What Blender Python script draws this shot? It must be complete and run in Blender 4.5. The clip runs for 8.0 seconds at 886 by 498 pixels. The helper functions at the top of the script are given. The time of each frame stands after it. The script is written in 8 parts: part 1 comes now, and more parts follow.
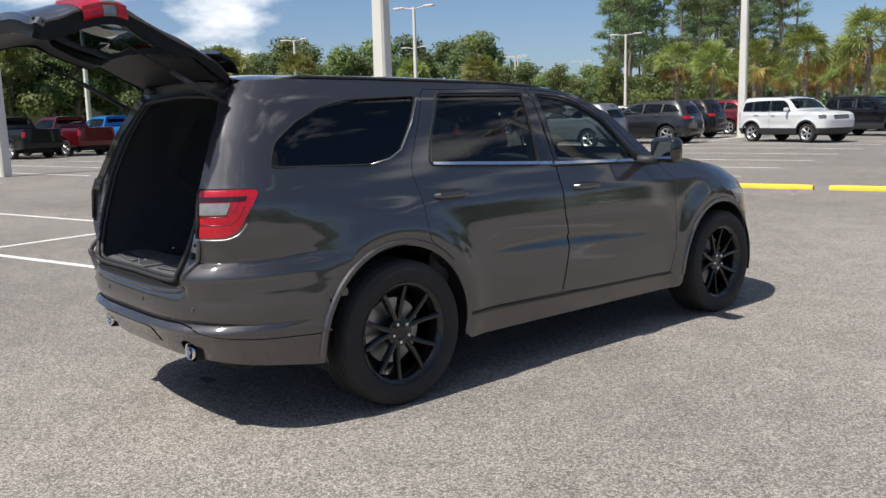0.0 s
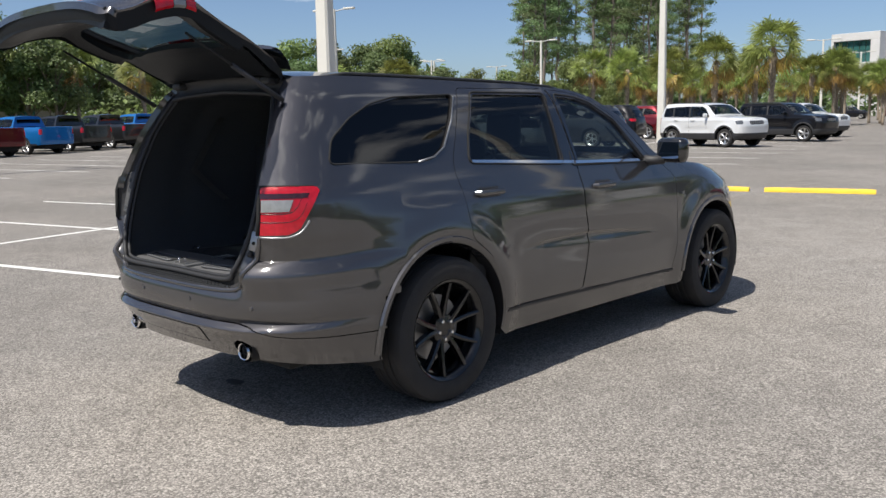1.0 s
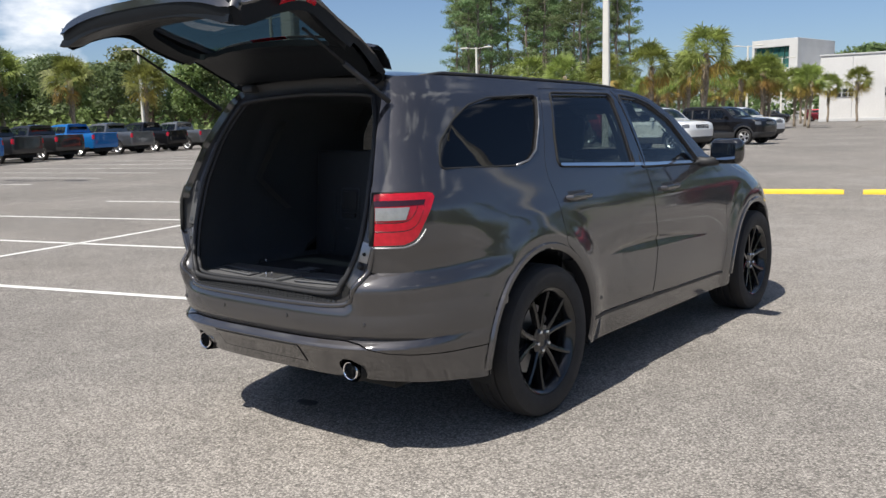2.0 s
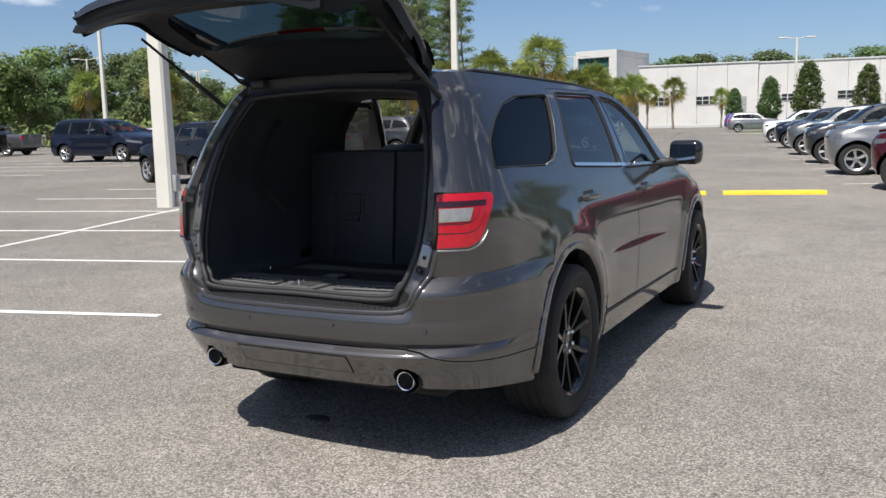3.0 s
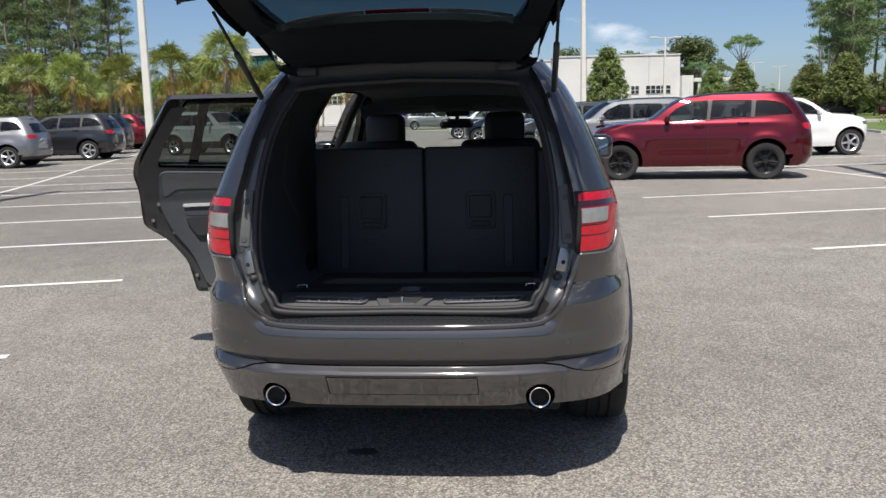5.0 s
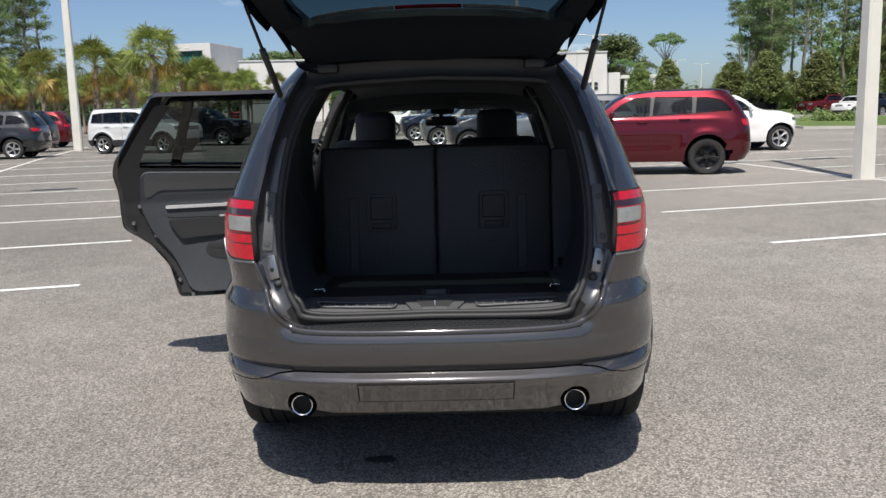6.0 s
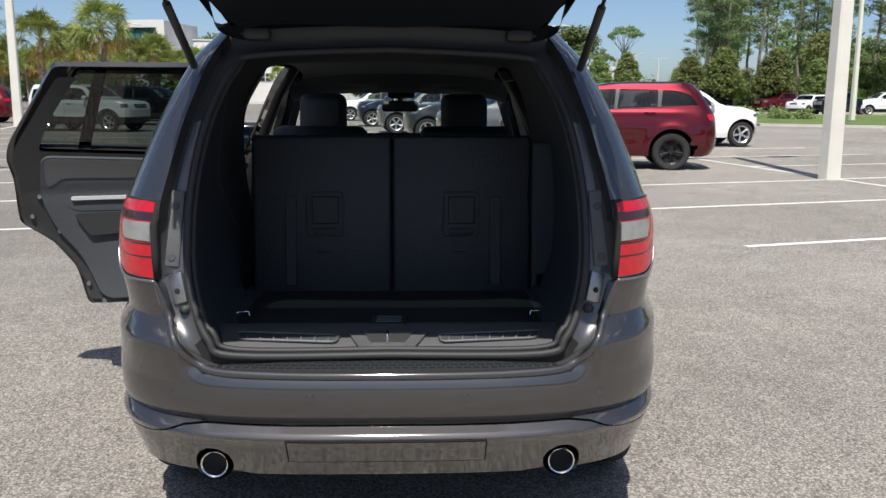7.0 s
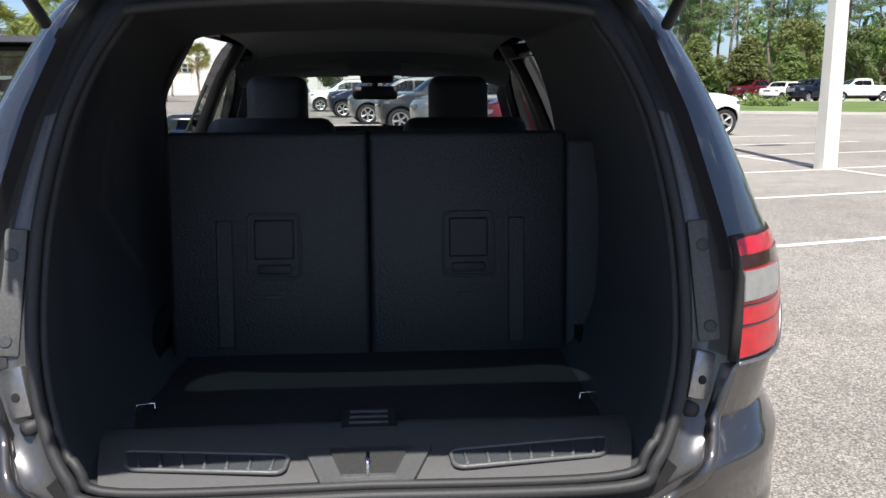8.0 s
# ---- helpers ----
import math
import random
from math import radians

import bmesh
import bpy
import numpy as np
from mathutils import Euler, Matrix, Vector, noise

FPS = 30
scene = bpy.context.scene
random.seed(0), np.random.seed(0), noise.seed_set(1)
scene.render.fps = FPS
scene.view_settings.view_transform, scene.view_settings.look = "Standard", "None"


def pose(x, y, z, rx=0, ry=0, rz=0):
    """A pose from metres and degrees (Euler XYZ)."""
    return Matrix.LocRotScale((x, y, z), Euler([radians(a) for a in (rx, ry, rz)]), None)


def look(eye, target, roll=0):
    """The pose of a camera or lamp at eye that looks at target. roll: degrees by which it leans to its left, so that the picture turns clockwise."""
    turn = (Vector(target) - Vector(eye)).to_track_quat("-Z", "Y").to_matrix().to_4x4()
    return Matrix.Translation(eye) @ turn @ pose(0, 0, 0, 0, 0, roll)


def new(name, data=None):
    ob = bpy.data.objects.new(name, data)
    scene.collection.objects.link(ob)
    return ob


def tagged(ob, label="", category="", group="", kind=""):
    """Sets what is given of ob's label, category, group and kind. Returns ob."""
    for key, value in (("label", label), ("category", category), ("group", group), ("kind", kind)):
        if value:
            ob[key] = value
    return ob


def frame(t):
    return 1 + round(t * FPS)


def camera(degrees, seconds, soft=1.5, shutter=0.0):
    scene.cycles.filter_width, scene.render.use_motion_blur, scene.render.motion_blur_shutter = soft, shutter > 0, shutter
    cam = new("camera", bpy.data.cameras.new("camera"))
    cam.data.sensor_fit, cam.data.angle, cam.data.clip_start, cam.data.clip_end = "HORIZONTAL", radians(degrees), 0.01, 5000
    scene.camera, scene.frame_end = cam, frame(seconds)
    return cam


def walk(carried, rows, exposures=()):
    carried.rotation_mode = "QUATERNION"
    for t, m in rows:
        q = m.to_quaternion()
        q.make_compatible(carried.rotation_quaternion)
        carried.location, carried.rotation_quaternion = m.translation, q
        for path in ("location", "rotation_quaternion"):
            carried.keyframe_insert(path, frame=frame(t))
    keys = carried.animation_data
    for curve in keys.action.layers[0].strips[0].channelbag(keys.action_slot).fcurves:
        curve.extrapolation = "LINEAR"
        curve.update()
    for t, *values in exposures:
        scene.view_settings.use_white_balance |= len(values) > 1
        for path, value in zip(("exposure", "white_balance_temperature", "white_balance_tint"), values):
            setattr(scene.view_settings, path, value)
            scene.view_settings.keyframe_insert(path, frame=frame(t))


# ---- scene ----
from functools import lru_cache

cam = camera(54.35, 8.0)
PATH = [
    (0, (4.343, -2.710, 1.503), (2.8536, -1.4109, 1.1949), -1.56),
    (0.5, (4.164, -2.982, 1.504), (2.6974, -1.6570, 1.1996), -1.40),
    (1, (3.890, -3.225, 1.488), (2.5403, -1.7806, 1.1844), -1.10),
    (1.5, (3.524, -3.419, 1.484), (2.2269, -1.9268, 1.1858), -1.39),
    (3, (2.261, -3.999, 1.468), (1.3502, -2.2422, 1.1811), -1.40),
    (3.5, (1.805, -4.186, 1.492), (1.1286, -2.3271, 1.1987), -0.90),
    (4, (1.332, -4.213, 1.484), (0.8127, -2.3046, 1.1892), -0.81),
    (4.2, (1.141, -4.216, 1.465), (0.7160, -2.2837, 1.1701), -0.98),
    (5.3, (0.294, -4.170, 1.505), (0.1581, -2.1990, 1.1915), -1.50),
    (5.5, (0.211, -4.160, 1.508), (0.1132, -2.1879, 1.1909), -1.53),
    (6, (0.080, -4.126, 1.510), (0.0500, -2.1517, 1.1886), -1.49),
    (6.5, (0.055, -3.850, 1.479), (0.0878, -1.8781, 1.1439), -1.11),
    (7, (0.066, -3.425, 1.494), (0.1401, -1.4579, 1.1425), 0.29),
    (7.5, (0.026, -2.930, 1.485), (0.1447, -0.9664, 1.1240), -0.09),
    (8, (0.032, -2.438, 1.463), (0.1681, -0.4784, 1.0894), -0.14),
]
walk(cam, [(t, look(eye, target, roll)) for t, eye, target, roll in PATH], [(0.0, 0.3), (1.0, 0.35), (3.2, 0.36), (4.0, 0.28), (6.5, 0.28), (7.0, 0.40), (7.5, 0.58), (8.0, 0.85)])

# ---------------------------------------------------------------- light
SUN_DIR = Vector((0.038, 0.58, -1.0)).normalized()
sun_data = bpy.data.lights.new("sun", "SUN")
sun_data.energy, sun_data.angle, sun_data.color = 4.85, radians(0.55), (0.972, 0.925, 0.845)
sun = new("sun", sun_data)
sun.rotation_mode = "QUATERNION"
sun.rotation_quaternion = SUN_DIR.to_track_quat("-Z", "Y")
tagged(sun, kind="structure")

world = bpy.data.worlds.new("sky")
scene.world = world
world.use_nodes = True
wn, wl = world.node_tree.nodes, world.node_tree.links
wn.clear()
w_out, w_bg = wn.new("ShaderNodeOutputWorld"), wn.new("ShaderNodeBackground")
w_sky = wn.new("ShaderNodeTexSky")
w_sky.sky_type, w_sky.sun_disc = "NISHITA", False
w_sky.sun_elevation = math.asin(-SUN_DIR.z)
w_sky.sun_rotation = math.atan2(-SUN_DIR.x, -SUN_DIR.y)
w_sky.air_density, w_sky.dust_density, w_sky.ozone_density = 0.72, 1.0, 4.0
w_co, w_map, w_noise, w_ramp, w_mix = (wn.new("ShaderNodeTexCoord"), wn.new("ShaderNodeMapping"), wn.new("ShaderNodeTexNoise"),
                                       wn.new("ShaderNodeValToRGB"), wn.new("ShaderNodeMixRGB"))
w_map.inputs["Scale"].default_value = (1.0, 1.0, 2.6)
w_map.inputs["Location"].default_value = (0.35, 0.2, 0.1)
w_noise.inputs["Scale"].default_value, w_noise.inputs["Detail"].default_value, w_noise.inputs["Roughness"].default_value = 5.0, 8.0, 0.55
w_ramp.color_ramp.elements[0].position, w_ramp.color_ramp.elements[1].position = 0.62, 0.78
w_mix.inputs["Color2"].default_value = (10.0, 10.2, 10.6, 1)
wl.new(w_co.outputs["Generated"], w_map.inputs["Vector"])
wl.new(w_map.outputs["Vector"], w_noise.inputs["Vector"])
w_dot, w_near, w_sum = wn.new("ShaderNodeVectorMath"), wn.new("ShaderNodeMapRange"), wn.new("ShaderNodeMath")
w_dot.operation = "DOT_PRODUCT"
w_dot.inputs[1].default_value = (-0.902, 0.412, 0.135)          # a bank of cumulus low over the woods
w_near.inputs["From Min"].default_value, w_near.inputs["From Max"].default_value = 0.975, 1.0
w_near.inputs["To Min"].default_value, w_near.inputs["To Max"].default_value = 0.0, 0.165
w_sum.operation = "ADD"
wl.new(w_co.outputs["Generated"], w_dot.inputs[0])
wl.new(w_dot.outputs["Value"], w_near.inputs["Value"])
wl.new(w_near.outputs["Result"], w_sum.inputs[0])
w_axes, w_high, w_all = wn.new("ShaderNodeSeparateXYZ"), wn.new("ShaderNodeMapRange"), wn.new("ShaderNodeMath")   # broken cloud higher up, out of view, added for fill light
w_high.inputs["From Min"].default_value, w_high.inputs["From Max"].default_value = 0.28, 0.6
w_high.inputs["To Min"].default_value, w_high.inputs["To Max"].default_value = 0.0, 0.085
w_all.operation = "ADD"
wl.new(w_co.outputs["Generated"], w_axes.inputs[0])
wl.new(w_axes.outputs["Z"], w_high.inputs["Value"])
wl.new(w_high.outputs["Result"], w_all.inputs[0])
wl.new(w_noise.outputs["Fac"], w_all.inputs[1])
wl.new(w_all.outputs["Value"], w_sum.inputs[1])
wl.new(w_sum.outputs["Value"], w_ramp.inputs["Fac"])
wl.new(w_ramp.outputs["Color"], w_mix.inputs["Fac"])
wl.new(w_sky.outputs["Color"], w_mix.inputs["Color1"])
wl.new(w_mix.outputs["Color"], w_bg.inputs["Color"])
w_bg.inputs["Strength"].default_value = 0.091
wl.new(w_bg.outputs["Background"], w_out.inputs["Surface"])


# ---------------------------------------------------------------- materials
def material(name, color, rough=0.5, metal=0.0, coat=0.0, vary=0.0, scale=8.0, bump=0.0, bump_scale=60.0, fine=0.0, fine_scale=180.0,
             transmission=0.0, ior=1.5, rand=0.0, sheen=0.0, emit=0.0):
    """A node material: base colour with variation at two scales, relief and gloss."""
    m = bpy.data.materials.new(name)
    m.use_nodes = True
    n, l = m.node_tree.nodes, m.node_tree.links
    b = n["Principled BSDF"]
    b.inputs["Roughness"].default_value = rough
    b.inputs["Metallic"].default_value = metal
    b.inputs["Coat Weight"].default_value = coat
    b.inputs["Coat Roughness"].default_value = 0.03
    b.inputs["Transmission Weight"].default_value = transmission
    b.inputs["IOR"].default_value = ior
    b.inputs["Sheen Weight"].default_value = sheen
    b.inputs["Base Color"].default_value = (*color, 1)
    if emit:
        b.inputs["Emission Color"].default_value, b.inputs["Emission Strength"].default_value = (*color, 1), emit
    co = n.new("ShaderNodeTexCoord")
    last = None
    if vary or fine or rand:
        rgb = n.new("ShaderNodeRGB")
        rgb.outputs[0].default_value = (*color, 1)
        last = rgb.outputs[0]
        for amount, size, detail in ((vary, scale, 5.0), (fine, fine_scale, 3.0)):
            if not amount:
                continue
            tex, ramp, mix = n.new("ShaderNodeTexNoise"), n.new("ShaderNodeMapRange"), n.new("ShaderNodeMixRGB")
            tex.inputs["Scale"].default_value, tex.inputs["Detail"].default_value = size, detail
            l.new(co.outputs["Object"], tex.inputs["Vector"])
            ramp.inputs["From Min"].default_value, ramp.inputs["From Max"].default_value = 0.3, 0.7
            ramp.inputs["To Min"].default_value, ramp.inputs["To Max"].default_value = 1 - amount, 1 + amount
            l.new(tex.outputs["Fac"], ramp.inputs["Value"])
            mix.blend_type = "MULTIPLY"
            mix.inputs["Fac"].default_value = 1.0
            l.new(last, mix.inputs["Color1"])
            l.new(ramp.outputs["Result"], mix.inputs["Color2"])
            last = mix.outputs["Color"]
        if rand:
            geo, hsv, ramp = n.new("ShaderNodeNewGeometry"), n.new("ShaderNodeHueSaturation"), n.new("ShaderNodeMapRange")
            ramp.inputs["To Min"].default_value, ramp.inputs["To Max"].default_value = 1 - rand, 1 + rand
            l.new(geo.outputs["Random Per Island"], ramp.inputs["Value"])
            l.new(ramp.outputs["Result"], hsv.inputs["Value"])
            l.new(last, hsv.inputs["Color"])
            last = hsv.outputs["Color"]
        l.new(last, b.inputs["Base Color"])
    if bump:
        tex, bp = n.new("ShaderNodeTexNoise"), n.new("ShaderNodeBump")
        tex.inputs["Scale"].default_value, tex.inputs["Detail"].default_value = bump_scale, 4.0
        l.new(co.outputs["Object"], tex.inputs["Vector"])
        bp.inputs["Strength"].default_value, bp.inputs["Distance"].default_value = bump, 0.01
        l.new(tex.outputs["Fac"], bp.inputs["Height"])
        l.new(bp.outputs["Normal"], b.inputs["Normal"])
    return m


def car_paint(name, color, metal=0.55, rough=0.32, coat=1.0):
    """Metallic lacquer with a clear coat and a faint orange peel."""
    m = material(name, color, rough, metal, coat, fine=0.04, fine_scale=900.0)
    m.node_tree.nodes["Principled BSDF"].inputs["Specular IOR Level"].default_value = 0.1
    return m


def tinted_glass(name, through_color, gloss=0.02, sheen=0.90):
    """A thin pane: see-through with a tint, and a sheen that grows towards glancing angles from either side."""
    m = bpy.data.materials.new(name)
    m.use_nodes = True
    n, l = m.node_tree.nodes, m.node_tree.links
    n.clear()
    out, mix, tr, gl, lw, pw, sc = (n.new("ShaderNodeOutputMaterial"), n.new("ShaderNodeMixShader"), n.new("ShaderNodeBsdfTransparent"), n.new("ShaderNodeBsdfGlossy"),
                                    n.new("ShaderNodeLayerWeight"), n.new("ShaderNodeMath"), n.new("ShaderNodeMath"))
    tr.inputs["Color"].default_value = (*through_color, 1)
    gl.inputs["Roughness"].default_value = gloss
    lw.inputs["Blend"].default_value = 0.5
    pw.operation, pw.inputs[1].default_value = "POWER", 4.5
    sc.operation, sc.inputs[1].default_value, sc.inputs[2].default_value = "MULTIPLY_ADD", sheen, 0.06
    l.new(lw.outputs["Facing"], pw.inputs[0])
    l.new(pw.outputs["Value"], sc.inputs[0])
    l.new(sc.outputs["Value"], mix.inputs["Fac"])
    l.new(tr.outputs["BSDF"], mix.inputs[1])
    l.new(gl.outputs["BSDF"], mix.inputs[2])
    l.new(mix.outputs["Shader"], out.inputs["Surface"])
    return m


def leaf_material(name, color, rand=0.45, glow=0.35):
    """Leaves: diffuse with light shining through, each clump a little different."""
    m = bpy.data.materials.new(name)
    m.use_nodes = True
    n, l = m.node_tree.nodes, m.node_tree.links
    n.clear()
    out, mix, di, tl = (n.new("ShaderNodeOutputMaterial"), n.new("ShaderNodeMixShader"), n.new("ShaderNodeBsdfPrincipled"),
                        n.new("ShaderNodeBsdfTranslucent"))
    geo, rgb, hsv, ramp, hue = (n.new("ShaderNodeNewGeometry"), n.new("ShaderNodeRGB"), n.new("ShaderNodeHueSaturation"),
                                n.new("ShaderNodeMapRange"), n.new("ShaderNodeMapRange"))
    info, m2, add = n.new("ShaderNodeObjectInfo"), n.new("ShaderNodeMapRange"), n.new("ShaderNodeMath")
    rgb.outputs[0].default_value = (*color, 1)
    ramp.inputs["To Min"].default_value, ramp.inputs["To Max"].default_value = 1 - rand, 1 + rand
    hue.inputs["To Min"].default_value, hue.inputs["To Max"].default_value = 0.475, 0.525
    m2.inputs["To Min"].default_value, m2.inputs["To Max"].default_value = 0.75, 1.25
    add.operation = "MULTIPLY"
    l.new(info.outputs["Random"], m2.inputs["Value"])
    l.new(geo.outputs["Random Per Island"], ramp.inputs["Value"])
    l.new(info.outputs["Random"], hue.inputs["Value"])
    l.new(ramp.outputs["Result"], add.inputs[0])
    l.new(m2.outputs["Result"], add.inputs[1])
    l.new(add.outputs["Value"], hsv.inputs["Value"])
    l.new(hue.outputs["Result"], hsv.inputs["Hue"])
    l.new(rgb.outputs["Color"], hsv.inputs["Color"])
    l.new(hsv.outputs["Color"], di.inputs["Base Color"])
    l.new(hsv.outputs["Color"], tl.inputs["Color"])
    di.inputs["Roughness"].default_value = 0.55
    mix.inputs["Fac"].default_value = glow
    l.new(di.outputs["BSDF"], mix.inputs[1])
    l.new(tl.outputs["BSDF"], mix.inputs[2])
    l.new(mix.outputs["Shader"], out.inputs["Surface"])
    return m


def asphalt_material():
    """Pale worn asphalt with exposed stone chips, broad stains and faint tyre-dark patches."""
    m = bpy.data.materials.new("worn_asphalt")
    m.use_nodes = True
    n, l = m.node_tree.nodes, m.node_tree.links
    b = n["Principled BSDF"]
    co = n.new("ShaderNodeTexCoord")

    def noise_at(scale, detail, rough=0.55):
        t = n.new("ShaderNodeTexNoise")
        t.inputs["Scale"].default_value, t.inputs["Detail"].default_value, t.inputs["Roughness"].default_value = scale, detail, rough
        l.new(co.outputs["Object"], t.inputs["Vector"])
        return t.outputs["Fac"]

    def remap(socket, a, c, lo, hi):
        r = n.new("ShaderNodeMapRange")
        for key, value in (("From Min", a), ("From Max", c), ("To Min", lo), ("To Max", hi)):
            r.inputs[key].default_value = value
        l.new(socket, r.inputs["Value"])
        return r.outputs["Result"]

    def times(a, c):
        x = n.new("ShaderNodeMath")
        x.operation = "MULTIPLY"
        l.new(a, x.inputs[0])
        l.new(c, x.inputs[1])
        return x.outputs["Value"]

    vor = n.new("ShaderNodeTexVoronoi")
    vor.inputs["Scale"].default_value = 100.0
    l.new(co.outputs["Object"], vor.inputs["Vector"])
    grey = n.new("ShaderNodeRGBToBW")
    l.new(vor.outputs["Color"], grey.inputs["Color"])
    chips = remap(grey.outputs["Val"], 0.15, 0.85, 0.58, 1.42)
    gaps = remap(vor.outputs["Distance"], 0.2, 0.75, 1.15, 0.6)
    stains = remap(noise_at(0.22, 5.0), 0.35, 0.68, 0.84, 1.12)
    mottle = remap(noise_at(2.3, 6.0, 0.65), 0.3, 0.7, 0.86, 1.12)
    grain = remap(noise_at(24.0, 4.0, 0.7), 0.3, 0.7, 0.88, 1.12)
    axes = n.new("ShaderNodeSeparateXYZ")                     # base colour runs from darker on the left to paler on the right
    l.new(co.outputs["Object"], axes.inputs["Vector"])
    side_tone = remap(axes.outputs["X"], -5.0, 5.0, 0.86, 1.10)
    value = times(times(times(chips, gaps), times(stains, mottle)), times(grain, side_tone))
    tone = n.new("ShaderNodeMixRGB")
    tone.inputs["Color1"].default_value, tone.inputs["Color2"].default_value = (0.276, 0.261, 0.243, 1), (0.308, 0.278, 0.247, 1)
    l.new(noise_at(0.35, 4.0), tone.inputs["Fac"])
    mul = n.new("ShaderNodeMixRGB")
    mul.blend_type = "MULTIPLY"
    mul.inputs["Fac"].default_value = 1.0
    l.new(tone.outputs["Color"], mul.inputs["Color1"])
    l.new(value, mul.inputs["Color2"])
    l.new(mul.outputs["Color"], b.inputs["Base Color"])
    bp = n.new("ShaderNodeBump")
    bp.inputs["Strength"].default_value, bp.inputs["Distance"].default_value = 0.75, 0.004
    l.new(vor.outputs["Distance"], bp.inputs["Height"])
    bp.invert = True
    l.new(bp.outputs["Normal"], b.inputs["Normal"])
    b.inputs["Roughness"].default_value = 0.88
    b.inputs["Specular IOR Level"].default_value = 0.3
    return m


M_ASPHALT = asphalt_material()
M_LINE = material("white_line_paint", (0.72, 0.71, 0.68), 0.7, vary=0.12, scale=3.0, fine=0.18, fine_scale=70.0, bump=0.4, bump_scale=80)
M_YELLOW = material("yellow_stop_paint", (0.78, 0.52, 0.03), 0.6, vary=0.1, scale=4.0, fine=0.1, bump=0.2)
M_POLE = material("pale_painted_pole", (0.66, 0.64, 0.58), 0.6, vary=0.06, scale=1.5, fine=0.05, bump=0.1, bump_scale=30)
M_GALV = material("galvanised_grey_metal", (0.42, 0.42, 0.42), 0.5, 0.5, vary=0.1, scale=6)
M_GRASS = material("mown_grass", (0.10, 0.15, 0.035), 0.9, vary=0.35, scale=0.5, fine=0.35, fine_scale=9.0, bump=0.6, bump_scale=12)
M_KERB = material("pale_concrete_kerb", (0.5, 0.48, 0.44), 0.8, vary=0.1, scale=1.0, fine=0.1, bump=0.3)
M_BARK = material("grey_brown_bark", (0.16, 0.12, 0.09), 0.9, vary=0.3, scale=3.0, bump=0.8, bump_scale=14)
M_PINE_BARK = material("pale_pine_bark", (0.19, 0.16, 0.13), 0.9, vary=0.3, scale=2.0, bump=0.8, bump_scale=10)
M_PALM_BARK = material("palm_trunk_bark", (0.27, 0.22, 0.165), 0.9, vary=0.35, scale=5.0, bump=1.0, bump_scale=18)
M_LEAF = leaf_material("broad_leaves", (0.150, 0.210, 0.080), 0.35, 0.42)
M_LEAF2 = leaf_material("bright_leaves", (0.205, 0.255, 0.085), 0.35, 0.42)
M_NEEDLE = leaf_material("pine_needles", (0.195, 0.270, 0.115), 0.3, 0.45)
M_PALM = leaf_material("palm_fronds", (0.235, 0.275, 0.070), 0.45, 0.40)
M_DRY = leaf_material("dry_palm_fronds", (0.36, 0.24, 0.06), 0.4, 0.25)
M_HEDGE = leaf_material("dark_clipped_leaves", (0.085, 0.135, 0.036), 0.4, 0.25)

M_PAINT = car_paint("dark_granite_metallic_paint", (0.056, 0.054, 0.058), 0.92, 0.62)
M_PAINT.node_tree.nodes["Principled BSDF"].inputs["Coat IOR"].default_value = 1.9
M_PAINT.node_tree.nodes["Principled BSDF"].inputs["Coat Roughness"].default_value = 0.07
M_JAMB = material("dull_grey_jamb_paint", (0.095, 0.095, 0.10), 0.35, 0.45, 0.5, vary=0.1, scale=6, fine=0.1)
M_BLACK = material("black_moulded_plastic", (0.026, 0.026, 0.028), 0.55, fine=0.2, fine_scale=300, bump=0.15, bump_scale=400)
M_PAD = material("dull_black_step_plastic", (0.020, 0.021, 0.023), 0.75, fine=0.2, fine_scale=300)
M_PAD.node_tree.nodes["Principled BSDF"].inputs["Specular IOR Level"].default_value = 0.2
M_GLOSS = material("gloss_black_paint", (0.008, 0.008, 0.009), 0.12, coat=1.0, fine=0.1)
M_LINING = material("black_tailgate_lining", (0.009, 0.011, 0.014), 0.5, fine=0.2, fine_scale=250, bump=0.15, bump_scale=350)
M_LINING.node_tree.nodes["Principled BSDF"].inputs["Specular IOR Level"].default_value = 0.18
M_RUBBER = material("black_rubber_seal", (0.022, 0.022, 0.024), 0.6, fine=0.15)
M_TYRE = material("tyre_rubber", (0.022, 0.021, 0.021), 0.82, vary=0.2, scale=12, bump=0.25, bump_scale=120)
M_RIM = material("satin_black_alloy", (0.012, 0.012, 0.013), 0.24, 0.3, 0.5, fine=0.1)
M_SILVER_RIM = material("silver_alloy", (0.62, 0.62, 0.63), 0.3, 0.85, fine=0.05)
M_CHROME = material("polished_chrome", (0.82, 0.82, 0.83), 0.08, 1.0, fine=0.03)
M_MIRROR = material("tinted_mirror_glass", (0.42, 0.45, 0.47), 0.03, 1.0)
M_SATIN = material("satin_silver_trim", (0.62, 0.62, 0.63), 0.32, 0.3, fine=0.05)
M_STEEL = material("brushed_steel", (0.35, 0.35, 0.36), 0.35, 0.9, fine=0.12)
M_DARK = material("dark_wheel_well_liner", (0.012, 0.012, 0.012), 0.9, fine=0.2)
M_TRIM = material("charcoal_interior_trim", (0.050, 0.056, 0.064), 0.7, fine=0.25, fine_scale=250, bump=0.2, bump_scale=350)
M_GREYTRIM = material("dark_grey_door_trim", (0.085, 0.087, 0.09), 0.6, fine=0.15, bump=0.15, bump_scale=350)
M_SILLGREY = material("grey_sill_plastic", (0.11, 0.11, 0.113), 0.4, fine=0.08, fine_scale=250, bump=0.15, bump_scale=350)
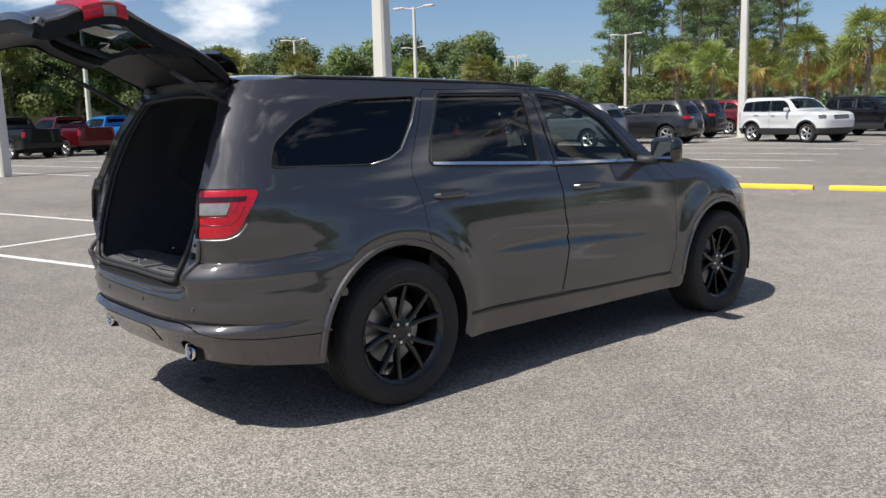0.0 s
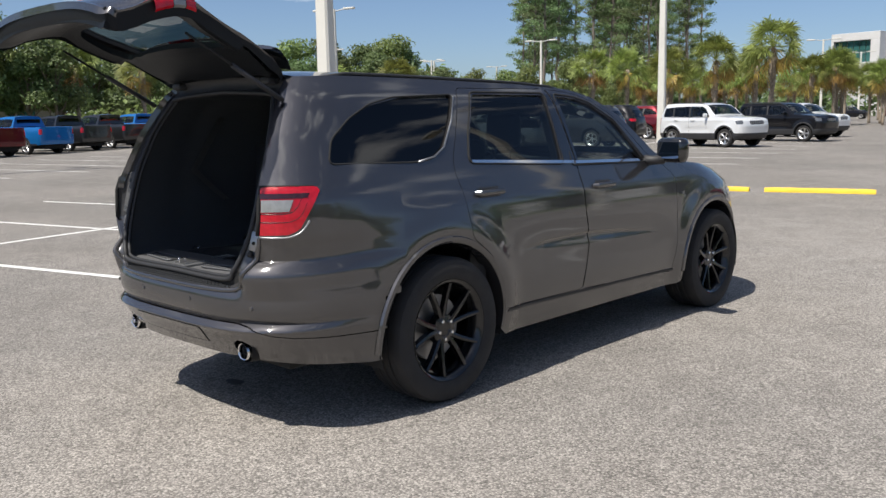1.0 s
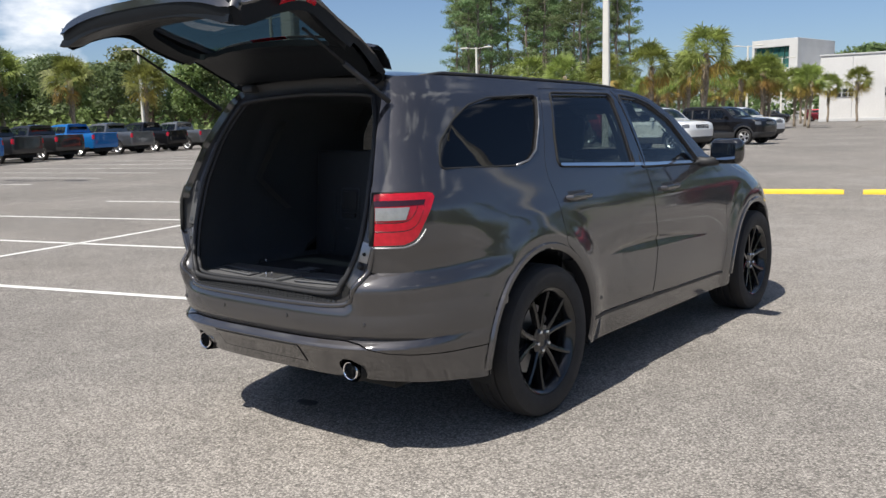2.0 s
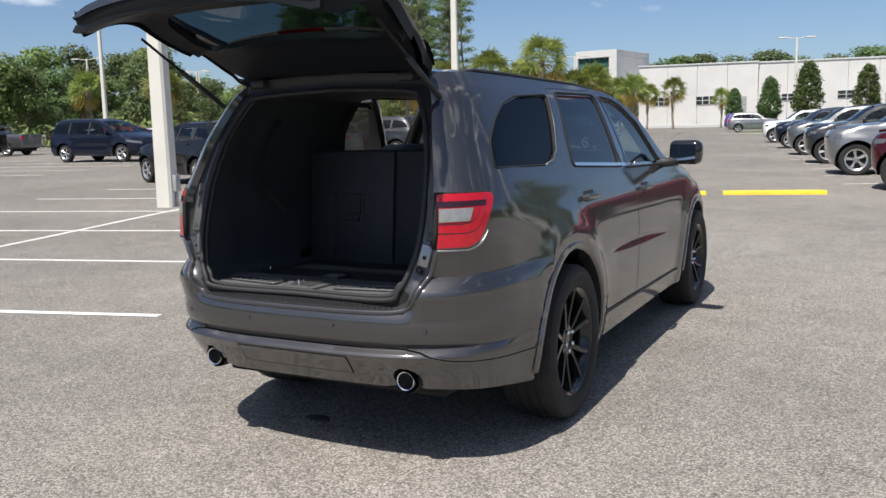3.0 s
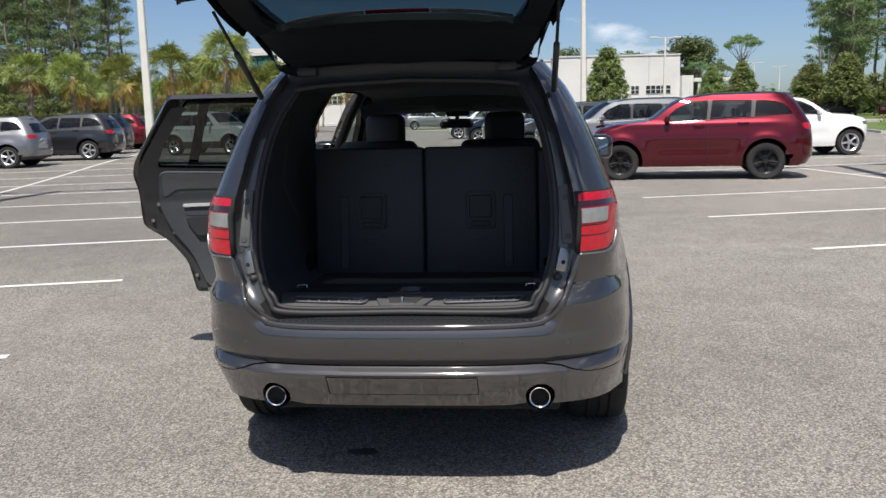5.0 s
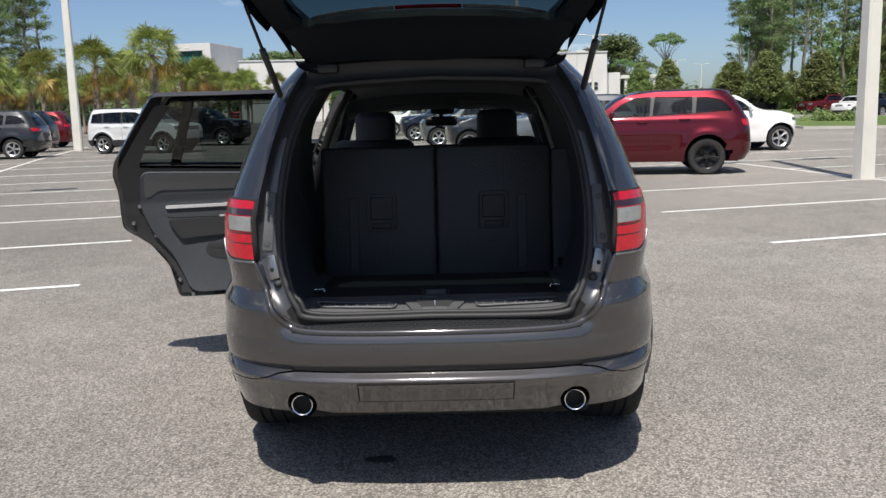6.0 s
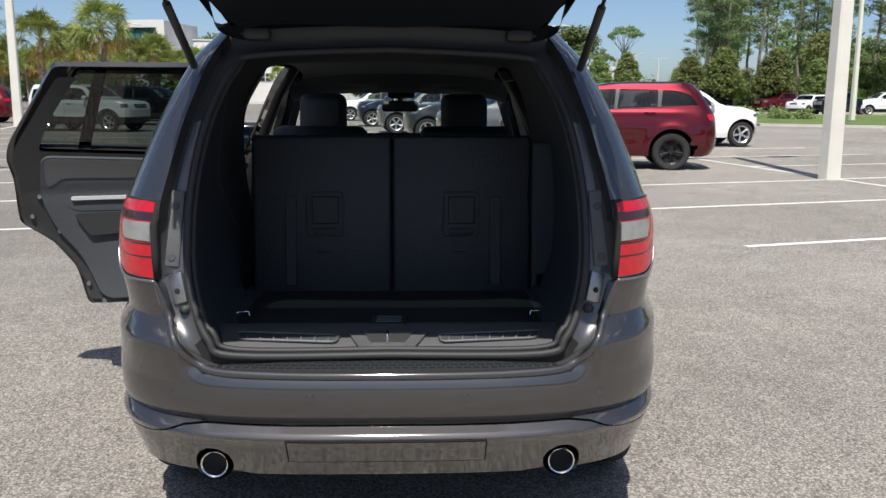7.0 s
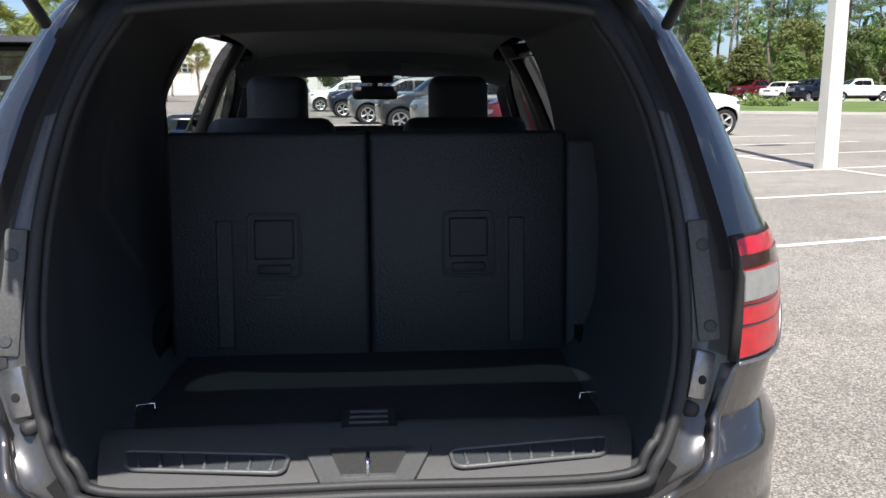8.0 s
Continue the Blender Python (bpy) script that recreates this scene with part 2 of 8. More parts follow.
M_HEADLINER = material("grey_cloth_headliner", (0.12, 0.125, 0.135), 0.9, fine=0.15, fine_scale=250, bump=0.2, bump_scale=300)
M_CARPET = material("black_cargo_carpet", (0.017, 0.018, 0.021), 0.95, fine=0.35, fine_scale=220, bump=0.5, bump_scale=260)
M_SEAT = material("black_leather_seat", (0.025, 0.028, 0.033), 0.48, fine=0.15, bump=0.3, bump_scale=160)
M_BELT = material("grey_seat_belt_webbing", (0.09, 0.09, 0.094), 0.7, fine=0.2)
M_RED = material("red_lamp_lens", (0.45, 0.005, 0.016), 0.2, coat=0.5, vary=0.15, scale=40, bump=0.2, bump_scale=220)
M_DKRED = material("dark_lamp_gap", (0.03, 0.004, 0.006), 0.2, coat=0.8, fine=0.1)
M_CLEAR = material("clear_ribbed_lamp_lens", (0.28, 0.285, 0.28), 0.2, 0.2, 0.8, vary=0.12, scale=30, bump=0.25, bump_scale=110)
M_LAMP = material("smoky_headlight_lens", (0.16, 0.165, 0.17), 0.15, 0.4, 0.8, vary=0.2, scale=30, bump=0.2, bump_scale=90)
M_GLASS = tinted_glass("clear_car_glass", (0.80, 0.86, 0.83))
M_PRIVACY = tinted_glass("dark_privacy_glass", (0.035, 0.042, 0.045), sheen=0.3)
M_DOORGLASS = tinted_glass("green_tinted_door_glass", (0.13, 0.16, 0.15))
M_LIGHTTINT = tinted_glass("lightly_tinted_glass", (0.42, 0.48, 0.45))
M_GATEGLASS = tinted_glass("tinted_tailgate_glass", (0.085, 0.118, 0.125))
M_BGGLASS = tinted_glass("dark_window_glass", (0.20, 0.215, 0.22))
M_WALL = material("white_painted_wall", (0.62, 0.61, 0.595), 0.8, vary=0.06, scale=0.3, fine=0.04, fine_scale=5)
M_WALL2 = material("pale_grey_panel_wall", (0.50, 0.505, 0.51), 0.75, vary=0.06, scale=0.2, fine=0.04, fine_scale=4)
M_BGPANE = material("dark_window_pane", (0.03, 0.035, 0.04), 0.08, 0.0, 0.8, vary=0.2, scale=0.3)
M_BEIGE = material("beige_stucco_wall", (0.46, 0.42, 0.34), 0.85, vary=0.08, scale=0.5, fine=0.05)
M_TEAL = material("green_tinted_curtain_wall", (0.05, 0.16, 0.15), 0.08, 0.2, 0.8, vary=0.2, scale=0.3)
M_DOORGREY = material("grey_roller_door", (0.33, 0.34, 0.35), 0.6, vary=0.1, scale=0.7)
M_ROOFGREY = material("grey_shingle_roof", (0.25, 0.25, 0.26), 0.85, vary=0.2, scale=1.0, bump=0.5)
M_STAIN = material("dark_oil_stain", (0.05, 0.048, 0.045), 0.6, vary=0.4, scale=9)

PAINTS = {
    "pale": car_paint("pale_silver_paint", (0.72, 0.73, 0.73), 0.2, 0.35),
    "silver": car_paint("silver_paint", (0.23, 0.235, 0.245), 0.65, 0.36), "white": car_paint("white_paint", (0.78, 0.78, 0.77), 0.0, 0.4),
    "black": car_paint("black_paint", (0.010, 0.010, 0.012), 0.2, 0.3, 0.6), "grey": car_paint("grey_paint", (0.16, 0.165, 0.17), 0.7, 0.32),
    "dark": car_paint("dark_grey_paint", (0.036, 0.037, 0.04), 0.6, 0.32), "navy": car_paint("navy_paint", (0.010, 0.014, 0.030), 0.4, 0.3, 0.6),
    "red": car_paint("deep_red_paint", (0.085, 0.003, 0.009), 0.6, 0.36), "maroon": car_paint("dark_red_paint", (0.11, 0.007, 0.012), 0.4, 0.3),
    "blue": car_paint("bright_blue_paint", (0.012, 0.15, 0.43), 0.3, 0.3), "orange": car_paint("orange_paint", (0.6, 0.09, 0.03), 0.2, 0.35),
    "violet": car_paint("violet_paint", (0.08, 0.06, 0.3), 0.3, 0.35),
}


# ---------------------------------------------------------------- mesh helpers
def finish(bm, name, mat, smooth=True, angle=38.0):
    me = bpy.data.meshes.new(name)
    if smooth:
        limit = radians(angle)
        for f in bm.faces:
            f.smooth = True
        for e in bm.edges:
            if len(e.link_faces) == 2 and e.calc_face_angle(0.0) > limit:
                e.smooth = False
    bm.to_mesh(me)
    bm.free()
    if mat is not None:
        me.materials.append(mat)
    return me


def part(name, bm, mat, parent=None, label="", smooth=True, angle=38.0, at=None):
    """Links a bmesh (or a mesh) as one object, under a thing or under a part."""
    me = bm if isinstance(bm, bpy.types.Mesh) else finish(bm, name, mat, smooth, angle)
    ob = new(name, me)
    if isinstance(bm, bpy.types.Mesh) and mat is not None and len(ob.material_slots):
        ob.material_slots[0].link, ob.material_slots[0].material = "OBJECT", mat
    if parent is not None:
        ob.parent = parent
    if at is not None:
        ob.matrix_basis = at
    if label:
        ob["label"] = label
    return ob


def empty(name, m, label, category, group="", kind=""):
    e = new(name)
    e.empty_display_size = 0.2
    e.matrix_basis = m
    return tagged(e, label, category, group, kind)


def box(bm, x0, x1, y0, y1, z0, z1, bevel=0.0, seg=2, m=None):
    r = bmesh.ops.create_cube(bm, size=1.0)
    vs = r["verts"]
    bmesh.ops.scale(bm, vec=(x1 - x0, y1 - y0, z1 - z0), verts=vs)
    bmesh.ops.translate(bm, vec=((x0 + x1) / 2, (y0 + y1) / 2, (z0 + z1) / 2), verts=vs)
    if m is not None:
        bmesh.ops.transform(bm, matrix=m, verts=vs)
    if bevel:
        es = list({e for v in vs for e in v.link_edges})
        bmesh.ops.bevel(bm, geom=es, offset=bevel, segments=seg, profile=0.5, affect="EDGES")
    return bm


def lathe(bm, profile, n=32, axis="x", m=None, close=False):
    """Turns (radius, along) pairs round an axis."""
    rings = []
    for r, h in profile:
        ring = []
        for i in range(n):
            a = 2 * math.pi * i / n
            c, s = r * math.cos(a), r * math.sin(a)
            p = {"x": (h, c, s), "y": (c, h, s), "z": (c, s, h)}[axis]
            p = Vector(p)
            ring.append(bm.verts.new(m @ p if m is not None else p))
        rings.append(ring)
    pairs = list(zip(rings, rings[1:])) + ([(rings[-1], rings[0])] if close else [])
    for a, b in pairs:
        for i in range(n):
            bm.faces.new((a[i], a[(i + 1) % n], b[(i + 1) % n], b[i]))
    return bm


def tube(bm, pts, radii, n=8, cap=True):
    """A round bar along points."""
    pts = [Vector(p) for p in pts]
    if not isinstance(radii, (list, tuple)):
        radii = [radii] * len(pts)
    rings = []
    side = None
    for i, p in enumerate(pts):
        d = (pts[min(i + 1, len(pts) - 1)] - pts[max(i - 1, 0)]).normalized()
        if side is None:
            side = d.orthogonal().normalized()
        side = (side - d * side.dot(d)).normalized()
        up = d.cross(side)
        rings.append([bm.verts.new(p + radii[i] * (math.cos(2 * math.pi * k / n) * side + math.sin(2 * math.pi * k / n) * up)) for k in range(n)])
    for a, b in zip(rings, rings[1:]):
        for k in range(n):
            bm.faces.new((a[k], a[(k + 1) % n], b[(k + 1) % n], b[k]))
    if cap:
        bm.faces.new(rings[0][::-1])
        bm.faces.new(rings[-1])
    return bm


def surface(bm, grid):
    """A sheet from rows of points."""
    vs = [[bm.verts.new(p) for p in row] for row in grid]
    for a, b in zip(vs, vs[1:]):
        for i in range(len(a) - 1):
            bm.faces.new((a[i], a[i + 1], b[i + 1], b[i]))
    return vs


def smooth_line(pts, n):
    """A smooth line through points, n steps for each stretch."""
    out = []
    p = [Vector(q) for q in pts]
    for i in range(len(p) - 1):
        a, b, c, d = p[max(i - 1, 0)], p[i], p[i + 1], p[min(i + 2, len(p) - 1)]
        for k in range(n):
            t = k / n
            out.append(0.5 * ((2 * b) + (c - a) * t + (2 * a - 5 * b + 4 * c - d) * t * t + (3 * b - a - 3 * c + d) * t ** 3))
    out.append(p[-1])
    return out


def rounded(poly, r, n=4):
    """A polygon with its corners rounded off."""
    out = []
    k = len(poly)
    for i in range(k):
        p, a, b = Vector(poly[i]), Vector(poly[i - 1]), Vector(poly[(i + 1) % k])
        da, db = (a - p), (b - p)
        ra = min(r, da.length * 0.45)
        rb = min(r, db.length * 0.45)
        s, e = p + da.normalized() * ra, p + db.normalized() * rb
        for j in range(n + 1):
            t = j / n
            q = (1 - t) ** 2 * s + 2 * t * (1 - t) * p + t ** 2 * e
            out.append((q.x, q.y))
    return out


def grown(poly, d):
    """A polygon moved outwards by d (inwards where d is negative)."""
    k = len(poly)
    area = sum(poly[i - 1][0] * poly[i][1] - poly[i][0] * poly[i - 1][1] for i in range(k))
    sign = 1 if area > 0 else -1
    out = []
    for i in range(k):
        p, a, b = Vector(poly[i]), Vector(poly[i - 1]), Vector(poly[(i + 1) % k])
        n1 = Vector(((p - a).y, -(p - a).x)).normalized() * sign
        n2 = Vector(((b - p).y, -(b - p).x)).normalized() * sign
        n = (n1 + n2)
        n = n.normalized() if n.length > 1e-6 else n1
        out.append((p.x + n.x * d, p.y + n.y * d))
    return out


def circle(cx, cz, r, n=28):
    return [(cx + r * math.cos(2 * math.pi * i / n), cz + r * math.sin(2 * math.pi * i / n)) for i in range(n)]


def inside(poly, x, y):
    """Which of the points lie in the polygon (even-odd rule)."""
    res = np.zeros(np.shape(x), bool)
    k = len(poly)
    for i in range(k):
        (x1, y1), (x2, y2) = poly[i - 1], poly[i]
        if y1 == y2:
            continue
        cross = ((y1 > y) != (y2 > y)) & (x < (x2 - x1) * (y - y1) / (y2 - y1) + x1)
        res ^= cross
    return res


def nearest(poly, p):
    best, spot = 1e9, p
    for i in range(len(poly)):
        ax, ay = poly[i - 1]
        bx, by = poly[i]
        dx, dy = bx - ax, by - ay
        q = dx * dx + dy * dy
        t = 0 if q == 0 else max(0, min(1, ((p[0] - ax) * dx + (p[1] - ay) * dy) / q))
        cx, cy = ax + t * dx, ay + t * dy
        d = math.hypot(p[0] - cx, p[1] - cy)
        if d < best:
            best, spot = d, (cx, cy)
    return best, spot


class Shell:
    """Half of a car's skin (x > 0): at each height a half width, a rear end and a front end, joined by rounded corners."""

    ANG = 0.9 / 90.0

    def __init__(self, width, rear, front, lr=0.75, lf=0.95, er=3.3, ef=2.6, extra=None, ledge=None):
        self.tab = [tuple(np.array(c, float) for c in zip(*t)) for t in (width, rear, front)]
        self.lr, self.lf, self.ef, self.extra, self.ledge = lr, lf, ef, extra, ledge
        self.round = tuple(np.array(c, float) for c in zip(*(er if isinstance(er, list) else [(0.0, er), (3.0, er)])))

    def w(self, z):
        return sum(np.interp(np.asarray(z) + d, *self.tab[0]) for d in (-0.06, -0.04, -0.02, 0.0, 0.02, 0.04, 0.06)) / 7

    def er(self, z):
        return np.interp(z, *self.round)

    def yr(self, z):
        return np.interp(z, *self.tab[1])

    def yf(self, z):
        return np.interp(z, *self.tab[2])

    def x_at(self, y, z):
        w = self.w(z)
        kr = np.clip(1 - (y - self.yr(z)) / self.lr, 0, 1)
        kf = np.clip(1 - (self.yf(z) - y) / self.lf, 0, 1)
        x = w * np.minimum((1 - kr ** self.er(z)) ** (1 / self.er(z)), (1 - kf ** self.ef) ** (1 / self.ef))
        return x + (self.extra(y, z) if self.extra else 0)

    def y_rear(self, x, z):
        k = np.clip(np.abs(x) / self.w(z), 0, 1)
        e = self.er(z)
        y = self.yr(z) + self.lr * (1 - (1 - k ** e) ** (1 / e))
        return y + self.ledge(np.arcsin(np.clip(k ** (e / 2), 0, 1)), z)[1] if self.ledge else y

    def y_front(self, x, z):
        k = np.clip(np.abs(x) / self.w(z), 0, 1)
        return self.yf(z) - self.lf * (1 - (1 - k ** self.ef) ** (1 / self.ef))

    def corner(self, a, z):
        a = np.radians(a)
        y = self.yr(z) + self.lr * (1 - np.cos(a) ** (2 / self.er(z)))
        x = self.w(z) * np.sin(a) ** (2 / self.er(z)) + (self.extra(y, z) if self.extra else 0) * (a / 1.5708) ** 2
        if self.ledge:
            dx, dy = self.ledge(a, z)
            x, y = x - dx, y + dy
        return x, y

    def fcorner(self, a, z):
        a = np.radians(a)
        y = self.yf(z) - self.lf * (1 - np.cos(a) ** (2 / self.ef))
        x = self.w(z) * np.sin(a) ** (2 / self.ef) + (self.extra(y, z) if self.extra else 0) * (a / 1.5708) ** 2
        return x, y

    def put(self, space, p):
        """The point of the skin at (y, z) on the side, (x, z) at the rear or front, (angle, z) on a rounded corner."""
        u, z = p
        if space == "S":
            return (float(self.x_at(u, z)), u, z)
        if space == "R":
            return (u, float(self.y_rear(u, z)), z)
        if space == "F":
            return (u, float(self.y_front(u, z)), z)
        x, y = (self.corner if space == "C" else self.fcorner)(u, z)
        return (float(x), float(y), z)

    def grid(self, nr, ns, nf, zs):
        """Columns from the middle of the rear round the corner, along the side and round to the middle of the front."""
        zs = np.array(zs, float)
        ar, af = np.linspace(0, 90, nr), np.linspace(90, 0, nf)
        cols = []
        for a in ar:
            x, y = self.corner(a, zs)
            cols.append((x, y, np.full_like(zs, a), np.full_like(zs, -1)))
        for t in np.linspace(0, 1, ns + 1)[1:-1]:
            y = (self.yr(zs) + self.lr) * (1 - t) + (self.yf(zs) - self.lf) * t
            cols.append((self.x_at(y, zs), y, np.full_like(zs, 200.0), np.full_like(zs, 0)))
        for a in af:
            x, y = self.fcorner(a, zs)
            cols.append((x, y, np.full_like(zs, a), np.full_like(zs, 1)))
        self.x, self.y, self.a, self.k = (np.array(c) for c in zip(*cols))
        self.z = np.tile(zs, (len(cols), 1))
        mid = lambda v: (v[:-1, :-1] + v[1:, :-1] + v[1:, 1:] + v[:-1, 1:]) / 4
        self.cx, self.cy, self.cz, self.ca, self.ck = mid(self.x), mid(self.y), mid(self.z), mid(self.a), mid(self.k)
        g = np.stack([self.x, self.y, self.z], -1)
        n = np.cross(np.gradient(g, axis=1), np.gradient(g, axis=0))
        n /= np.maximum(np.linalg.norm(n, axis=-1, keepdims=True), 1e-9)
        out = np.stack([self.x, (self.y - 1.4) * 0.5, 0 * self.x], -1)
        self.n = n * np.where((n * out).sum(-1, keepdims=True) < 0, -1, 1)

    def mask(self, space, poly):
        if space == "S":
            return inside(poly, self.cy, self.cz)
        if space == "R":
            return inside(poly, self.cx, self.cz) & (self.ck < -0.5)
        if space == "F":
            return inside(poly, self.cx, self.cz) & (self.ck > 0.5)
        return inside(poly, self.ca, self.cz) & ((self.ck < -0.5) if space == "C" else (self.ck > 0.5))

    def panel(self, mask, snaps=(), reach=0.03, side=1, out=0.0, both=False, lip=0.0):
        """The faces of the mask as a bmesh, its border drawn onto the given outlines; out moves it off the skin."""
        ii, jj = np.nonzero(mask)
        index, co, faces, edges = {}, [], [], {}
        src = []
        for i, j in zip(ii.tolist(), jj.tolist()):
            f = []
            for c in ((i, j), (i + 1, j), (i + 1, j + 1), (i, j + 1)):
                if c not in index:
                    index[c] = len(co)
                    src.append(c)
                    co.append([self.x[c], self.y[c], self.z[c]])
                f.append(index[c])
            faces.append(f)
            for q in range(4):
                e = (min(f[q], f[q - 1]), max(f[q], f[q - 1]))
                edges[e] = edges.get(e, 0) + 1
        rim = {v for e, n in edges.items() if n == 1 and not (abs(co[e[0]][0]) < 1e-6 and abs(co[e[1]][0]) < 1e-6) for v in e}
        for v in rim:
            c = src[v]
            best, move = reach, None
            for space, poly in snaps:
                kind = self.k[c]
                if space in "CR" and kind > -0.5 or space in "FD" and kind < 0.5:
                    continue
                if space == "S":
                    here = (self.y[c], self.z[c])
                    d, spot = nearest(poly, here)
                elif space in "RF":
                    here = (self.x[c], self.z[c])
                    d, spot = nearest(poly, here)
                else:
                    g = self.ANG
                    d, spot = nearest([(px * g, pz) for px, pz in poly], (self.a[c] * g, self.z[c]))
                    spot = (spot[0] / g, spot[1])
                if d < best:
                    best, move = d, (space, spot)
            if move:
                space, spot = move
                keep = abs(self.x[c]) < 1e-6
                if keep and space in "RF":
                    spot = (0.0, spot[1])
                x, y, z = self.put(space, spot)
                co[v] = [0.0 if keep else x, y, z]
        nrm = [self.n[c].copy() for c in src]
        for k, c in enumerate(src):
            if abs(self.x[c]) < 1e-6:
                nrm[k][0] = 0.0
        co = [np.array(p) + nr * out for p, nr in zip(co, nrm)]
        bm = bmesh.new()
        for s in ((1, -1) if both else (side,)):
            flip = np.array((s, 1, 1))
            vs = [bm.verts.new(p * flip) for p in co]
            for f in faces:
                q = [vs[k] for k in f]
                try:
                    bm.faces.new(q if s < 0 else q[::-1])
                except ValueError:
                    pass
            if lip:
                low = {v: bm.verts.new((co[v] - nrm[v] * lip) * flip) for v in rim}  # turned-in edge
                for (a, b), n in edges.items():
                    if n == 1 and not (abs(co[a][0]) < 1e-5 and abs(co[b][0]) < 1e-5):
                        bm.faces.new((vs[a], vs[b], low[b], low[a]))
        if both:
            bmesh.ops.remove_doubles(bm, verts=[v for v in bm.verts if abs(v.co.x) < 1e-4], dist=1e-4)
        bmesh.ops.recalc_face_normals(bm, faces=bm.faces[:])
        return bm

    def patch(self, space, quad, nu=8, nv=4, out=0.004, thick=0.006, side=1, bm=None):
        """A small curved plate on the skin between four corners, with a rim."""
        bm = bm or bmesh.new()
        p00, p10, p11, p01 = (Vector(q) for q in quad)
        rows = []
        for j in range(nv + 1):
            row = []
            for i in range(nu + 1):
                u, v = i / nu, j / nv
                q = (1 - u) * (1 - v) * p00 + u * (1 - v) * p10 + u * v * p11 + (1 - u) * v * p01
                row.append(Vector(self.put(space, (q.x, q.y))))
            rows.append(row)
        n = (rows[0][-1] - rows[0][0]).cross(rows[-1][0] - rows[0][0])
        mid = rows[nv // 2][nu // 2]
        if n.dot(mid - Vector((0, 1.4, mid.z))) < 0:
            n = -n
        n.normalize()
        top = [[p + n * out for p in row] for row in rows]
        for s in (1, -1) if side == 0 else (side,):
            flip = lambda p: Vector((s * p.x, p.y, p.z))
            vs = surface(bm, [[flip(p) for p in row] for row in top])
            ring = vs[0] + [r[-1] for r in vs[1:]] + vs[-1][-2::-1] + [r[0] for r in vs[-2:0:-1]]
            nn = flip(n)
            low = [bm.verts.new(v.co - nn * thick) for v in ring]
            for i in range(len(ring)):
                j = (i + 1) % len(ring)
                bm.faces.new((ring[i], ring[j], low[j], low[i]))
        bmesh.ops.recalc_face_normals(bm, faces=bm.faces[:])
        return bm

# ---------------------------------------------------------------- ground
U, V = Vector((0.966, 0.259)), Vector((-0.259, 0.966))   # across and along the parking rows


def lot(u, v):
    return (u * U.x + v * V.x, u * U.y + v * V.y)


def ease(t):
    t = min(1.0, max(0.0, t))
    return t * t * (3 - 2 * t)


def ground_z(x, y):
    """The car park is flat near the car and rises a hand's width towards the far stalls on its left."""
    return 0.13 * ease((y - 14) / 14) * ease((-2 - x) / 10) - 0.024 * math.exp(-((y - 3.8) / 2.4) ** 2)


def polar(az, d, cx=2.0, cy=-3.5):
    """A place by its bearing, in degrees to the left of the car's heading, and its distance from the walk."""
    az, d = az * (0.967 if az > 0 else 0.942), d * 1.046
    return cx - d * math.sin(radians(az)), cy + d * math.cos(radians(az))


def sight(az, d, cx=1.3, cy=-4.2):
    """A place by its true bearing from the tail of the car, in degrees to the left, and its distance."""
    return cx - d * math.sin(radians(az)), cy + d * math.cos(radians(az))


def spread(x, y):
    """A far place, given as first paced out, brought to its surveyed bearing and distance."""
    return polar(math.degrees(math.atan2(2.0 - x, y + 3.5)), math.hypot(x - 2.0, y + 3.5))


def build_ground():
    ys = [-1500, -600, -200, -80, -40, -20, -10, -4] + [-2 + 0.5 * i for i in range(25)] + [11, 12.5] + [14 + i for i in range(15)] + [40, 80, 200, 600, 1500, 4000]
    xs = [-4000, -1500, -600, -200, -80, -40, -20] + [-12 + i for i in range(11)] + [0, 5, 10, 20, 40, 80, 200, 600, 1500, 4000]
    bm = bmesh.new()
    surface(bm, [[(x, y, ground_z(x, y)) for x in xs] for y in ys])
    bmesh.ops.recalc_face_normals(bm, faces=bm.faces[:])
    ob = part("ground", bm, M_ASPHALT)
    tagged(ob, "pale worn asphalt car park with exposed stone chips", "asphalt", kind="structure")


build_ground()


def strip(name, x0, y0, x1, y1, width, height, mat, label, category="painted line"):
    """A painted band that follows the ground."""
    a, b = Vector((x0, y0)), Vector((x1, y1))
    n = max(1, int((b - a).length / 0.4))
    side = Vector((-(b - a).y, (b - a).x)).normalized() * width / 2
    bm = bmesh.new()
    rows = []
    for i in range(n + 1):
        p = a.lerp(b, i / n)
        wob = 0.006 * noise.noise((p.x * 3, p.y * 3, 0))
        rows.append([(q.x, q.y, ground_z(q.x, q.y) + height) for q in (p + side * (1 + wob * 8), p - side * (1 + wob * 5))])
    surface(bm, rows)
    bmesh.ops.recalc_face_normals(bm, faces=bm.faces[:])
    ob = part(name, bm, mat)
    return tagged(ob, label, category, kind="structure")


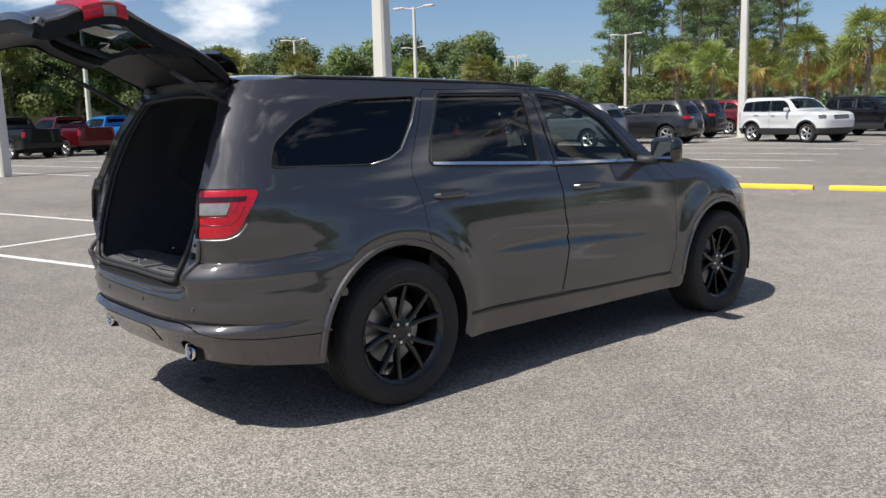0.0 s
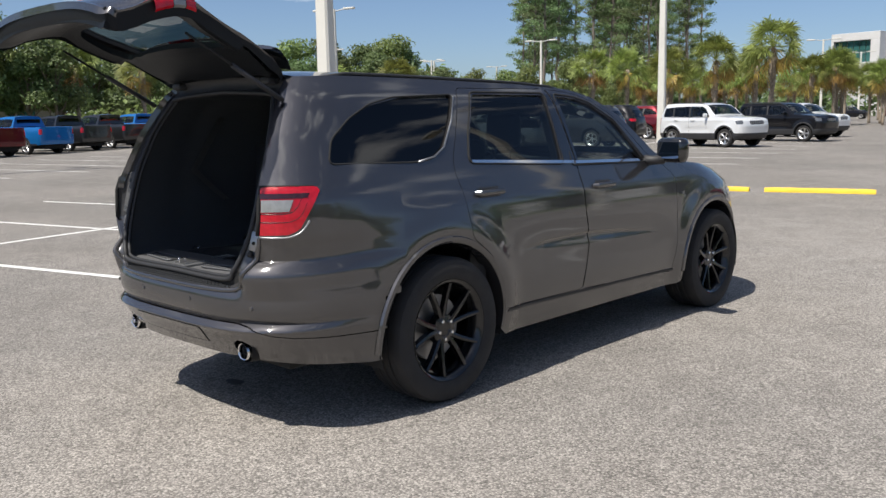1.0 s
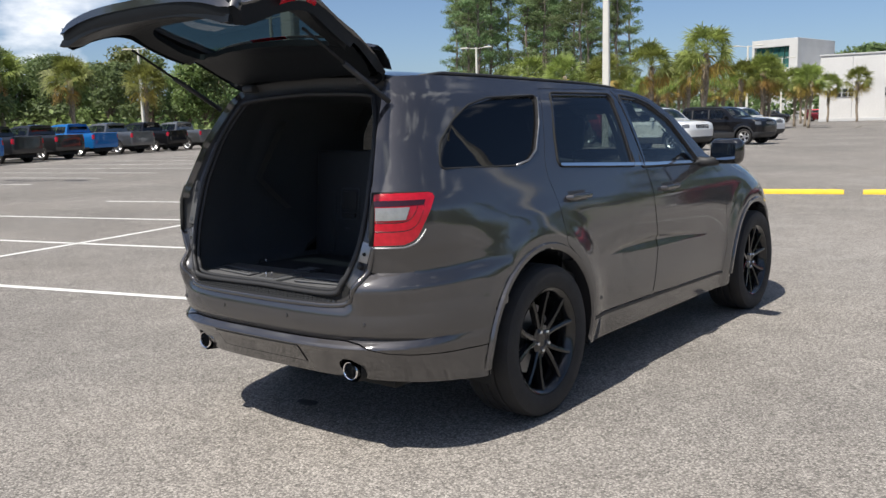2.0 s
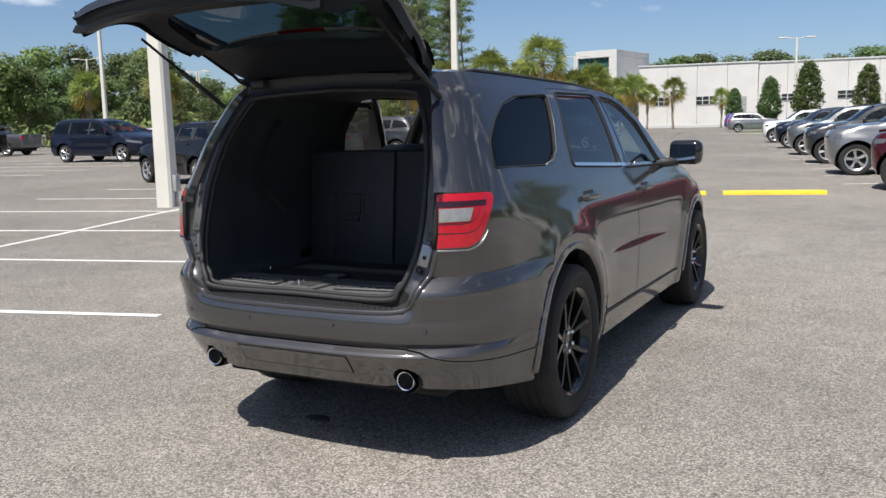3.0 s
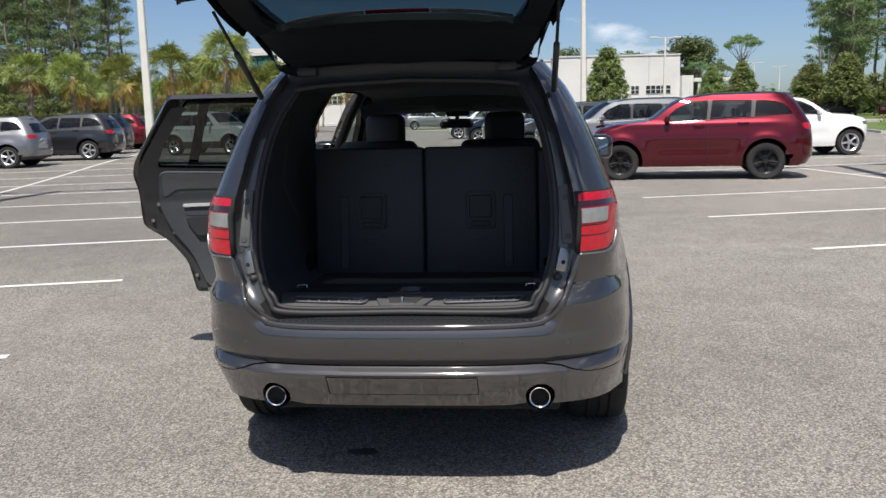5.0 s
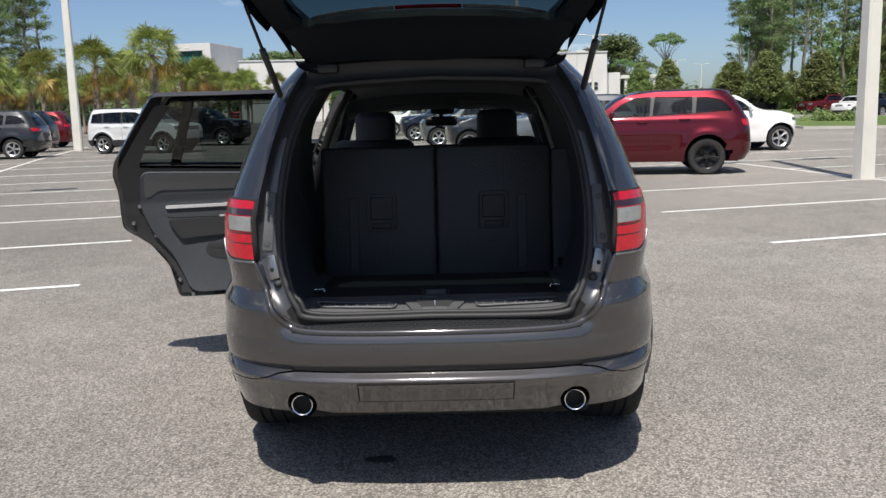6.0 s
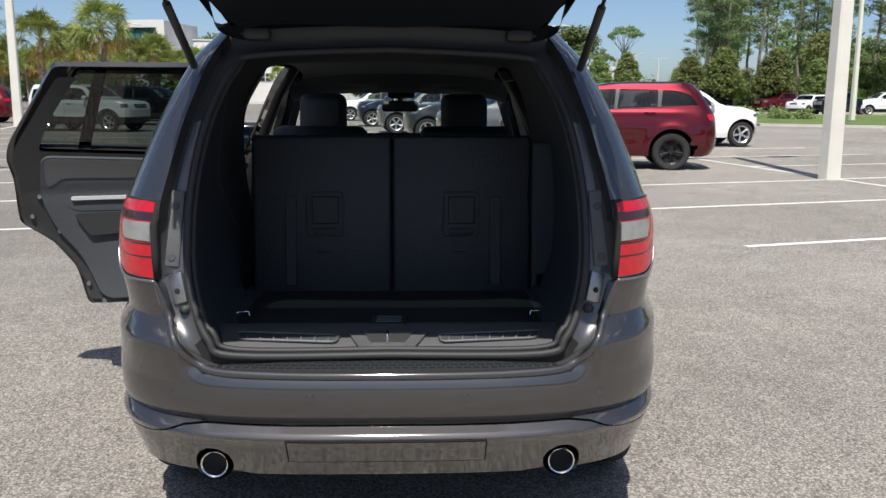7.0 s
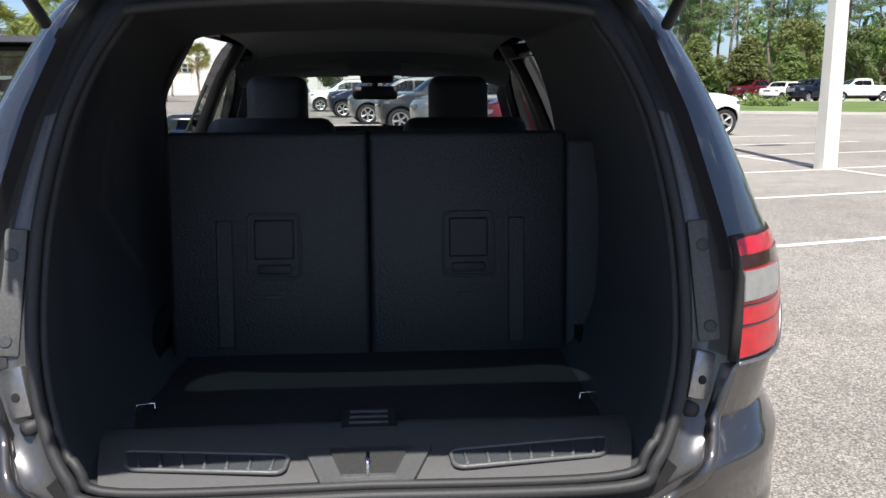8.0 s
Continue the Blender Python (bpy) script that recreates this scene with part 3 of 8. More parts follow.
LINE = 0.10
for i in range(14):                      # stalls beside the car, to its left
    v = 1.70 + 2.74 * i
    strip("stall_line", *lot(-2.68 + 0.075 * v, v), *lot(-7.07, v), LINE, 0.005, M_LINE, "white painted stall line on asphalt")
    strip("stall_line", *lot(-7.23, v), *lot(-12.0, v), LINE, 0.005, M_LINE, "white painted stall line on asphalt")
strip("row_line", *lot(-7.15, -0.9), *lot(-7.15, 40.0), LINE, 0.004, M_LINE, "long white line between two rows of stalls")
for i in range(15):                      # stalls to its right
    v = 4.06 + 2.79 * i
    u = 10.0 + 0.08 * v
    if i != 3:
        strip("stall_line", *lot(4.40 + 0.075 * v, v), *lot(u - 0.08, v), LINE, 0.005, M_LINE, "white painted stall line on asphalt")
    if i > 0:
        strip("stall_line", *lot(u + 0.08, v + 0.1), *lot(u + 5.6, v + 0.1), LINE, 0.005, M_LINE, "white painted stall line on asphalt")
strip("row_line", *lot(10.3, 3.4), *lot(13.6, 45.0), LINE, 0.004, M_LINE, "long white line between two rows of stalls")
for i in range(12):                      # stalls of the far left row
    v = 2.4 + 2.6 * i
    strip("stall_line", *spread(*lot(-19.0, v)), *spread(*lot(-24.0, v)), LINE, 0.005, M_LINE, "white painted stall line on asphalt")
    strip("stall_line", *spread(*lot(-24.2, v)), *spread(*lot(-29.0, v)), LINE, 0.005, M_LINE, "white painted stall line on asphalt")


def wheel_stop(x0, y0, x1, y1):
    a, b = Vector((x0, y0)), Vector((x1, y1))
    length, ang = (b - a).length, math.degrees(math.atan2(b.y - a.y, b.x - a.x))
    mid = (a + b) / 2
    root = empty("wheel_stop", pose(mid.x, mid.y, ground_z(mid.x, mid.y), 0, 0, ang), "low yellow painted wheel stop lying on asphalt", "wheel stop", "row of yellow wheel stops")
    bm = bmesh.new()
    prof = [(-0.075, 0), (-0.07, 0.05), (-0.05, 0.082), (0.05, 0.082), (0.07, 0.05), (0.075, 0)]
    n = 12
    rows = []
    for i in range(n + 1):
        x = -length / 2 + length * i / n
        k = 0.9 if i in (0, n) else 1.0
        rows.append([(x, py * k, pz * k) for py, pz in prof])
    vs = surface(bm, rows)
    bm.faces.new(vs[0])
    bm.faces.new(vs[-1][::-1])
    bmesh.ops.recalc_face_normals(bm, faces=bm.faces[:])
    part("bar", bm, M_YELLOW, root)
    for s in (-1, 1):
        b2 = bmesh.new()
        lathe(b2, [(0.0, 0.090), (0.018, 0.089), (0.02, 0.08)], 10, "z", pose(s * length * 0.33, 0, 0))
        part("bolt", b2, M_GALV, root, "grey steel anchor bolt")


for u in (-1.42, 0.70, 2.86):
    wheel_stop(*lot(u, 12.75), *lot(u + 1.85, 12.75))


def oil_spot(x, y, r, label):
    bm = bmesh.new()
    c = bm.verts.new((0, 0, 0.0))
    ring = []
    for i in range(28):
        a = 2 * math.pi * i / 28
        k = r * (1 + 0.35 * noise.noise((math.cos(a) * 1.3 + x, math.sin(a) * 1.3, y)))
        ring.append(bm.verts.new((k * 1.3 * math.cos(a), k * 0.8 * math.sin(a), 0.0)))
    for i in range(28):
        bm.faces.new((c, ring[i], ring[(i + 1) % 28]))
    ob = part("oil_spot", bm, M_STAIN, at=pose(x, y, ground_z(x, y) + 0.004))
    tagged(ob, label, "stain", kind="structure")


oil_spot(-0.27, -0.55, 0.05, "small dark oil spot on the asphalt")


# ---------------------------------------------------------------- the large grey car
def fender(y, z):
    """Haunches over the wheels, the scooped flank of the doors and the shoulder over the bumper."""
    y, z = np.asarray(y, float), np.asarray(z, float)
    d = 0.0
    for wy in (0.0, 3.03):
        r = np.sqrt((y - wy) ** 2 + ((z - 0.40) * 1.0) ** 2)
        d = d + 0.026 * np.exp(-((r - 0.50) / 0.10) ** 2) * (z > 0.2)
    step = np.clip((z - 0.80) / 0.045, 0, 1)
    step = step * step * (3 - 2 * step)
    back = np.clip((-0.30 - y) / 0.25, 0, 1)
    fade = 1 - np.clip((z - 0.90) / 0.2, 0, 1)
    d = d - 0.024 * step * fade * back * (z < 1.1)
    flank = np.clip((y - 0.60) / 0.25, 0, 1) * np.clip((2.40 - y) / 0.3, 0, 1)
    d = d - 0.010 * flank * np.exp(-((z - 0.66) / 0.13) ** 2)
    hi = np.interp(y, [0.67, 0.87, 1.29, 1.71, 2.26], [0.722, 0.742, 0.752, 0.727, 0.672])     # dagger-shaped scoop
    lo = np.interp(y, [0.67, 0.87, 1.29, 1.71, 2.26], [0.712, 0.700, 0.680, 0.677, 0.668])
    u = (hi - z) / np.maximum(hi - lo, 0.004)
    edge = np.clip((hi + 0.012 - z) / 0.026, 0, 1)
    slope = np.clip(1.15 - u, 0, 1)
    d = d - 0.015 * np.clip((hi - lo) / 0.06, 0, 1) * slope * slope * (3 - 2 * slope) * edge * edge * (3 - 2 * edge) * (y > 0.67) * (y < 2.26)
    shoulder = np.exp(-((z - 1.02) / 0.05) ** 2)
    d = d + 0.006 * shoulder * np.clip((y + 0.6) / 0.4, 0, 1) * (y < 3.0)
    return d


REAR = [(0.3, -0.97), (0.36, -1.0), (0.42, -1.04), (0.48, -1.080), (0.498, -1.096), (0.506, -1.101), (0.514, -1.097), (0.534, -1.074), (0.540, -1.064), (0.56, -1.080), (0.60, -1.091), (0.635, -1.092), (0.66, -1.088), (0.683, -1.077), (0.70, -1.066), (0.74, -1.066),
        (0.8, -1.066), (0.95, -1.055), (1.15, -1.03), (1.4, -0.92), (1.6, -0.80), (1.7, -0.70)]


def shoulder(a, z):
    """The raised corners of the rear bumper: how far the skin draws in above them, and how far they stand out."""
    a, z = np.asarray(a, float), np.asarray(z, float)
    up = np.clip((z - 0.768) / 0.045, 0, 1)
    d = 0.024 * up * up * (3 - 2 * up) * (1 - np.clip((z - 0.90) / 0.2, 0, 1))
    k = np.clip((np.degrees(a) - 26.0) / 6.5, 0, 1)
    k = k * k * (3 - 2 * k) * np.clip((78.0 - np.degrees(a)) / 30.0, 0, 1)
    tip = np.interp(z, [0.58, 0.64, 0.70, 0.75, 0.782, 0.81, 0.828, 0.846], [-1.07, -1.086, -1.106, -1.120, -1.117, -1.102, -1.072, -1.03])
    push = np.minimum(0, tip - np.interp(z, *zip(*REAR))) * (z > 0.58) * (z < 0.847)
    dx = d * np.sin(a) * np.clip(a / 0.5, 0, 1) * np.clip((1.5708 - a) / 0.35, 0, 1)
    return dx, d * np.cos(a) * np.clip(a / 0.5, 0, 1) + push * k


DUR = Shell(
    width=[(0.2, 0.845), (0.30, 0.865), (0.42, 0.885), (0.6, 0.895), (0.8, 0.892), (0.95, 0.885), (1.1, 0.85), (1.2, 0.815), (1.25, 0.795), (1.4, 0.735), (1.55, 0.665), (1.63, 0.615), (1.70, 0.53)],
    rear=REAR,
    front=[(0.25, 3.78), (0.4, 3.92), (0.7, 3.94), (0.85, 3.90), (0.95, 3.82), (1.05, 3.62), (1.12, 3.4), (1.7, 3.4)],
    er=[(0.78, 3.3), (0.94, 4.5), (1.2, 4.7), (1.45, 5.4), (1.65, 5.8)], extra=fender, ledge=shoulder)
DUR.grid(36, 150, 24, sorted(set(np.linspace(0.24, 0.48, 13)) | {0.49, 0.498, 0.506, 0.514, 0.5205, 0.527, 0.534, 0.54, 0.55, 0.562, 0.578} | set(np.linspace(0.592, 0.64, 4)) | set(np.linspace(0.648, 0.776, 17)) | set(np.linspace(0.79, 0.90, 9)) | set(np.linspace(0.915, 1.70, 48))))

Q_GLASS = rounded([(-0.66, 1.262), (-0.61, 1.37), (-0.47, 1.465), (-0.31, 1.535), (-0.13, 1.572), (0.33, 1.592), (0.23, 1.45), (0.11, 1.31), (0.0, 1.262), (-0.12, 1.25)], 0.03)
RD_GLASS = rounded([(0.30, 1.235), (0.36, 1.38), (0.50, 1.60), (1.18, 1.605), (1.13, 1.195)], 0.025)
FD_GLASS = rounded([(1.235, 1.185), (1.30, 1.60), (1.50, 1.585), (1.64, 1.55), (1.85, 1.44), (2.09, 1.17)], 0.02)
R_DOOR = rounded([(0.40, 1.635), (0.28, 1.44), (0.165, 1.25), (0.15, 1.18), (0.175, 1.08), (0.185, 0.84), (0.33, 0.735), (0.43, 0.60), (0.475, 0.40), (1.265, 0.395), (1.33, 0.66), (1.33, 0.72), (1.29, 0.88), (1.275, 1.12), (1.245, 1.645)], 0.03)
F_DOOR = rounded([(1.249, 1.645), (1.279, 1.12), (1.294, 0.88), (1.334, 0.72), (1.334, 0.66), (1.269, 0.395), (2.405, 0.35), (2.455, 0.55), (2.46, 0.80), (2.45, 1.04), (2.32, 1.13), (2.15, 1.21), (1.90, 1.455), (1.68, 1.575), (1.5, 1.625)], 0.02)
ARCH_R, ARCH_F = circle(-0.01, 0.37, 0.465, 40), circle(3.02, 0.37, 0.46, 40)
SIL = [(-1.4, 0.372), (-1.02, 0.358), (-0.80, 0.332), (-0.5, 0.305), (0.45, 0.29), (0.5, 0.25), (2.5, 0.25), (2.6, 0.27), (3.5, 0.28), (4.2, 0.33), (4.2, 0.86), (3.86, 0.90), (3.7, 0.98),
       (3.4, 1.055), (3.0, 1.105), (2.46, 1.15), (2.25, 1.22), (1.95, 1.475), (1.70, 1.60), (1.5, 1.645), (1.0, 1.668), (0.0, 1.680), (-0.45, 1.680), (-0.62, 1.672), (-1.4, 1.672)]
GATE = rounded([(-0.3, 0.705), (0.49, 0.705), (0.57, 0.745), (0.622, 0.84), (0.660, 0.95), (0.660, 1.0), (0.645, 1.18), (0.60, 1.38), (0.545, 1.56), (0.49, 1.665), (-0.3, 1.69)], 0.03)
EXH = circle(0.516, 0.396, 0.056, 20)
TAIL = rounded([(32.5, 0.952), (52.0, 0.955), (58.5, 0.978), (64.5, 1.06), (70.8, 1.155), (67.2, 1.166), (35.5, 1.168)], 0.0, 1)


LOWER = [(-5, 0.2), (95, 0.2), (95, 0.462), (70, 0.468), (52, 0.478), (43, 0.488), (37, 0.506), (31, 0.528), (25, 0.538), (-5, 0.538)]   # lower bumper, by corner angle


def wheel(name, parent, at, r=0.383, width=0.275, rim=None, spokes=5, style="split", caps=True, res=40, side=1):
    """Tyre, rim with spokes, brake disc and nuts; the outer face looks along +x times side."""
    rim = rim or M_RIM
    root = new(name)
    root.parent = parent
    root.matrix_basis = at
    rr = r * 0.69
    h = width / 2
    bm = bmesh.new()
    lathe(bm, [(rr, -h * 0.80), (rr + 0.01, -h * 0.92), (rr + 0.035, -h), (r - 0.035, -h * 1.0), (r - 0.012, -h * 0.92), (r, -h * 0.75), (r + 0.001, -h * 0.42), (r - 0.007, -h * 0.40), (r - 0.007, -h * 0.34),
               (r + 0.001, -h * 0.32), (r + 0.001, -0.012), (r - 0.007, -0.009), (r - 0.007, 0.009), (r + 0.001, 0.012), (r + 0.001, h * 0.32), (r - 0.007, h * 0.34), (r - 0.007, h * 0.40), (r + 0.001, h * 0.42),
               (r, h * 0.75), (r - 0.012, h * 0.92), (r - 0.035, h), (rr + 0.035, h), (rr + 0.01, h * 0.92), (rr, h * 0.8)], res, "x")
    bmesh.ops.recalc_face_normals(bm, faces=bm.faces[:])
    part("tyre", bm, M_TYRE, root, angle=30)
    bm = bmesh.new()
    f = side * h
    lathe(bm, [(rr - 0.001, -side * h * 0.8), (rr - 0.02, -side * h * 0.5), (rr - 0.03, f * 0.3), (rr - 0.022, f * 0.75), (rr - 0.008, f * 0.86), (rr + 0.004, f * 0.9), (rr + 0.002, f * 0.78)], res, "x")
    bmesh.ops.recalc_face_normals(bm, faces=bm.faces[:])
    rim_ob = part("rim", bm, rim, root)
    bm = bmesh.new()
    lathe(bm, [(0.0, f * 0.62), (0.035, f * 0.62), (0.04, f * 0.66), (0.078, f * 0.60), (0.085, f * 0.3), (0.0, f * 0.25)], 20, "x")
    bmesh.ops.recalc_face_normals(bm, faces=bm.faces[:])
    part("hub", bm, rim, root)
    for k in range(spokes):
        a0 = 2 * math.pi * k / spokes + math.pi / 2
        for sgn in ((-1, 1) if style == "split" else (0,)):
            bm = bmesh.new()
            a_in, a_out = a0 + sgn * 0.16, a0 + sgn * (0.30 if style == "split" else 0)
            wi, wo = (0.020, 0.017) if style == "split" else (0.036, 0.028)
            rows = []
            for t in (0, 0.35, 0.7, 1.0):
                rad = 0.055 + (rr - 0.072) * t
                a = a_in + (a_out - a_in) * t
                wd = wi + (wo - wi) * t
                c = Vector((0, rad * math.cos(a), rad * math.sin(a)))
                tang = Vector((0, -math.sin(a), math.cos(a)))
                fx = f * (0.60 + 0.22 * t)
                X = Vector((1, 0, 0))
                rows.append([c + X * (fx - side * 0.028) - tang * wd * 0.8, c + X * fx - tang * wd * 0.62, c + X * (fx + side * 0.004) + tang * 0,
                             c + X * fx + tang * wd * 0.62, c + X * (fx - side * 0.028) + tang * wd * 0.8])
            surface(bm, rows)
            bmesh.ops.recalc_face_normals(bm, faces=bm.faces[:])
            part("spoke", bm, rim, root, angle=25)
    bm = bmesh.new()
    lathe(bm, [(0.05, -side * 0.01), (rr * 0.66, -side * 0.01), (rr * 0.66, side * 0.012), (0.05, side * 0.012)], 28, "x")
    bmesh.ops.recalc_face_normals(bm, faces=bm.faces[:])
    part("brake_disc", bm, M_STEEL, root, "grey steel brake disc")
    bm = bmesh.new()
    lathe(bm, [(rr - 0.03, -side * h * 0.6), (0.0, -side * h * 0.6)], 20, "x")
    part("inner_cover", bm, M_DARK, root)
    if caps:
        for k in range(5):
            a = 2 * math.pi * k / 5 + 0.6
            bm = bmesh.new()
            lathe(bm, [(0.0, f * 0.74), (0.008, f * 0.73), (0.0105, f * 0.70), (0.0105, f * 0.55)], 8, "x", pose(0, 0.052 * math.cos(a), 0.052 * math.sin(a)))
            bmesh.ops.recalc_face_normals(bm, faces=bm.faces[:])
            part("wheel_nut", bm, M_CHROME, root, "small chrome wheel nut")
    return root


car = empty("sport_utility_vehicle", pose(0, 0, 0.014, -0.5) @ Matrix.Diagonal((1.0, 1.005, 1.0, 1)), "dark grey metallic SUV with raised tailgate and one open door", "car")
S = DUR
m_sil = S.mask("S", SIL)
m_arch = S.mask("S", ARCH_R) | S.mask("S", ARCH_F)
m_gate = S.mask("R", GATE)
m_rdoor, m_fdoor = S.mask("S", R_DOOR), S.mask("S", F_DOOR)
m_q, m_rg, m_fg = S.mask("S", Q_GLASS), S.mask("S", RD_GLASS), S.mask("S", FD_GLASS)
m_tail = S.mask("C", TAIL)
m_exh = S.mask("R", EXH)
m_bump = S.mask("C", LOWER) & (S.cy < -0.4)
m_fend = (S.cy > 1.9)
m_skin = m_sil & ~m_arch & ~m_gate & ~m_rdoor & ~m_fdoor & ~m_q & ~m_tail & ~m_exh
ALL_SNAPS = [("S", SIL), ("S", ARCH_R), ("S", ARCH_F), ("R", GATE), ("S", R_DOOR), ("S", F_DOOR), ("S", Q_GLASS), ("C", TAIL), ("R", EXH)]

for s in (1, -1):
    part("quarter_panel", S.panel(m_skin & ~m_bump & ~m_fend, ALL_SNAPS + [("C", LOWER)], side=s, lip=0.03), M_PAINT, car)
    part("front_fender", S.panel(m_skin & m_fend, ALL_SNAPS, side=s, lip=0.03), M_PAINT, car)
part("rear_bumper", S.panel(m_skin & m_bump, ALL_SNAPS + [("C", [(a, z - 0.005) for a, z in LOWER])], both=True, lip=0.035), M_PAINT, car)


# bumper details
bm = bmesh.new()
half = smooth_line([(0.668, 0.95), (0.632, 0.84), (0.592, 0.757), (0.548, 0.708), (0.49, 0.689), (0.30, 0.685), (0.0, 0.684)], 5)
edge = [(p.x, p.y) for p in half] + [(-p.x, p.y) for p in half[-2::-1]]
tube(bm, [(x, float(S.y_rear(abs(x), z)) + 0.002, z) for x, z in edge], [0.013 * min(1.0, 0.35 + 0.2 * min(k, len(edge) - 1 - k)) for k in range(len(edge))], 8)
part("rolled_edge", bm, M_PAINT, car)
bm = bmesh.new()
S.patch("R", [(-0.29, 0.415), (0.28, 0.415), (0.28, 0.494), (-0.29, 0.494)], 12, 4, 0.003, 0.008, bm=bm)
plate = part("plate_panel", bm, M_PAINT, car, "painted cover panel in the bumper")
bm = bmesh.new()
q = [(-0.293, 0.412), (0.283, 0.412), (0.283, 0.497), (-0.293, 0.497)]
gap = [Vector(a).lerp(Vector(b), k / 8) for a, b in zip(q, q[1:] + q[:1]) for k in range(8)]
tube(bm, [(p.x, float(S.y_rear(abs(p.x), p.y)) - 0.001, p.y) for p in gap + gap[:1]], 0.0022, 6, cap=False)
part("panel_gap", bm, M_DARK, plate)
bm = bmesh.new()
rows = []
for y, z in ((-1.080, 0.684), (-1.072, 0.704), (-1.05, 0.716), (-1.025, 0.722), (-1.022, 0.708)):
    rows.append([(x, y + 0.05 * (abs(x) / 0.55) ** 3, z - 0.004 * (abs(x) / 0.5) ** 2) for x in np.linspace(-0.535, 0.535, 25)])
surface(bm, rows)
bmesh.ops.recalc_face_normals(bm, faces=bm.faces[:])
step_pad = part("step_pad", bm, M_PAD, car, "ribbed black plastic step pad")
bm = bmesh.new()
for i in range(40):
    for k, y in enumerate((-1.066, -1.056, -1.046, -1.036)):
        x = -0.505 + (i + 0.5 * (k % 2)) * 1.01 / 40
        yy = y + 0.05 * (abs(x) / 0.55) ** 3
        z = float(np.interp(y, [-1.072, -1.05, -1.025], [0.704, 0.716, 0.722])) - 0.004 * (abs(x) / 0.5) ** 2
        box(bm, x - 0.0095, x + 0.0095, yy - 0.0045, yy + 0.0045, z - 0.01, z + 0.0022)
part("tread_pattern", bm, M_PAD, step_pad, smooth=False)
for s in (-1, 1):
    bm = bmesh.new()
    lathe(bm, [(0.036, -0.998), (0.040, -1.001), (0.042, -0.994), (0.042, -0.89), (0.035, -0.89), (0.035, -0.994)], 28, "y", pose(s * 0.516, 0, 0.392), close=True)
    bmesh.ops.recalc_face_normals(bm, faces=bm.faces[:])
    tip = part("exhaust_tip", bm, M_CHROME, car, "bright chrome round exhaust tip")
    bm = bmesh.new()
    lathe(bm, [(0.0, -0.94), (0.035, -0.94)], 20, "y", pose(s * 0.516, 0, 0.392))
    part("pipe_inside", bm, M_DARK, tip)
    bm = bmesh.new()
    lathe(bm, [(0.057, -0.985), (0.060, -0.95), (0.060, -0.86), (0.0, -0.86)], 24, "y", pose(s * 0.516, 0, 0.396))
    bmesh.ops.recalc_face_normals(bm, faces=bm.faces[:])
    part("exhaust_surround", bm, M_DARK, car)
for x, z in ((-0.62, 0.615), (-0.22, 0.625), (0.22, 0.625), (0.62, 0.615)):
    bm = bmesh.new()
    y = float(S.y_rear(x, z))
    lathe(bm, [(0.0, y - 0.004), (0.010, y - 0.004), (0.012, y + 0.004)], 14, "y", pose(x, 0, z))
    bmesh.ops.recalc_face_normals(bm, faces=bm.faces[:])
    part("parking_sensor", bm, M_PAINT, car)
# lower sill strip and arch rims
for s in (-1, 1):
    bm = bmesh.new()
    S.patch("S", [(0.495, 0.383), (2.43, 0.356), (2.42, 0.372), (0.485, 0.40)], 24, 1, 0.006, 0.02, side=s, bm=bm)
    part("sill_strip", bm, M_BLACK, car, "black strip along the sill")
    for wy in (-0.01, 3.02):
        bm = bmesh.new()
        rows = []
        r0 = 0.464 if wy < 1 else 0.459
        for i in range(41):
            a = radians(-8 + 192 * i / 40)
            row = []
            for dr, dx in ((-0.012, -0.05), (-0.004, 0.006), (0.006, 0.013), (0.026, 0.011), (0.034, -0.002)):
                yy, zz = wy + (r0 + dr) * math.cos(a), 0.37 + (r0 + dr) * math.sin(a)
                row.append((s * (float(S.x_at(yy, max(zz, 0.3))) + dx), yy, zz))
            rows.append(row)
        surface(bm, rows)
        bmesh.ops.recalc_face_normals(bm, faces=bm.faces[:])
        part("arch_moulding", bm, M_PAINT, car)
        bm = bmesh.new()
        rows = []
        for i in range(25):
            a = radians(-14 + 208 * i / 24)
            rows.append([(s * xx, wy + r0 * math.cos(a), 0.37 + r0 * math.sin(a)) for xx in (0.89, 0.55)])
        vs = surface(bm, rows)
        c = bm.verts.new((s * 0.55, wy, 0.37))
        for i in range(24):
            bm.faces.new((vs[i][1], vs[i + 1][1], c))
        part("wheel_well", bm, M_DARK, car)

for s in (-1, 1):
    for wy in (0.0, 3.03):
        wheel("wheel", car, pose(s * 0.79, wy, 0.37, 12 if s > 0 else 40), side=s)

bm = bmesh.new()
box(bm, -0.60, 0.60, -0.80, 3.75, 0.27, 0.34, 0.02)
box(bm, -0.84, 0.84, 0.46, 2.5, 0.262, 0.33, 0.02)
box(bm, -0.66, 0.66, -0.90, -0.5, 0.37, 0.42, 0.02)
part("underbody", bm, M_DARK, car)

# roof, windscreen and bonnet
SILT = [p for p in SIL if p[1] > 0.85 and -0.7 < p[0] < 3.9]
EY, EZ = np.array([p[0] for p in SILT])[::-1], np.array([p[1] for p in SILT])[::-1]


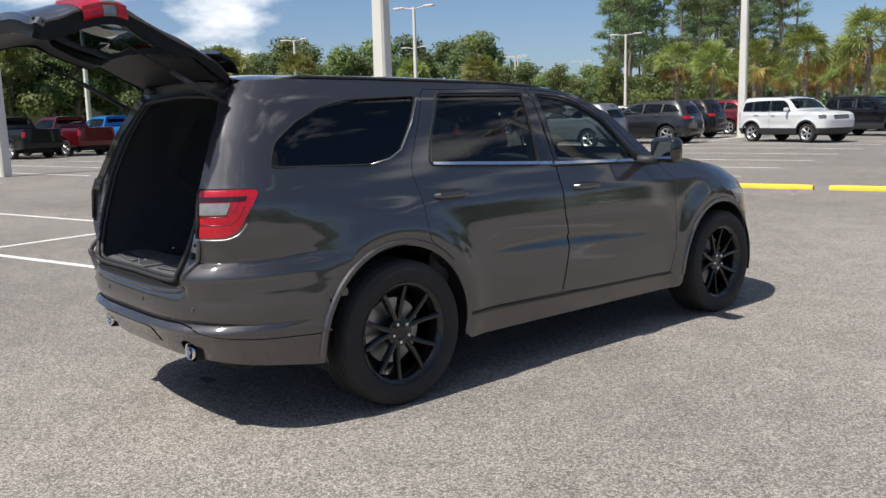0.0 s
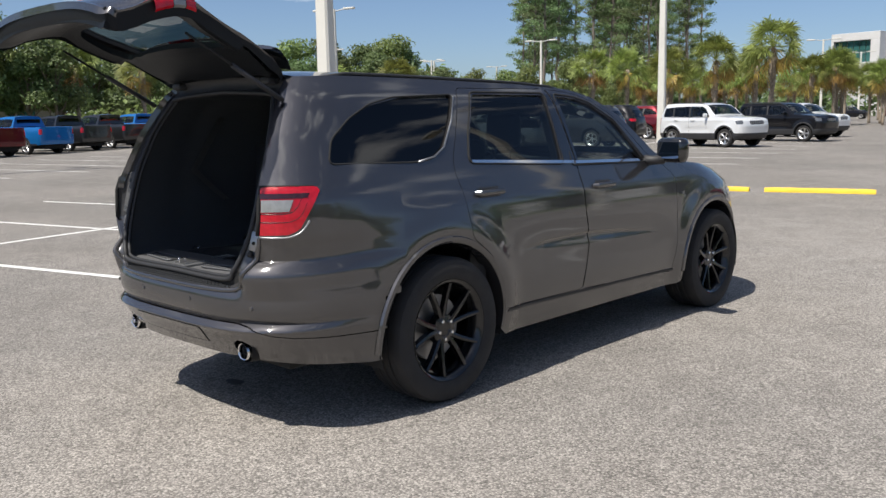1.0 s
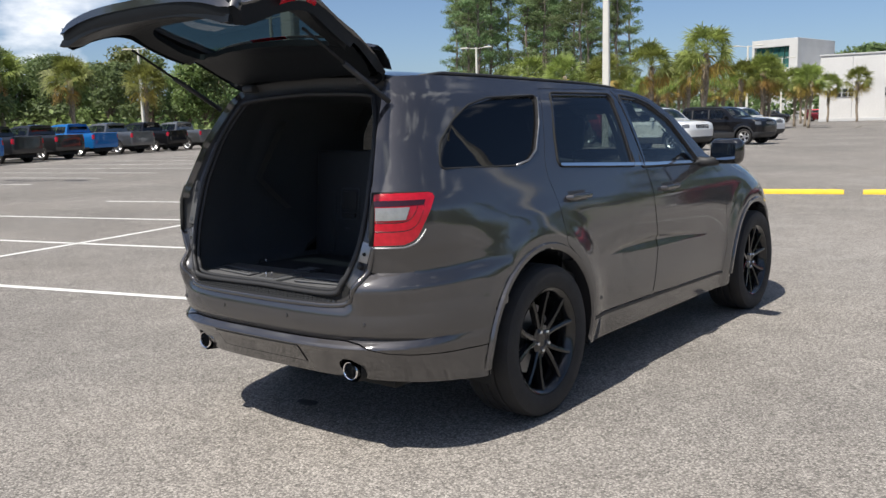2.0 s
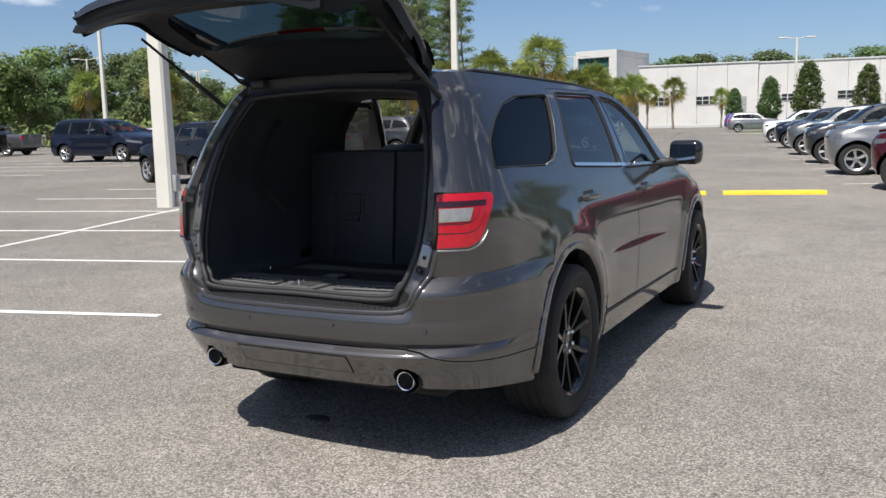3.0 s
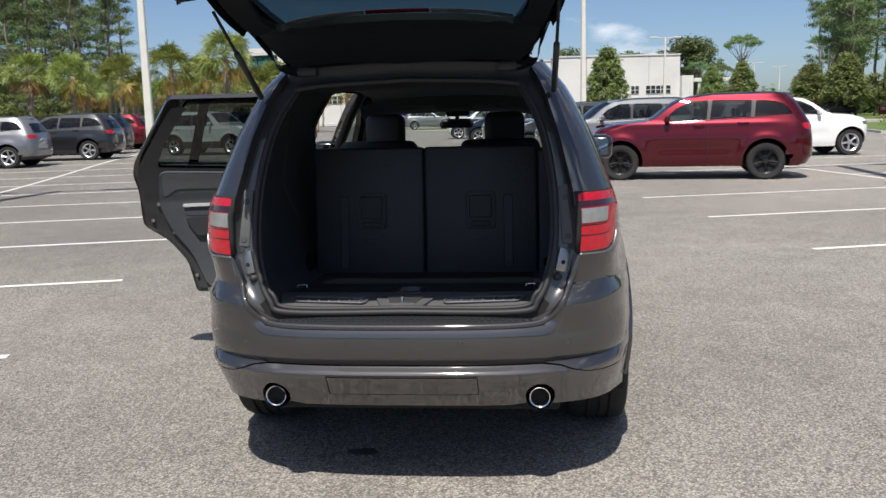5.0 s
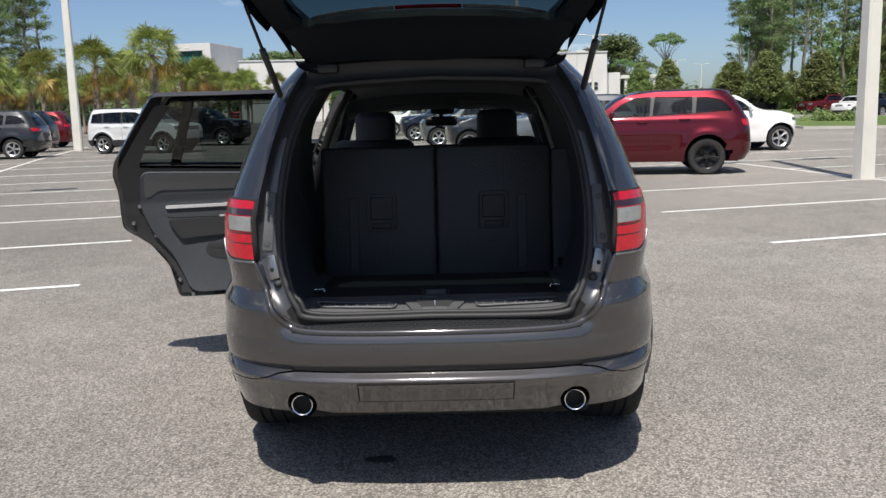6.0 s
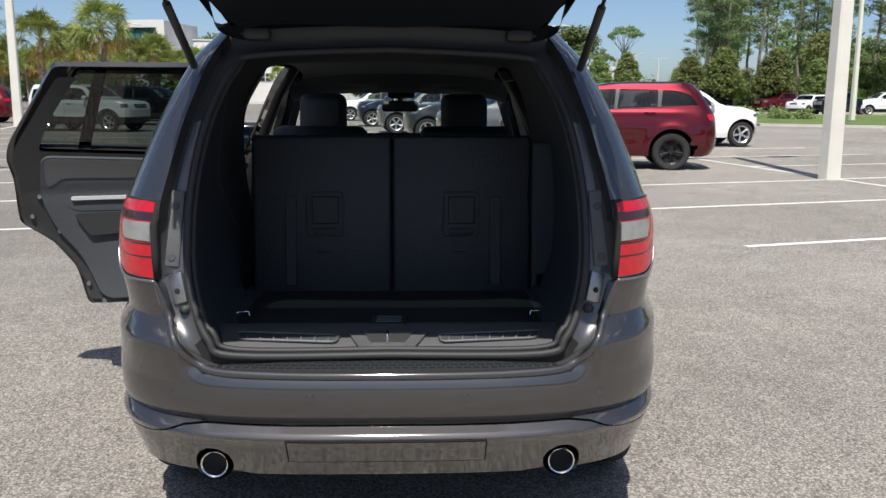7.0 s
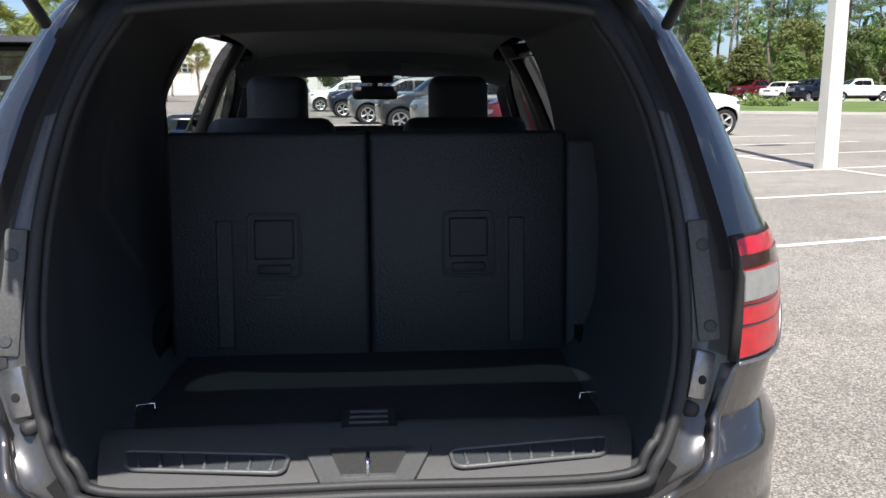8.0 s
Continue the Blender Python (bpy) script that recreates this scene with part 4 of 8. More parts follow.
def top_rows(y0, y1, n, crown, inset=0.0, drop=0.0):
    rows = []
    for y in np.linspace(y0, y1, n):
        z = float(np.interp(y, EY, EZ))
        x = float(S.x_at(y, z)) - inset
        c = float(np.interp(y, *crown))
        row = []
        for u in np.linspace(-1, 1, 25):
            bow = (1 - abs(u) ** 2.4)
            row.append(Vector((x * u, y, z + c * bow - drop)))
        rows.append(row)
    return rows


CROWN = ([-0.7, -0.4, 0.5, 1.4, 1.65, 2.3, 2.5, 3.2, 3.85], [0.03, 0.042, 0.055, 0.05, 0.045, 0.05, 0.05, 0.05, 0.03])
bm = bmesh.new()
surface(bm, top_rows(-0.64, 1.62, 40, CROWN))
bmesh.ops.recalc_face_normals(bm, faces=bm.faces[:])
roof = part("roof", bm, M_PAINT, car)
for s in (-1, 1):
    bm = bmesh.new()
    tube(bm, [(s * (float(S.x_at(y, 1.66)) - 0.035), y, float(np.interp(y, EY, EZ)) + (0.012 if 0 < k < 13 else -0.005)) for k, y in enumerate(np.linspace(-0.5, 1.5, 14))], 0.009, 8)
    part("roof_rail", bm, M_BLACK, roof, "slim black roof rail")
bm = bmesh.new()
surface(bm, [[(v.x, v.y + 0.16 * (1 - (v.x / 0.8) ** 2) - 0.07, v.z) for v in row] for row in top_rows(1.66, 2.28, 14, CROWN, 0.045, 0.0)])
bmesh.ops.recalc_face_normals(bm, faces=bm.faces[:])
part("windscreen", bm, M_GLASS, car, "clear curved windscreen").visible_shadow = False
for s in (-1, 1):
    bm = bmesh.new()
    ys = np.linspace(1.58, 2.40, 12)
    surface(bm, [[(s * (float(S.x_at(y, float(np.interp(y, EY, EZ)))) - dx), y + dy, float(np.interp(y, EY, EZ)) + dz) for dx, dy, dz in ((0.0, 0, 0.0), (0.03, 0.0, 0.012), (0.09, 0.0, 0.012), (0.10, -0.02, -0.03), (0.02, -0.03, -0.04))] for y in ys])
    bmesh.ops.recalc_face_normals(bm, faces=bm.faces[:])
    part("windscreen_pillar", bm, M_PAINT, car)
bm = bmesh.new()
rows = top_rows(2.30, 3.86, 30, CROWN)
rows = [[(v.x, v.y, v.z + 0.012 * math.exp(-((abs(v.x) - 0.5) / 0.09) ** 2)) for v in row] for row in rows]
surface(bm, rows)
bmesh.ops.recalc_face_normals(bm, faces=bm.faces[:])
part("bonnet", bm, M_PAINT, car)
bm = bmesh.new()
box(bm, -0.78, 0.78, 2.2, 2.46, 1.06, 1.10, 0.01)
part("cowl", bm, M_BLACK, car)
for s in (-1, 1):
    bm = bmesh.new()
    S.patch("D", [(30, 0.74), (78, 0.80), (80, 0.90), (30, 0.88)], 10, 4, 0.004, 0.01, side=s, bm=bm)
    part("headlight", bm, M_CLEAR, car, "clear headlight")
bm = bmesh.new()
S.patch("F", [(-0.42, 0.62), (0.42, 0.62), (0.44, 0.88), (-0.44, 0.88)], 16, 4, 0.003, 0.01, bm=bm)
part("grille", bm, M_GLOSS, car)


# doors
def door_panel(mask, outline, glass_mask, glass, side):
    return S.panel(mask & ~glass_mask & m_sil & ~m_arch, [("S", grown(outline, -0.0035)), ("S", glass), ("S", SIL)], side=side, lip=0.035)


def handle(parent, y, z, side):
    x = float(S.x_at(y, z))
    h = new("door_handle")
    h.parent = parent
    bm = bmesh.new()
    tube(bm, [(side * (x - 0.004), y - 0.11, z), (side * (x + 0.030), y - 0.095, z + 0.002), (side * (x + 0.036), y, z + 0.003), (side * (x + 0.030), y + 0.095, z + 0.002), (side * (x - 0.004), y + 0.11, z)],
         [0.012, 0.016, 0.017, 0.016, 0.012], 10)
    bmesh.ops.scale(bm, vec=(0.75, 1, 1.0), space=Matrix.Translation((-side * x, 0, 0)), verts=bm.verts[:])
    part("grip", bm, M_PAINT, h)
    bm = bmesh.new()
    S.patch("S", [(y - 0.085, z - 0.025), (y + 0.085, z - 0.025), (y + 0.085, z + 0.03), (y - 0.085, z + 0.03)], 6, 2, 0.0015, 0.004, side=side, bm=bm)
    part("recess", bm, M_BLACK, h)
    return h


def belt_trim(parent, y0, y1, z0, z1, side, glass):
    bm = bmesh.new()
    S.patch("S", [(y0, z0 - 0.004), (y1, z1 - 0.004), (y1, z1 + 0.014), (y0, z0 + 0.014)], 16, 1, 0.006, 0.012, side=side, bm=bm)
    part("belt_trim", bm, M_CHROME, parent, "bright trim under the window")


def black_pillars(parent, quads, side):
    bm = bmesh.new()
    for q in quads:
        S.patch("S", q, 2, 8, 0.003, 0.006, side=side, bm=bm)
    part("pillar_cover", bm, M_GLOSS, parent)


def build_door(name, which, side):
    rear = which == "rear"
    root = new(name)
    root.parent = car
    outline, mask = (R_DOOR, m_rdoor) if rear else (F_DOOR, m_fdoor)
    glass, gm = (RD_GLASS, m_rg) if rear else (FD_GLASS, m_fg)
    part("door_skin", door_panel(mask, outline, gm, glass, side), M_PAINT, root)
    pane = part("window_pane", S.panel(S.mask("S", grown(glass, 0.02)), [("S", grown(glass, 0.02))], side=side, out=-0.010), M_DOORGLASS if rear else M_LIGHTTINT, root, "dark tinted door window" if rear else "tinted front door window")
    pane.visible_shadow = False
    if rear:
        handle(root, 0.385, 1.062, side)
        belt_trim(root, 0.31, 1.245, 1.226, 1.186, side, glass)
        black_pillars(root, [[(1.135, 1.20), (1.255, 1.20), (1.235, 1.61), (1.185, 1.61)]], side)
    else:
        handle(root, 1.51, 1.036, side)
        belt_trim(root, 1.265, 2.12, 1.184, 1.165, side, glass)
        black_pillars(root, [[(1.275, 1.19), (1.297, 1.19), (1.305, 1.61), (1.262, 1.61)]], side)
        mirror(root, side)
    bm = bmesh.new()
    ring = grown(glass, 0.012)
    tube(bm, [Vector(S.put("S", p)) * 1 for p in ring + ring[:1]], 0.007, 6, cap=False)
    if side < 0:
        bmesh.ops.scale(bm, vec=(-1, 1, 1), verts=bm.verts[:])
        bmesh.ops.reverse_faces(bm, faces=bm.faces[:])
    part("window_seal", bm, M_DARK, root)
    # inner lining
    inner_line = grown(outline, -0.03)
    bm = S.panel(S.mask("S", inner_line) & ~gm & m_sil, [("S", inner_line), ("S", glass)], side=side, out=-0.075)
    part("inner_lining", bm, M_BLACK, root)
    return root


def mirror(parent, side):
    m = new("door_mirror")
    m.parent = parent
    bm = bmesh.new()
    box(bm, -0.115, 0.115, -0.05, 0.055, -0.085, 0.085, 0.045, 4)
    bmesh.ops.transform(bm, matrix=pose(side * 0.985, 2.19, 1.235, 0, 0, -side * 8), verts=bm.verts[:])
    part("housing", bm, M_GLOSS, m)
    bm = bmesh.new()
    box(bm, -0.085, 0.085, -0.0525, -0.046, -0.056, 0.056)
    bmesh.ops.transform(bm, matrix=pose(side * 0.985, 2.19, 1.235, 0, 0, -side * 8), verts=bm.verts[:])
    part("mirror_glass", bm, M_MIRROR, m, "mirror glass")
    bm = bmesh.new()
    tube(bm, [(side * 0.80, 2.12, 1.165), (side * 0.86, 2.15, 1.165), (side * 0.93, 2.18, 1.175)], [0.04, 0.032, 0.035], 10)
    part("arm", bm, M_BLACK, m)


for which, side in (("front", 1), ("rear", 1), ("front", -1)):
    build_door("door", which, side)
open_door = build_door("door", "rear", -1)
open_door["label"] = "rear passenger door standing wide open"
HINGE = pose(-0.865, 1.275, 0.9)
open_door.matrix_basis = HINGE @ pose(0, 0, 0, 0, 0, -71) @ HINGE.inverted()


# tail lamps
for s in (-1, 1):
    lamp = new("tail_lamp")
    lamp.parent = car
    lamp["label"] = "red tail lamp with a clear reversing lens"
    part("lens", S.panel(m_tail, [("C", grown(TAIL, 0.0))], side=s, reach=0.03, out=0.004, lip=0.008), M_RED, lamp)
    inn = lambda z: 32.8 + (z - 0.952) / 0.216 * 3.0
    part("dark_band", S.patch("C", [(inn(1.114), 1.114), (63.6, 1.117), (65.0, 1.138), (inn(1.138), 1.138)], 12, 1, 0.0065, 0.006, side=s), M_DKRED, lamp)
    for line in ([(34.2, 1.048), (44, 1.047), (51, 1.049), (55.4, 1.060), (58.4, 1.085), (60.6, 1.118)], [(33.7, 1.011), (44, 1.010), (53, 1.013), (58.2, 1.030), (61.6, 1.065), (64.4, 1.118)]):
        bm = bmesh.new()
        tube(bm, [Vector((s * x, y - 0.003, z)) for x, y, z in (S.put("C", p) for p in smooth_line(line, 4))], 0.0032, 6)
        part("dark_divider", bm, M_DKRED, lamp)
    part("reversing_lens", S.patch("C", [(inn(1.056) + 1.0, 1.056), (52.6, 1.058), (55.6, 1.110), (inn(1.110) + 1.0, 1.110)], 10, 4, 0.0075, 0.007, side=s), M_CLEAR, lamp, "clear ribbed reversing lens")
    bm = bmesh.new()
    tube(bm, [Vector((s * (x + 0.002), y - 0.002, z)) for x, y, z in (S.put("C", p) for p in TAIL + TAIL[:1])], 0.0045, 6, cap=False)
    part("lens_border", bm, M_DKRED, lamp)
    # steel bead set where the body-colour edge only catches a highlight
    bm = bmesh.new()
    tube(bm, [Vector((s * (x + 0.003), y - 0.003, z)) for x, y, z in (S.put("C", p) for p in smooth_line([(33, 0.942), (44, 0.942), (52, 0.944), (58.0, 0.960), (61.5, 0.985), (64.0, 1.015)], 4))], 0.0042, 6)
    part("lower_trim", bm, M_STEEL, lamp, "steel bead in place of the highlight under the lamp")
    bm = bmesh.new()
    tube(bm, [Vector((s * x, y - 0.002, z)) for x, y, z in (S.put("C", (a, z)) for a, z in [(32.6, 0.95), (33.6, 1.02), (34.6, 1.10), (35.4, 1.169), (46, 1.170), (58, 1.169), (67.5, 1.167)])], [0.011, 0.011, 0.011, 0.008, 0.005, 0.005, 0.004], 8)
    part("lamp_seal", bm, M_DARK, lamp, "black seal along the lamp")

# quarter windows
for s in (-1, 1):
    pane = part("quarter_window", S.panel(S.mask("S", grown(Q_GLASS, 0.02)), [("S", grown(Q_GLASS, 0.02))], side=s, out=-0.010), M_PRIVACY, car, "dark tinted quarter window")
    pane.visible_shadow = False
    bm = bmesh.new()
    tube(bm, [Vector((s * p[0], p[1], p[2])) for p in (S.put("S", q) for q in grown(Q_GLASS, 0.004) + grown(Q_GLASS, 0.004)[:1])], 0.005, 6, cap=False)
    part("window_seal", bm, M_DARK, car)
    bm = bmesh.new()
    tube(bm, [Vector((s * (p[0] + 0.004), p[1], p[2])) for p in (S.put("S", q) for q in [(0.335, 1.585), (0.24, 1.45), (0.12, 1.315), (0.03, 1.27), (-0.1, 1.247)])], 0.005, 6)
    part("window_trim", bm, M_STEEL, car, "bright trim behind the quarter window")


# tailgate opening
GATE_LINE = [(0, 0.705), (0.49, 0.705), (0.57, 0.745), (0.622, 0.84), (0.660, 0.98), (0.645, 1.18), (0.60, 1.38), (0.545, 1.56), (0.48, 1.655), (0, 1.685)]
OPEN_LINE = [(0, 0.735), (0.44, 0.735), (0.512, 0.78), (0.555, 0.87), (0.580, 1.0), (0.576, 1.2), (0.54, 1.4), (0.472, 1.55), (0.40, 1.592), (0, 1.612)]
INNER_LINE = [(0, 0.735), (0.46, 0.735), (0.56, 0.765), (0.61, 0.86), (0.635, 1.0), (0.655, 1.2), (0.648, 1.4), (0.575, 1.56), (0.47, 1.608), (0, 1.625)]
OPEN_Y = ([0.70, 0.78, 0.95, 1.2, 1.4, 1.55, 1.62], [-1.035, -1.022, -0.965, -0.89, -0.81, -0.735, -0.69])
SLIM_LINE = [(0, 0.735), (0.46, 0.735), (0.55, 0.765), (0.60, 0.86), (0.615, 1.0), (0.61, 1.2), (0.575, 1.4), (0.51, 1.56), (0.43, 1.605), (0, 1.625)]
ga, oa, wide_line, slim_line = (smooth_line(q, 6) for q in (GATE_LINE, OPEN_LINE, INNER_LINE, SLIM_LINE))


def opening_point(k, t):
    a, o = ga[k], oa[k]
    x, z = a.x + (o.x - a.x) * t, a.y + (o.y - a.y) * t
    ya = float(S.y_rear(a.x, a.y)) + 0.012
    yo = float(np.interp(o.y, *OPEN_Y))
    low = max(0.0, 1 - (z - 0.70) / 0.12)
    y = ya + (yo - ya) * (t * low + t ** 0.55 * (1 - low)) + 0.012 * math.sin(math.pi * min(1, t * 1.15)) * (1 - low)
    return (x, y, z - low * 0.035 * 4 * t * (1 - t))


for s in (-1, 1):
    cut = next(k for k in range(len(ga)) if ga[k].y > 1.36)
    for k0, k1, mat, nm, lab in ((0, cut, M_JAMB, "tailgate_frame", "dull grey painted frame of the opening"), (cut, len(ga) - 1, M_BLACK, "upper_frame", "black upper frame of the opening")):
        bm = bmesh.new()
        surface(bm, [[(s * p[0], p[1], p[2]) for p in (opening_point(k, t) for t in (0, 0.06, 0.16, 0.3, 0.45, 0.6, 0.75, 0.88, 1.0))] for k in range(k0, k1 + 1)])
        bmesh.ops.recalc_face_normals(bm, faces=bm.faces[:])
        part(nm, bm, mat, car, lab)
    bm = bmesh.new()
    tube(bm, [(s * o.x, float(np.interp(o.y, *OPEN_Y)) - 0.006, o.y) for o in oa], 0.012, 8, cap=False)
    tube(bm, [(s * (o.x - 0.012), float(np.interp(o.y, *OPEN_Y)) + 0.012, o.y + (0.012 if o.y < 0.8 else 0)) for o in oa], 0.010, 8, cap=False)
    part("door_seal", bm, M_RUBBER, car, "black rubber seal round the opening")
    # inner walls of the luggage space
    ia = wide_line if s < 0 else slim_line
    bm = bmesh.new()
    rows = []
    for y in [0.0, 0.08] + list(np.linspace(0.12, 1.0, 26)):
        row = []
        for k in range(len(oa)):
            o, i2 = oa[k], ia[k]
            yo = float(np.interp(o.y, *OPEN_Y))
            e = min(1, y * 4)
            x, z = o.x + (i2.x - o.x) * e, o.y + (i2.y - o.y) * e
            row.append(Vector((s * x, yo + 0.015 + (0.35 - yo) * y, z)))
        rows.append(row)
    surface(bm, rows)
    part("luggage_trim", bm, M_TRIM, car, "charcoal luggage space lining")
    def seat_on(z, t):
        k = min(range(len(ga)), key=lambda q: abs(ga[q].y - z) + (1 if ga[q].x < 0.4 else 0))
        p, q, r = Vector(opening_point(k, t)), Vector(opening_point(k, t + 0.1)), Vector(opening_point(k + 1, t))
        n = (q - p).cross(r - p).normalized()
        n = -n if n.y > 0 else n
        up = (r - p).normalized()
        side_v = n.cross(up)
        m = Matrix((side_v, -n, up)).transposed().to_4x4()
        if m.determinant() < 0:
            m = Matrix((-side_v, -n, up)).transposed().to_4x4()
        m.translation = p
        return Matrix.Diagonal((s, 1, 1, 1)) @ m

    # bolted hinge strip, bracket and dark filler beside the opening
    bm = bmesh.new()
    box(bm, -0.022, 0.022, -0.010, 0.010, -0.112, 0.112, 0.006, 2)
    bmesh.ops.transform(bm, matrix=seat_on(1.075, 0.5), verts=bm.verts[:])
    st = part("side_strip", bm, M_GREYTRIM, car, "dark grey strip with two plugs")
    for dz in (-0.085, 0.065):
        bm = bmesh.new()
        lathe(bm, [(0.0, -0.0025), (0.010, -0.0025), (0.012, 0.0)], 14, "y")
        bmesh.ops.transform(bm, matrix=seat_on(1.075, 0.5) @ pose(0.002, -0.010, dz), verts=bm.verts[:])
        part("plug", bm, M_TRIM, st)
    bm = bmesh.new()
    box(bm, -0.024, 0.024, -0.014, 0.014, -0.045, 0.045, 0.006, 2)
    bmesh.ops.transform(bm, matrix=seat_on(0.905, 0.55), verts=bm.verts[:])
    br = part("bump_stop_bracket", bm, M_STEEL, car, "grey painted bracket")
    bm = bmesh.new()
    lathe(bm, [(0.0, -0.0165), (0.008, -0.0165), (0.009, -0.012)], 12, "y")
    bmesh.ops.transform(bm, matrix=seat_on(0.905, 0.55) @ pose(0, 0, -0.008), verts=bm.verts[:])
    part("hole", bm, M_DARK, br)
    bm = bmesh.new()
    lathe(bm, [(0.0, -0.02), (0.012, -0.018), (0.016, 0.0)], 12, "y", seat_on(0.835, 0.6))
    part("rubber_buffer", bm, M_RUBBER, car)
    bm = bmesh.new()
    ks = [k for k in range(len(ga)) if 0.935 < ga[k].y < 1.64 and ga[k].x > 0.4]
    surface(bm, [[(s * p[0], p[1] - 0.005, p[2]) for p in (opening_point(k, t) for t in (0, 0.05, 0.12, 0.2, 0.3, 0.38, 0.42))] for k in ks])
    bmesh.ops.recalc_face_normals(bm, faces=bm.faces[:])
    part("pillar_filler", bm, M_BLACK, car, "flat black filler beside the tail lamp")

    # dark strip laid over the frame where the gap under the sill is shaded
    bm = bmesh.new()
    ks = [k for k in range(len(ga) - 1) if ga[k].y < 0.76]
    surface(bm, [[(s * p[0], p[1] - 0.004, p[2] + 0.003) for p in (opening_point(k, t) for t in (0.45, 0.6, 0.75, 0.9))] for k in ks])
    bmesh.ops.recalc_face_normals(bm, faces=bm.faces[:])
    part("seal_channel", bm, M_DARK, car, "dark strip for the shade in the gap under the sill")

# luggage floor and loading sill
bm = bmesh.new()
surface(bm, [[(x, y, 0.738 + 0.002 * noise.noise((x * 6, y * 6, 3))) for x in np.linspace(-0.60, 0.60, 13)] for y in np.linspace(-0.72, 0.35, 12)])
part("luggage_floor", bm, M_CARPET, car, "black carpeted luggage floor")
bm = bmesh.new()
surface(bm, [[(x * w, y + b * (abs(x) ** 2.5) * w, z) for x in np.linspace(-1, 1, 31)] for w, y, z, b in (
    (0.465, -1.022, 0.742, 0.02), (0.47, -1.015, 0.758, 0.02), (0.476, -1.0, 0.765, 0.02), (0.498, -0.93, 0.771, 0.02), (0.522, -0.85, 0.774, 0.03), (0.548, -0.76, 0.772, 0.02), (0.566, -0.715, 0.764, -0.02), (0.57, -0.70, 0.752, -0.02))])
bmesh.ops.recalc_face_normals(bm, faces=bm.faces[:])
sill = part("loading_sill", bm, M_SILLGREY, car, "grey plastic loading sill cover")
sill.matrix_basis = pose(0, 0, -0.016)
for side in (-1, 1):                      # two skewed rubber-lined trays with ribs
    corners = [(side * 0.155, -0.982), (side * 0.440, -0.945), (side * 0.468, -0.862), (side * 0.150, -0.905)]
    q = rounded(corners, 0.022)
    bm = bmesh.new()
    tube(bm, [(x, y, 0.775) for x, y in q + q[:1]], 0.0045, 6, cap=False)
    part("tray_rim", bm, M_SILLGREY, sill)
    bm = bmesh.new()
    bm.faces.new([bm.verts.new((x, y, 0.7755)) for x, y in grown(q, -0.003)])
    r = bmesh.ops.extrude_face_region(bm, geom=bm.faces[:])
    bmesh.ops.translate(bm, vec=(0, 0, -0.012), verts=[v for v in r["geom"] if isinstance(v, bmesh.types.BMVert)])
    bmesh.ops.recalc_face_normals(bm, faces=bm.faces[:])
    part("rubber_tray", bm, M_TRIM, sill, "dark rubber tray liner")
    for k in range(7):
        f = (k + 0.6) / 7.2
        a = Vector(corners[0]).lerp(Vector(corners[1]), f)
        b = Vector(corners[3]).lerp(Vector(corners[2]), f)
        a, b = a.lerp(b, 0.12), a.lerp(b, 0.8)
        bm = bmesh.new()
        tube(bm, [(a.x, a.y, 0.7765), (b.x, b.y, 0.7765)], 0.003, 6)
        lathe(bm, [(0.0, 0.781), (0.004, 0.780), (0.005, 0.775)], 8, "z", pose(a.x, a.y, 0))
        part("tray_rib", bm, M_GREYTRIM, sill)
bm = bmesh.new()
for q in ([(-0.125, -0.892), (0.118, -0.892), (0.078, -1.02), (-0.086, -1.02)],):
    top = [bm.verts.new((x, y, 0.783 if y > -0.95 else 0.774)) for x, y in q]
    bm.faces.new(top)
    r = bmesh.ops.extrude_face_region(bm, geom=bm.faces[:])
    bmesh.ops.translate(bm, vec=(0, 0, -0.02), verts=[v for v in r["geom"] if isinstance(v, bmesh.types.BMVert)])
bmesh.ops.recalc_face_normals(bm, faces=bm.faces[:])
part("latch_surround", bm, M_GREYTRIM, sill)
bm = bmesh.new()
top = [bm.verts.new(p) for p in ((-0.076, -0.908, 0.788), (0.072, -0.908, 0.788), (0.044, -1.006, 0.780), (-0.050, -1.006, 0.780))]
bm.faces.new(top)
r = bmesh.ops.extrude_face_region(bm, geom=bm.faces[:])
bmesh.ops.translate(bm, vec=(0, 0, -0.012), verts=[v for v in r["geom"] if isinstance(v, bmesh.types.BMVert)])
bmesh.ops.recalc_face_normals(bm, faces=bm.faces[:])
latch = part("latch_plate", bm, M_STEEL, sill, "grey latch plate")
bm = bmesh.new()
tube(bm, [(-0.003, -1.004, 0.778), (-0.003, -1.004, 0.802), (-0.003, -0.97, 0.802), (-0.003, -0.97, 0.781)], 0.004, 8)
part("striker", bm, M_CHROME, latch, "bright steel striker loop")
bm = bmesh.new()
box(bm, -0.062, 0.052, -0.785, -0.675, 0.766, 0.779, 0.006, 2)
floor_latch = part("floor_latch", bm, M_BLACK, sill)
for y in (-0.765, -0.735, -0.705):
    bm = bmesh.new()
    tube(bm, [(-0.045, y, 0.780), (0.035, y, 0.780)], 0.004, 8)
    part("latch_bar", bm, M_GREYTRIM, floor_latch)
for x, y in ((0.486, -0.626), (-0.493, -0.626)):
    bm = bmesh.new()
    tube(bm, [(x - 0.02, y, 0.738), (x - 0.018, y + 0.01, 0.760), (x + 0.018, y + 0.02, 0.760), (x + 0.02, y + 0.012, 0.738)], 0.0035, 8)
    part("tie_down_hook", bm, M_CHROME, car, "bright tie-down hook")


